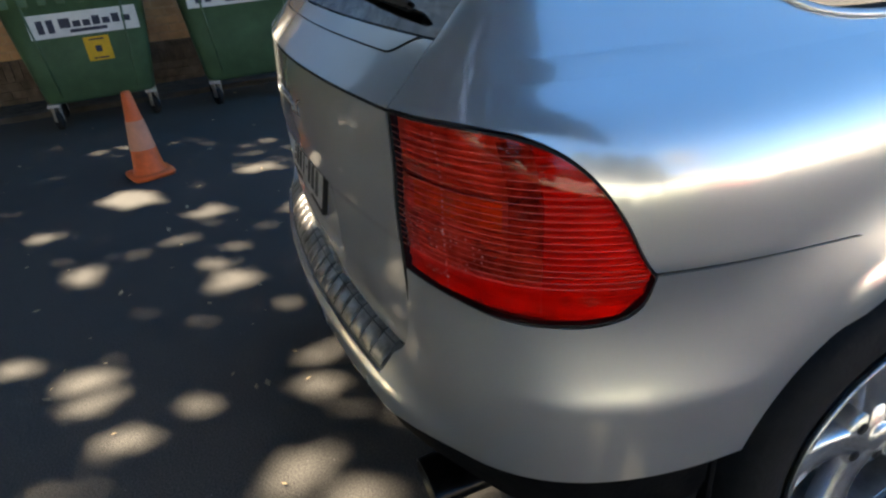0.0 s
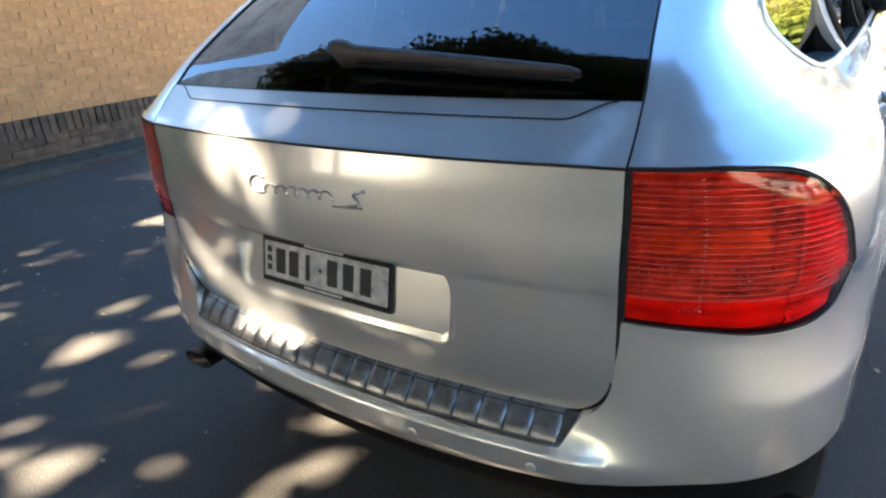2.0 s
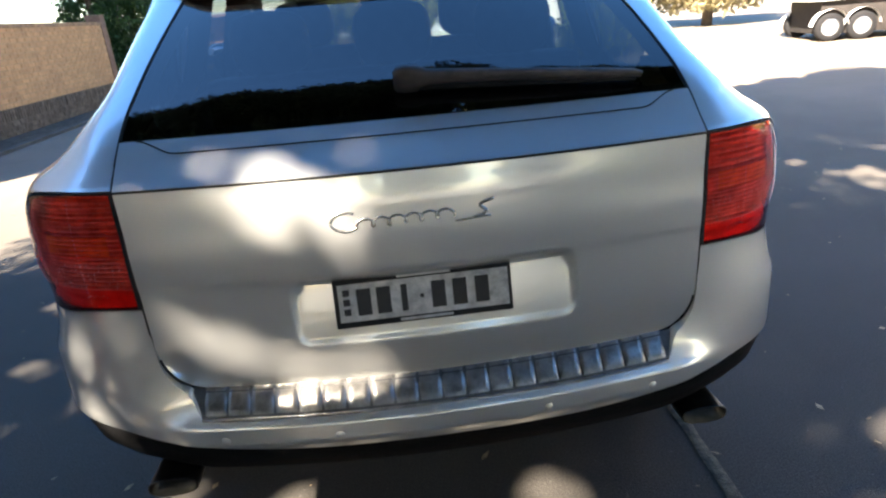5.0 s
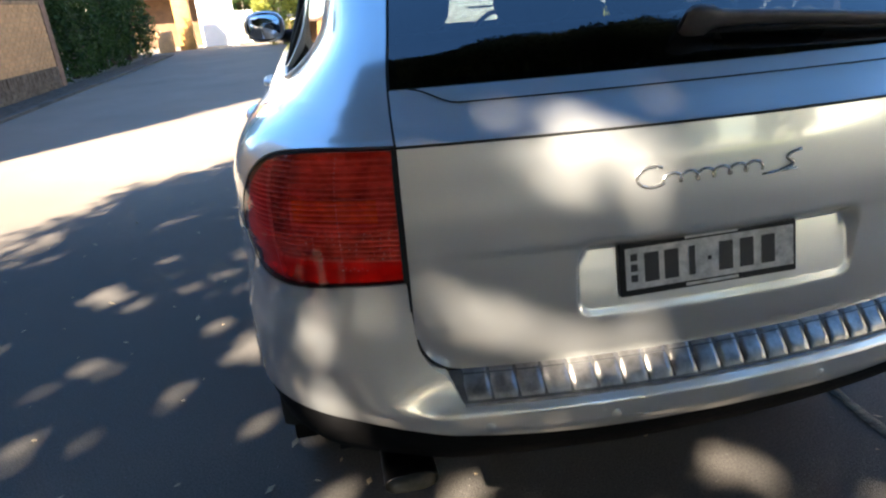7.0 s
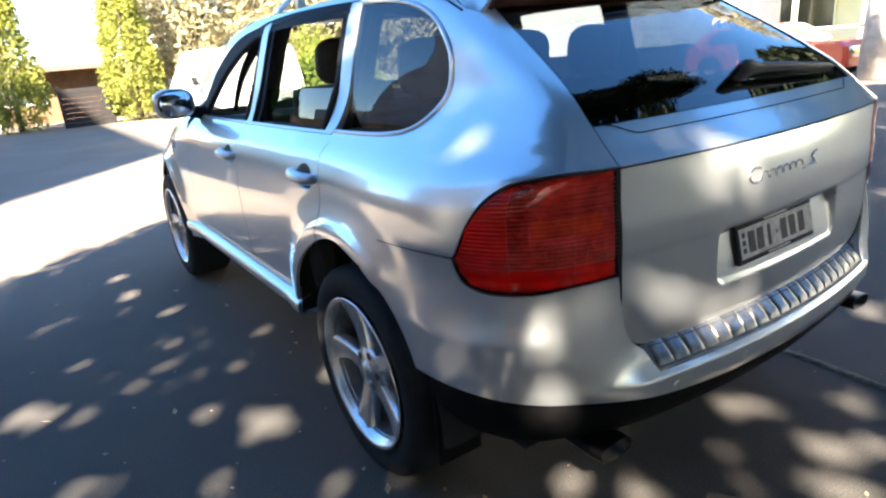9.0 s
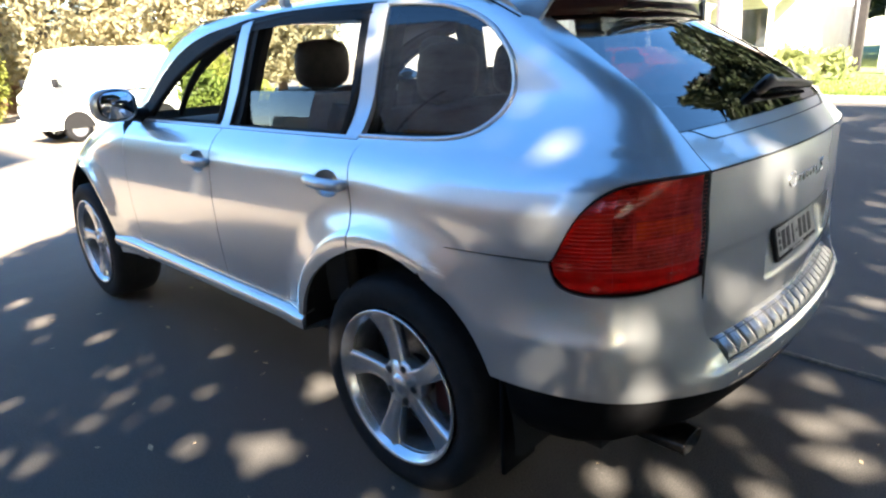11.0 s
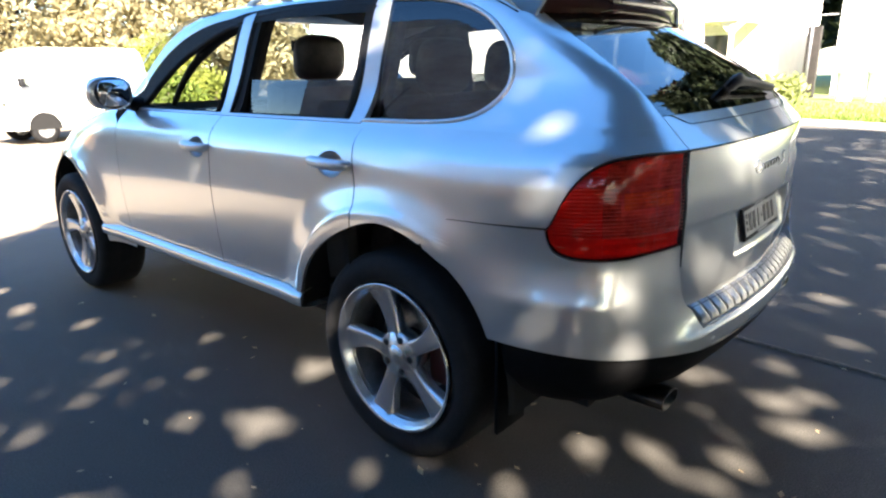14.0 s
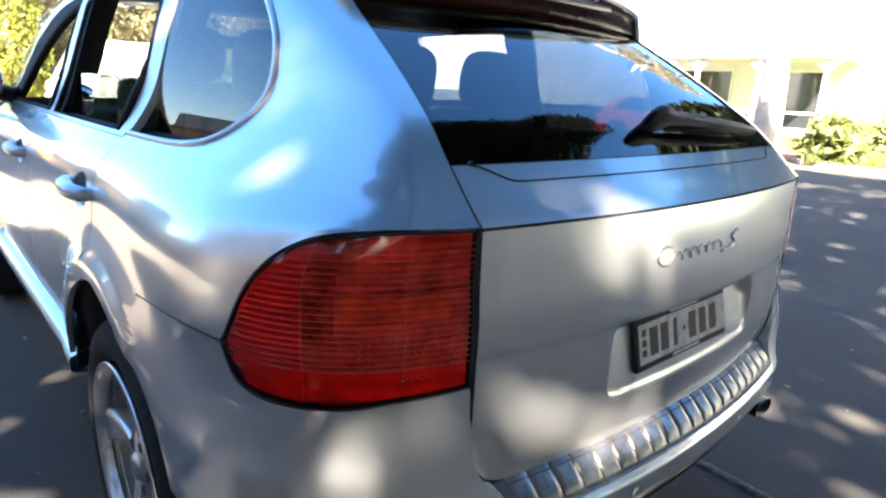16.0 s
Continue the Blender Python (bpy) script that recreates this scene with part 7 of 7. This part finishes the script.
house_bin(21.2, 2.35)
house_bin(21.2, 3.15)
b = bmesh.new()
tube(b, [(20.5, 4.15, 0.1), (20.5, 4.15, 2.9)], 0.04, 8)
tube(b, [(20.5, 3.5, 2.7), (20.5, 4.8, 2.7)], 0.025, 8)
tagged(part("line_post", b, GREY_METAL), "grey clothes-line post with a crossbar on the lawn", "post")
b = bmesh.new()
box(b, 22.8, 23.1, 4.35, 4.75, 0.1, 2.5, 0.01)
tagged(part("brown_post", b, BROWN_DARK), "dark brown timber post by the white house", "post")


# ---- bricks of the boundary wall ----
COPING = material("coping_brick", (0.34, 0.20, 0.105), 0.9, 0, 0.25, 6, 0.4, 60)
BW, BH, BD, COURSE, STEP = 0.229, 0.075, 0.05, 0.0845, 0.238


def brick_mesh(name, w, h, d, mat):
    b = bmesh.new()
    box(b, -d, 0.0, -w / 2, w / 2, 0, h)
    for v in b.verts:
        if v.co.x > -0.001:
            v.co.y *= 1 - 0.006 / w
            v.co.z = 0.004 + (v.co.z / h) * (h - 0.008)
    me = bpy.data.meshes.new(name)
    b.to_mesh(me)
    b.free()
    me.materials.append(mat)
    return me


FULL = [brick_mesh("brick", BW - 0.004 * k, BH - 0.002 * k, BD, BRICK) for k in range(3)]
SOLDIER = brick_mesh("brick", 0.070, 0.19, BD, BRICK_DARK)
rng = random.Random(9)
rest = {"wall_west": bmesh.new(), "wall_west_low": bmesh.new()}
dark_rest = {"wall_west": bmesh.new(), "wall_west_low": bmesh.new()}
count = 0


def lay(me, y, z, push, near, wall, dark=False):
    if near:
        o = new("brick", me)
        o.parent = wall
        o.location = (WX + push, y, z)
        o.rotation_euler = (rng.gauss(0, 0.006), 0, rng.gauss(0, 0.008))
    else:
        t = (dark_rest if dark else rest)[wall.name]
        n0 = len(t.verts)
        t.from_mesh(me)
        t.verts.ensure_lookup_table()
        for v in t.verts[n0:]:
            v.co += Vector((WX + push, y, z))


for wall, y0, y1, top in ((wall_west, -6.0, 5.05, 1.90), (wall_west_low, 5.05, 14.45, 1.72)):
    k = 0
    z = 0.47
    while z + BH < top + 0.03:
        y = y0 + (0.06 if k % 2 else 0.06 + STEP / 2)
        while y < y1 - 0.02:
            near = 1.5 < y < 5.0 and z > 0.9 and count < 280
            if near:
                count += 1
            lay(rng.choice(FULL), y, z, 0.001 + rng.gauss(0, 0.0018), near, wall)
            y += STEP
        z += COURSE
        k += 1
    # soldier course and plinth
    y = y0 + 0.05
    while y < y1:
        lay(SOLDIER, y, 0.275, 0.026 + rng.gauss(0, 0.004), False, wall, True)
        y += 0.083
    z = 0.015
    k = 0
    while z < 0.25:
        y = y0 + (0.06 if k % 2 else 0.06 + STEP / 2)
        while y < y1 - 0.02:
            lay(FULL[0], y, z, 0.018 + rng.gauss(0, 0.003), False, wall, True)
            y += STEP
        z += COURSE
        k += 1
for wall in (wall_west, wall_west_low):
    for table, mat in ((rest, BRICK), (dark_rest, BRICK_DARK)):
        o = part("bricks", table[wall.name], mat, wall, smooth=False)
        o.data.materials.clear()
        o.data.materials.append(mat)
        o["kind"] = "stuff"
    b = bmesh.new()
y = -6.0
for y0, y1, top, wall in ((-6.0, 5.05, 1.90, wall_west), (5.05, 14.45, 1.72, wall_west_low)):
    b = bmesh.new()
    box(b, WX - 0.26, WX + 0.012, y0, y1, top, top + 0.075, 0.006)
    part("coping", b, COPING, wall, "darker brick coping", smooth=False)
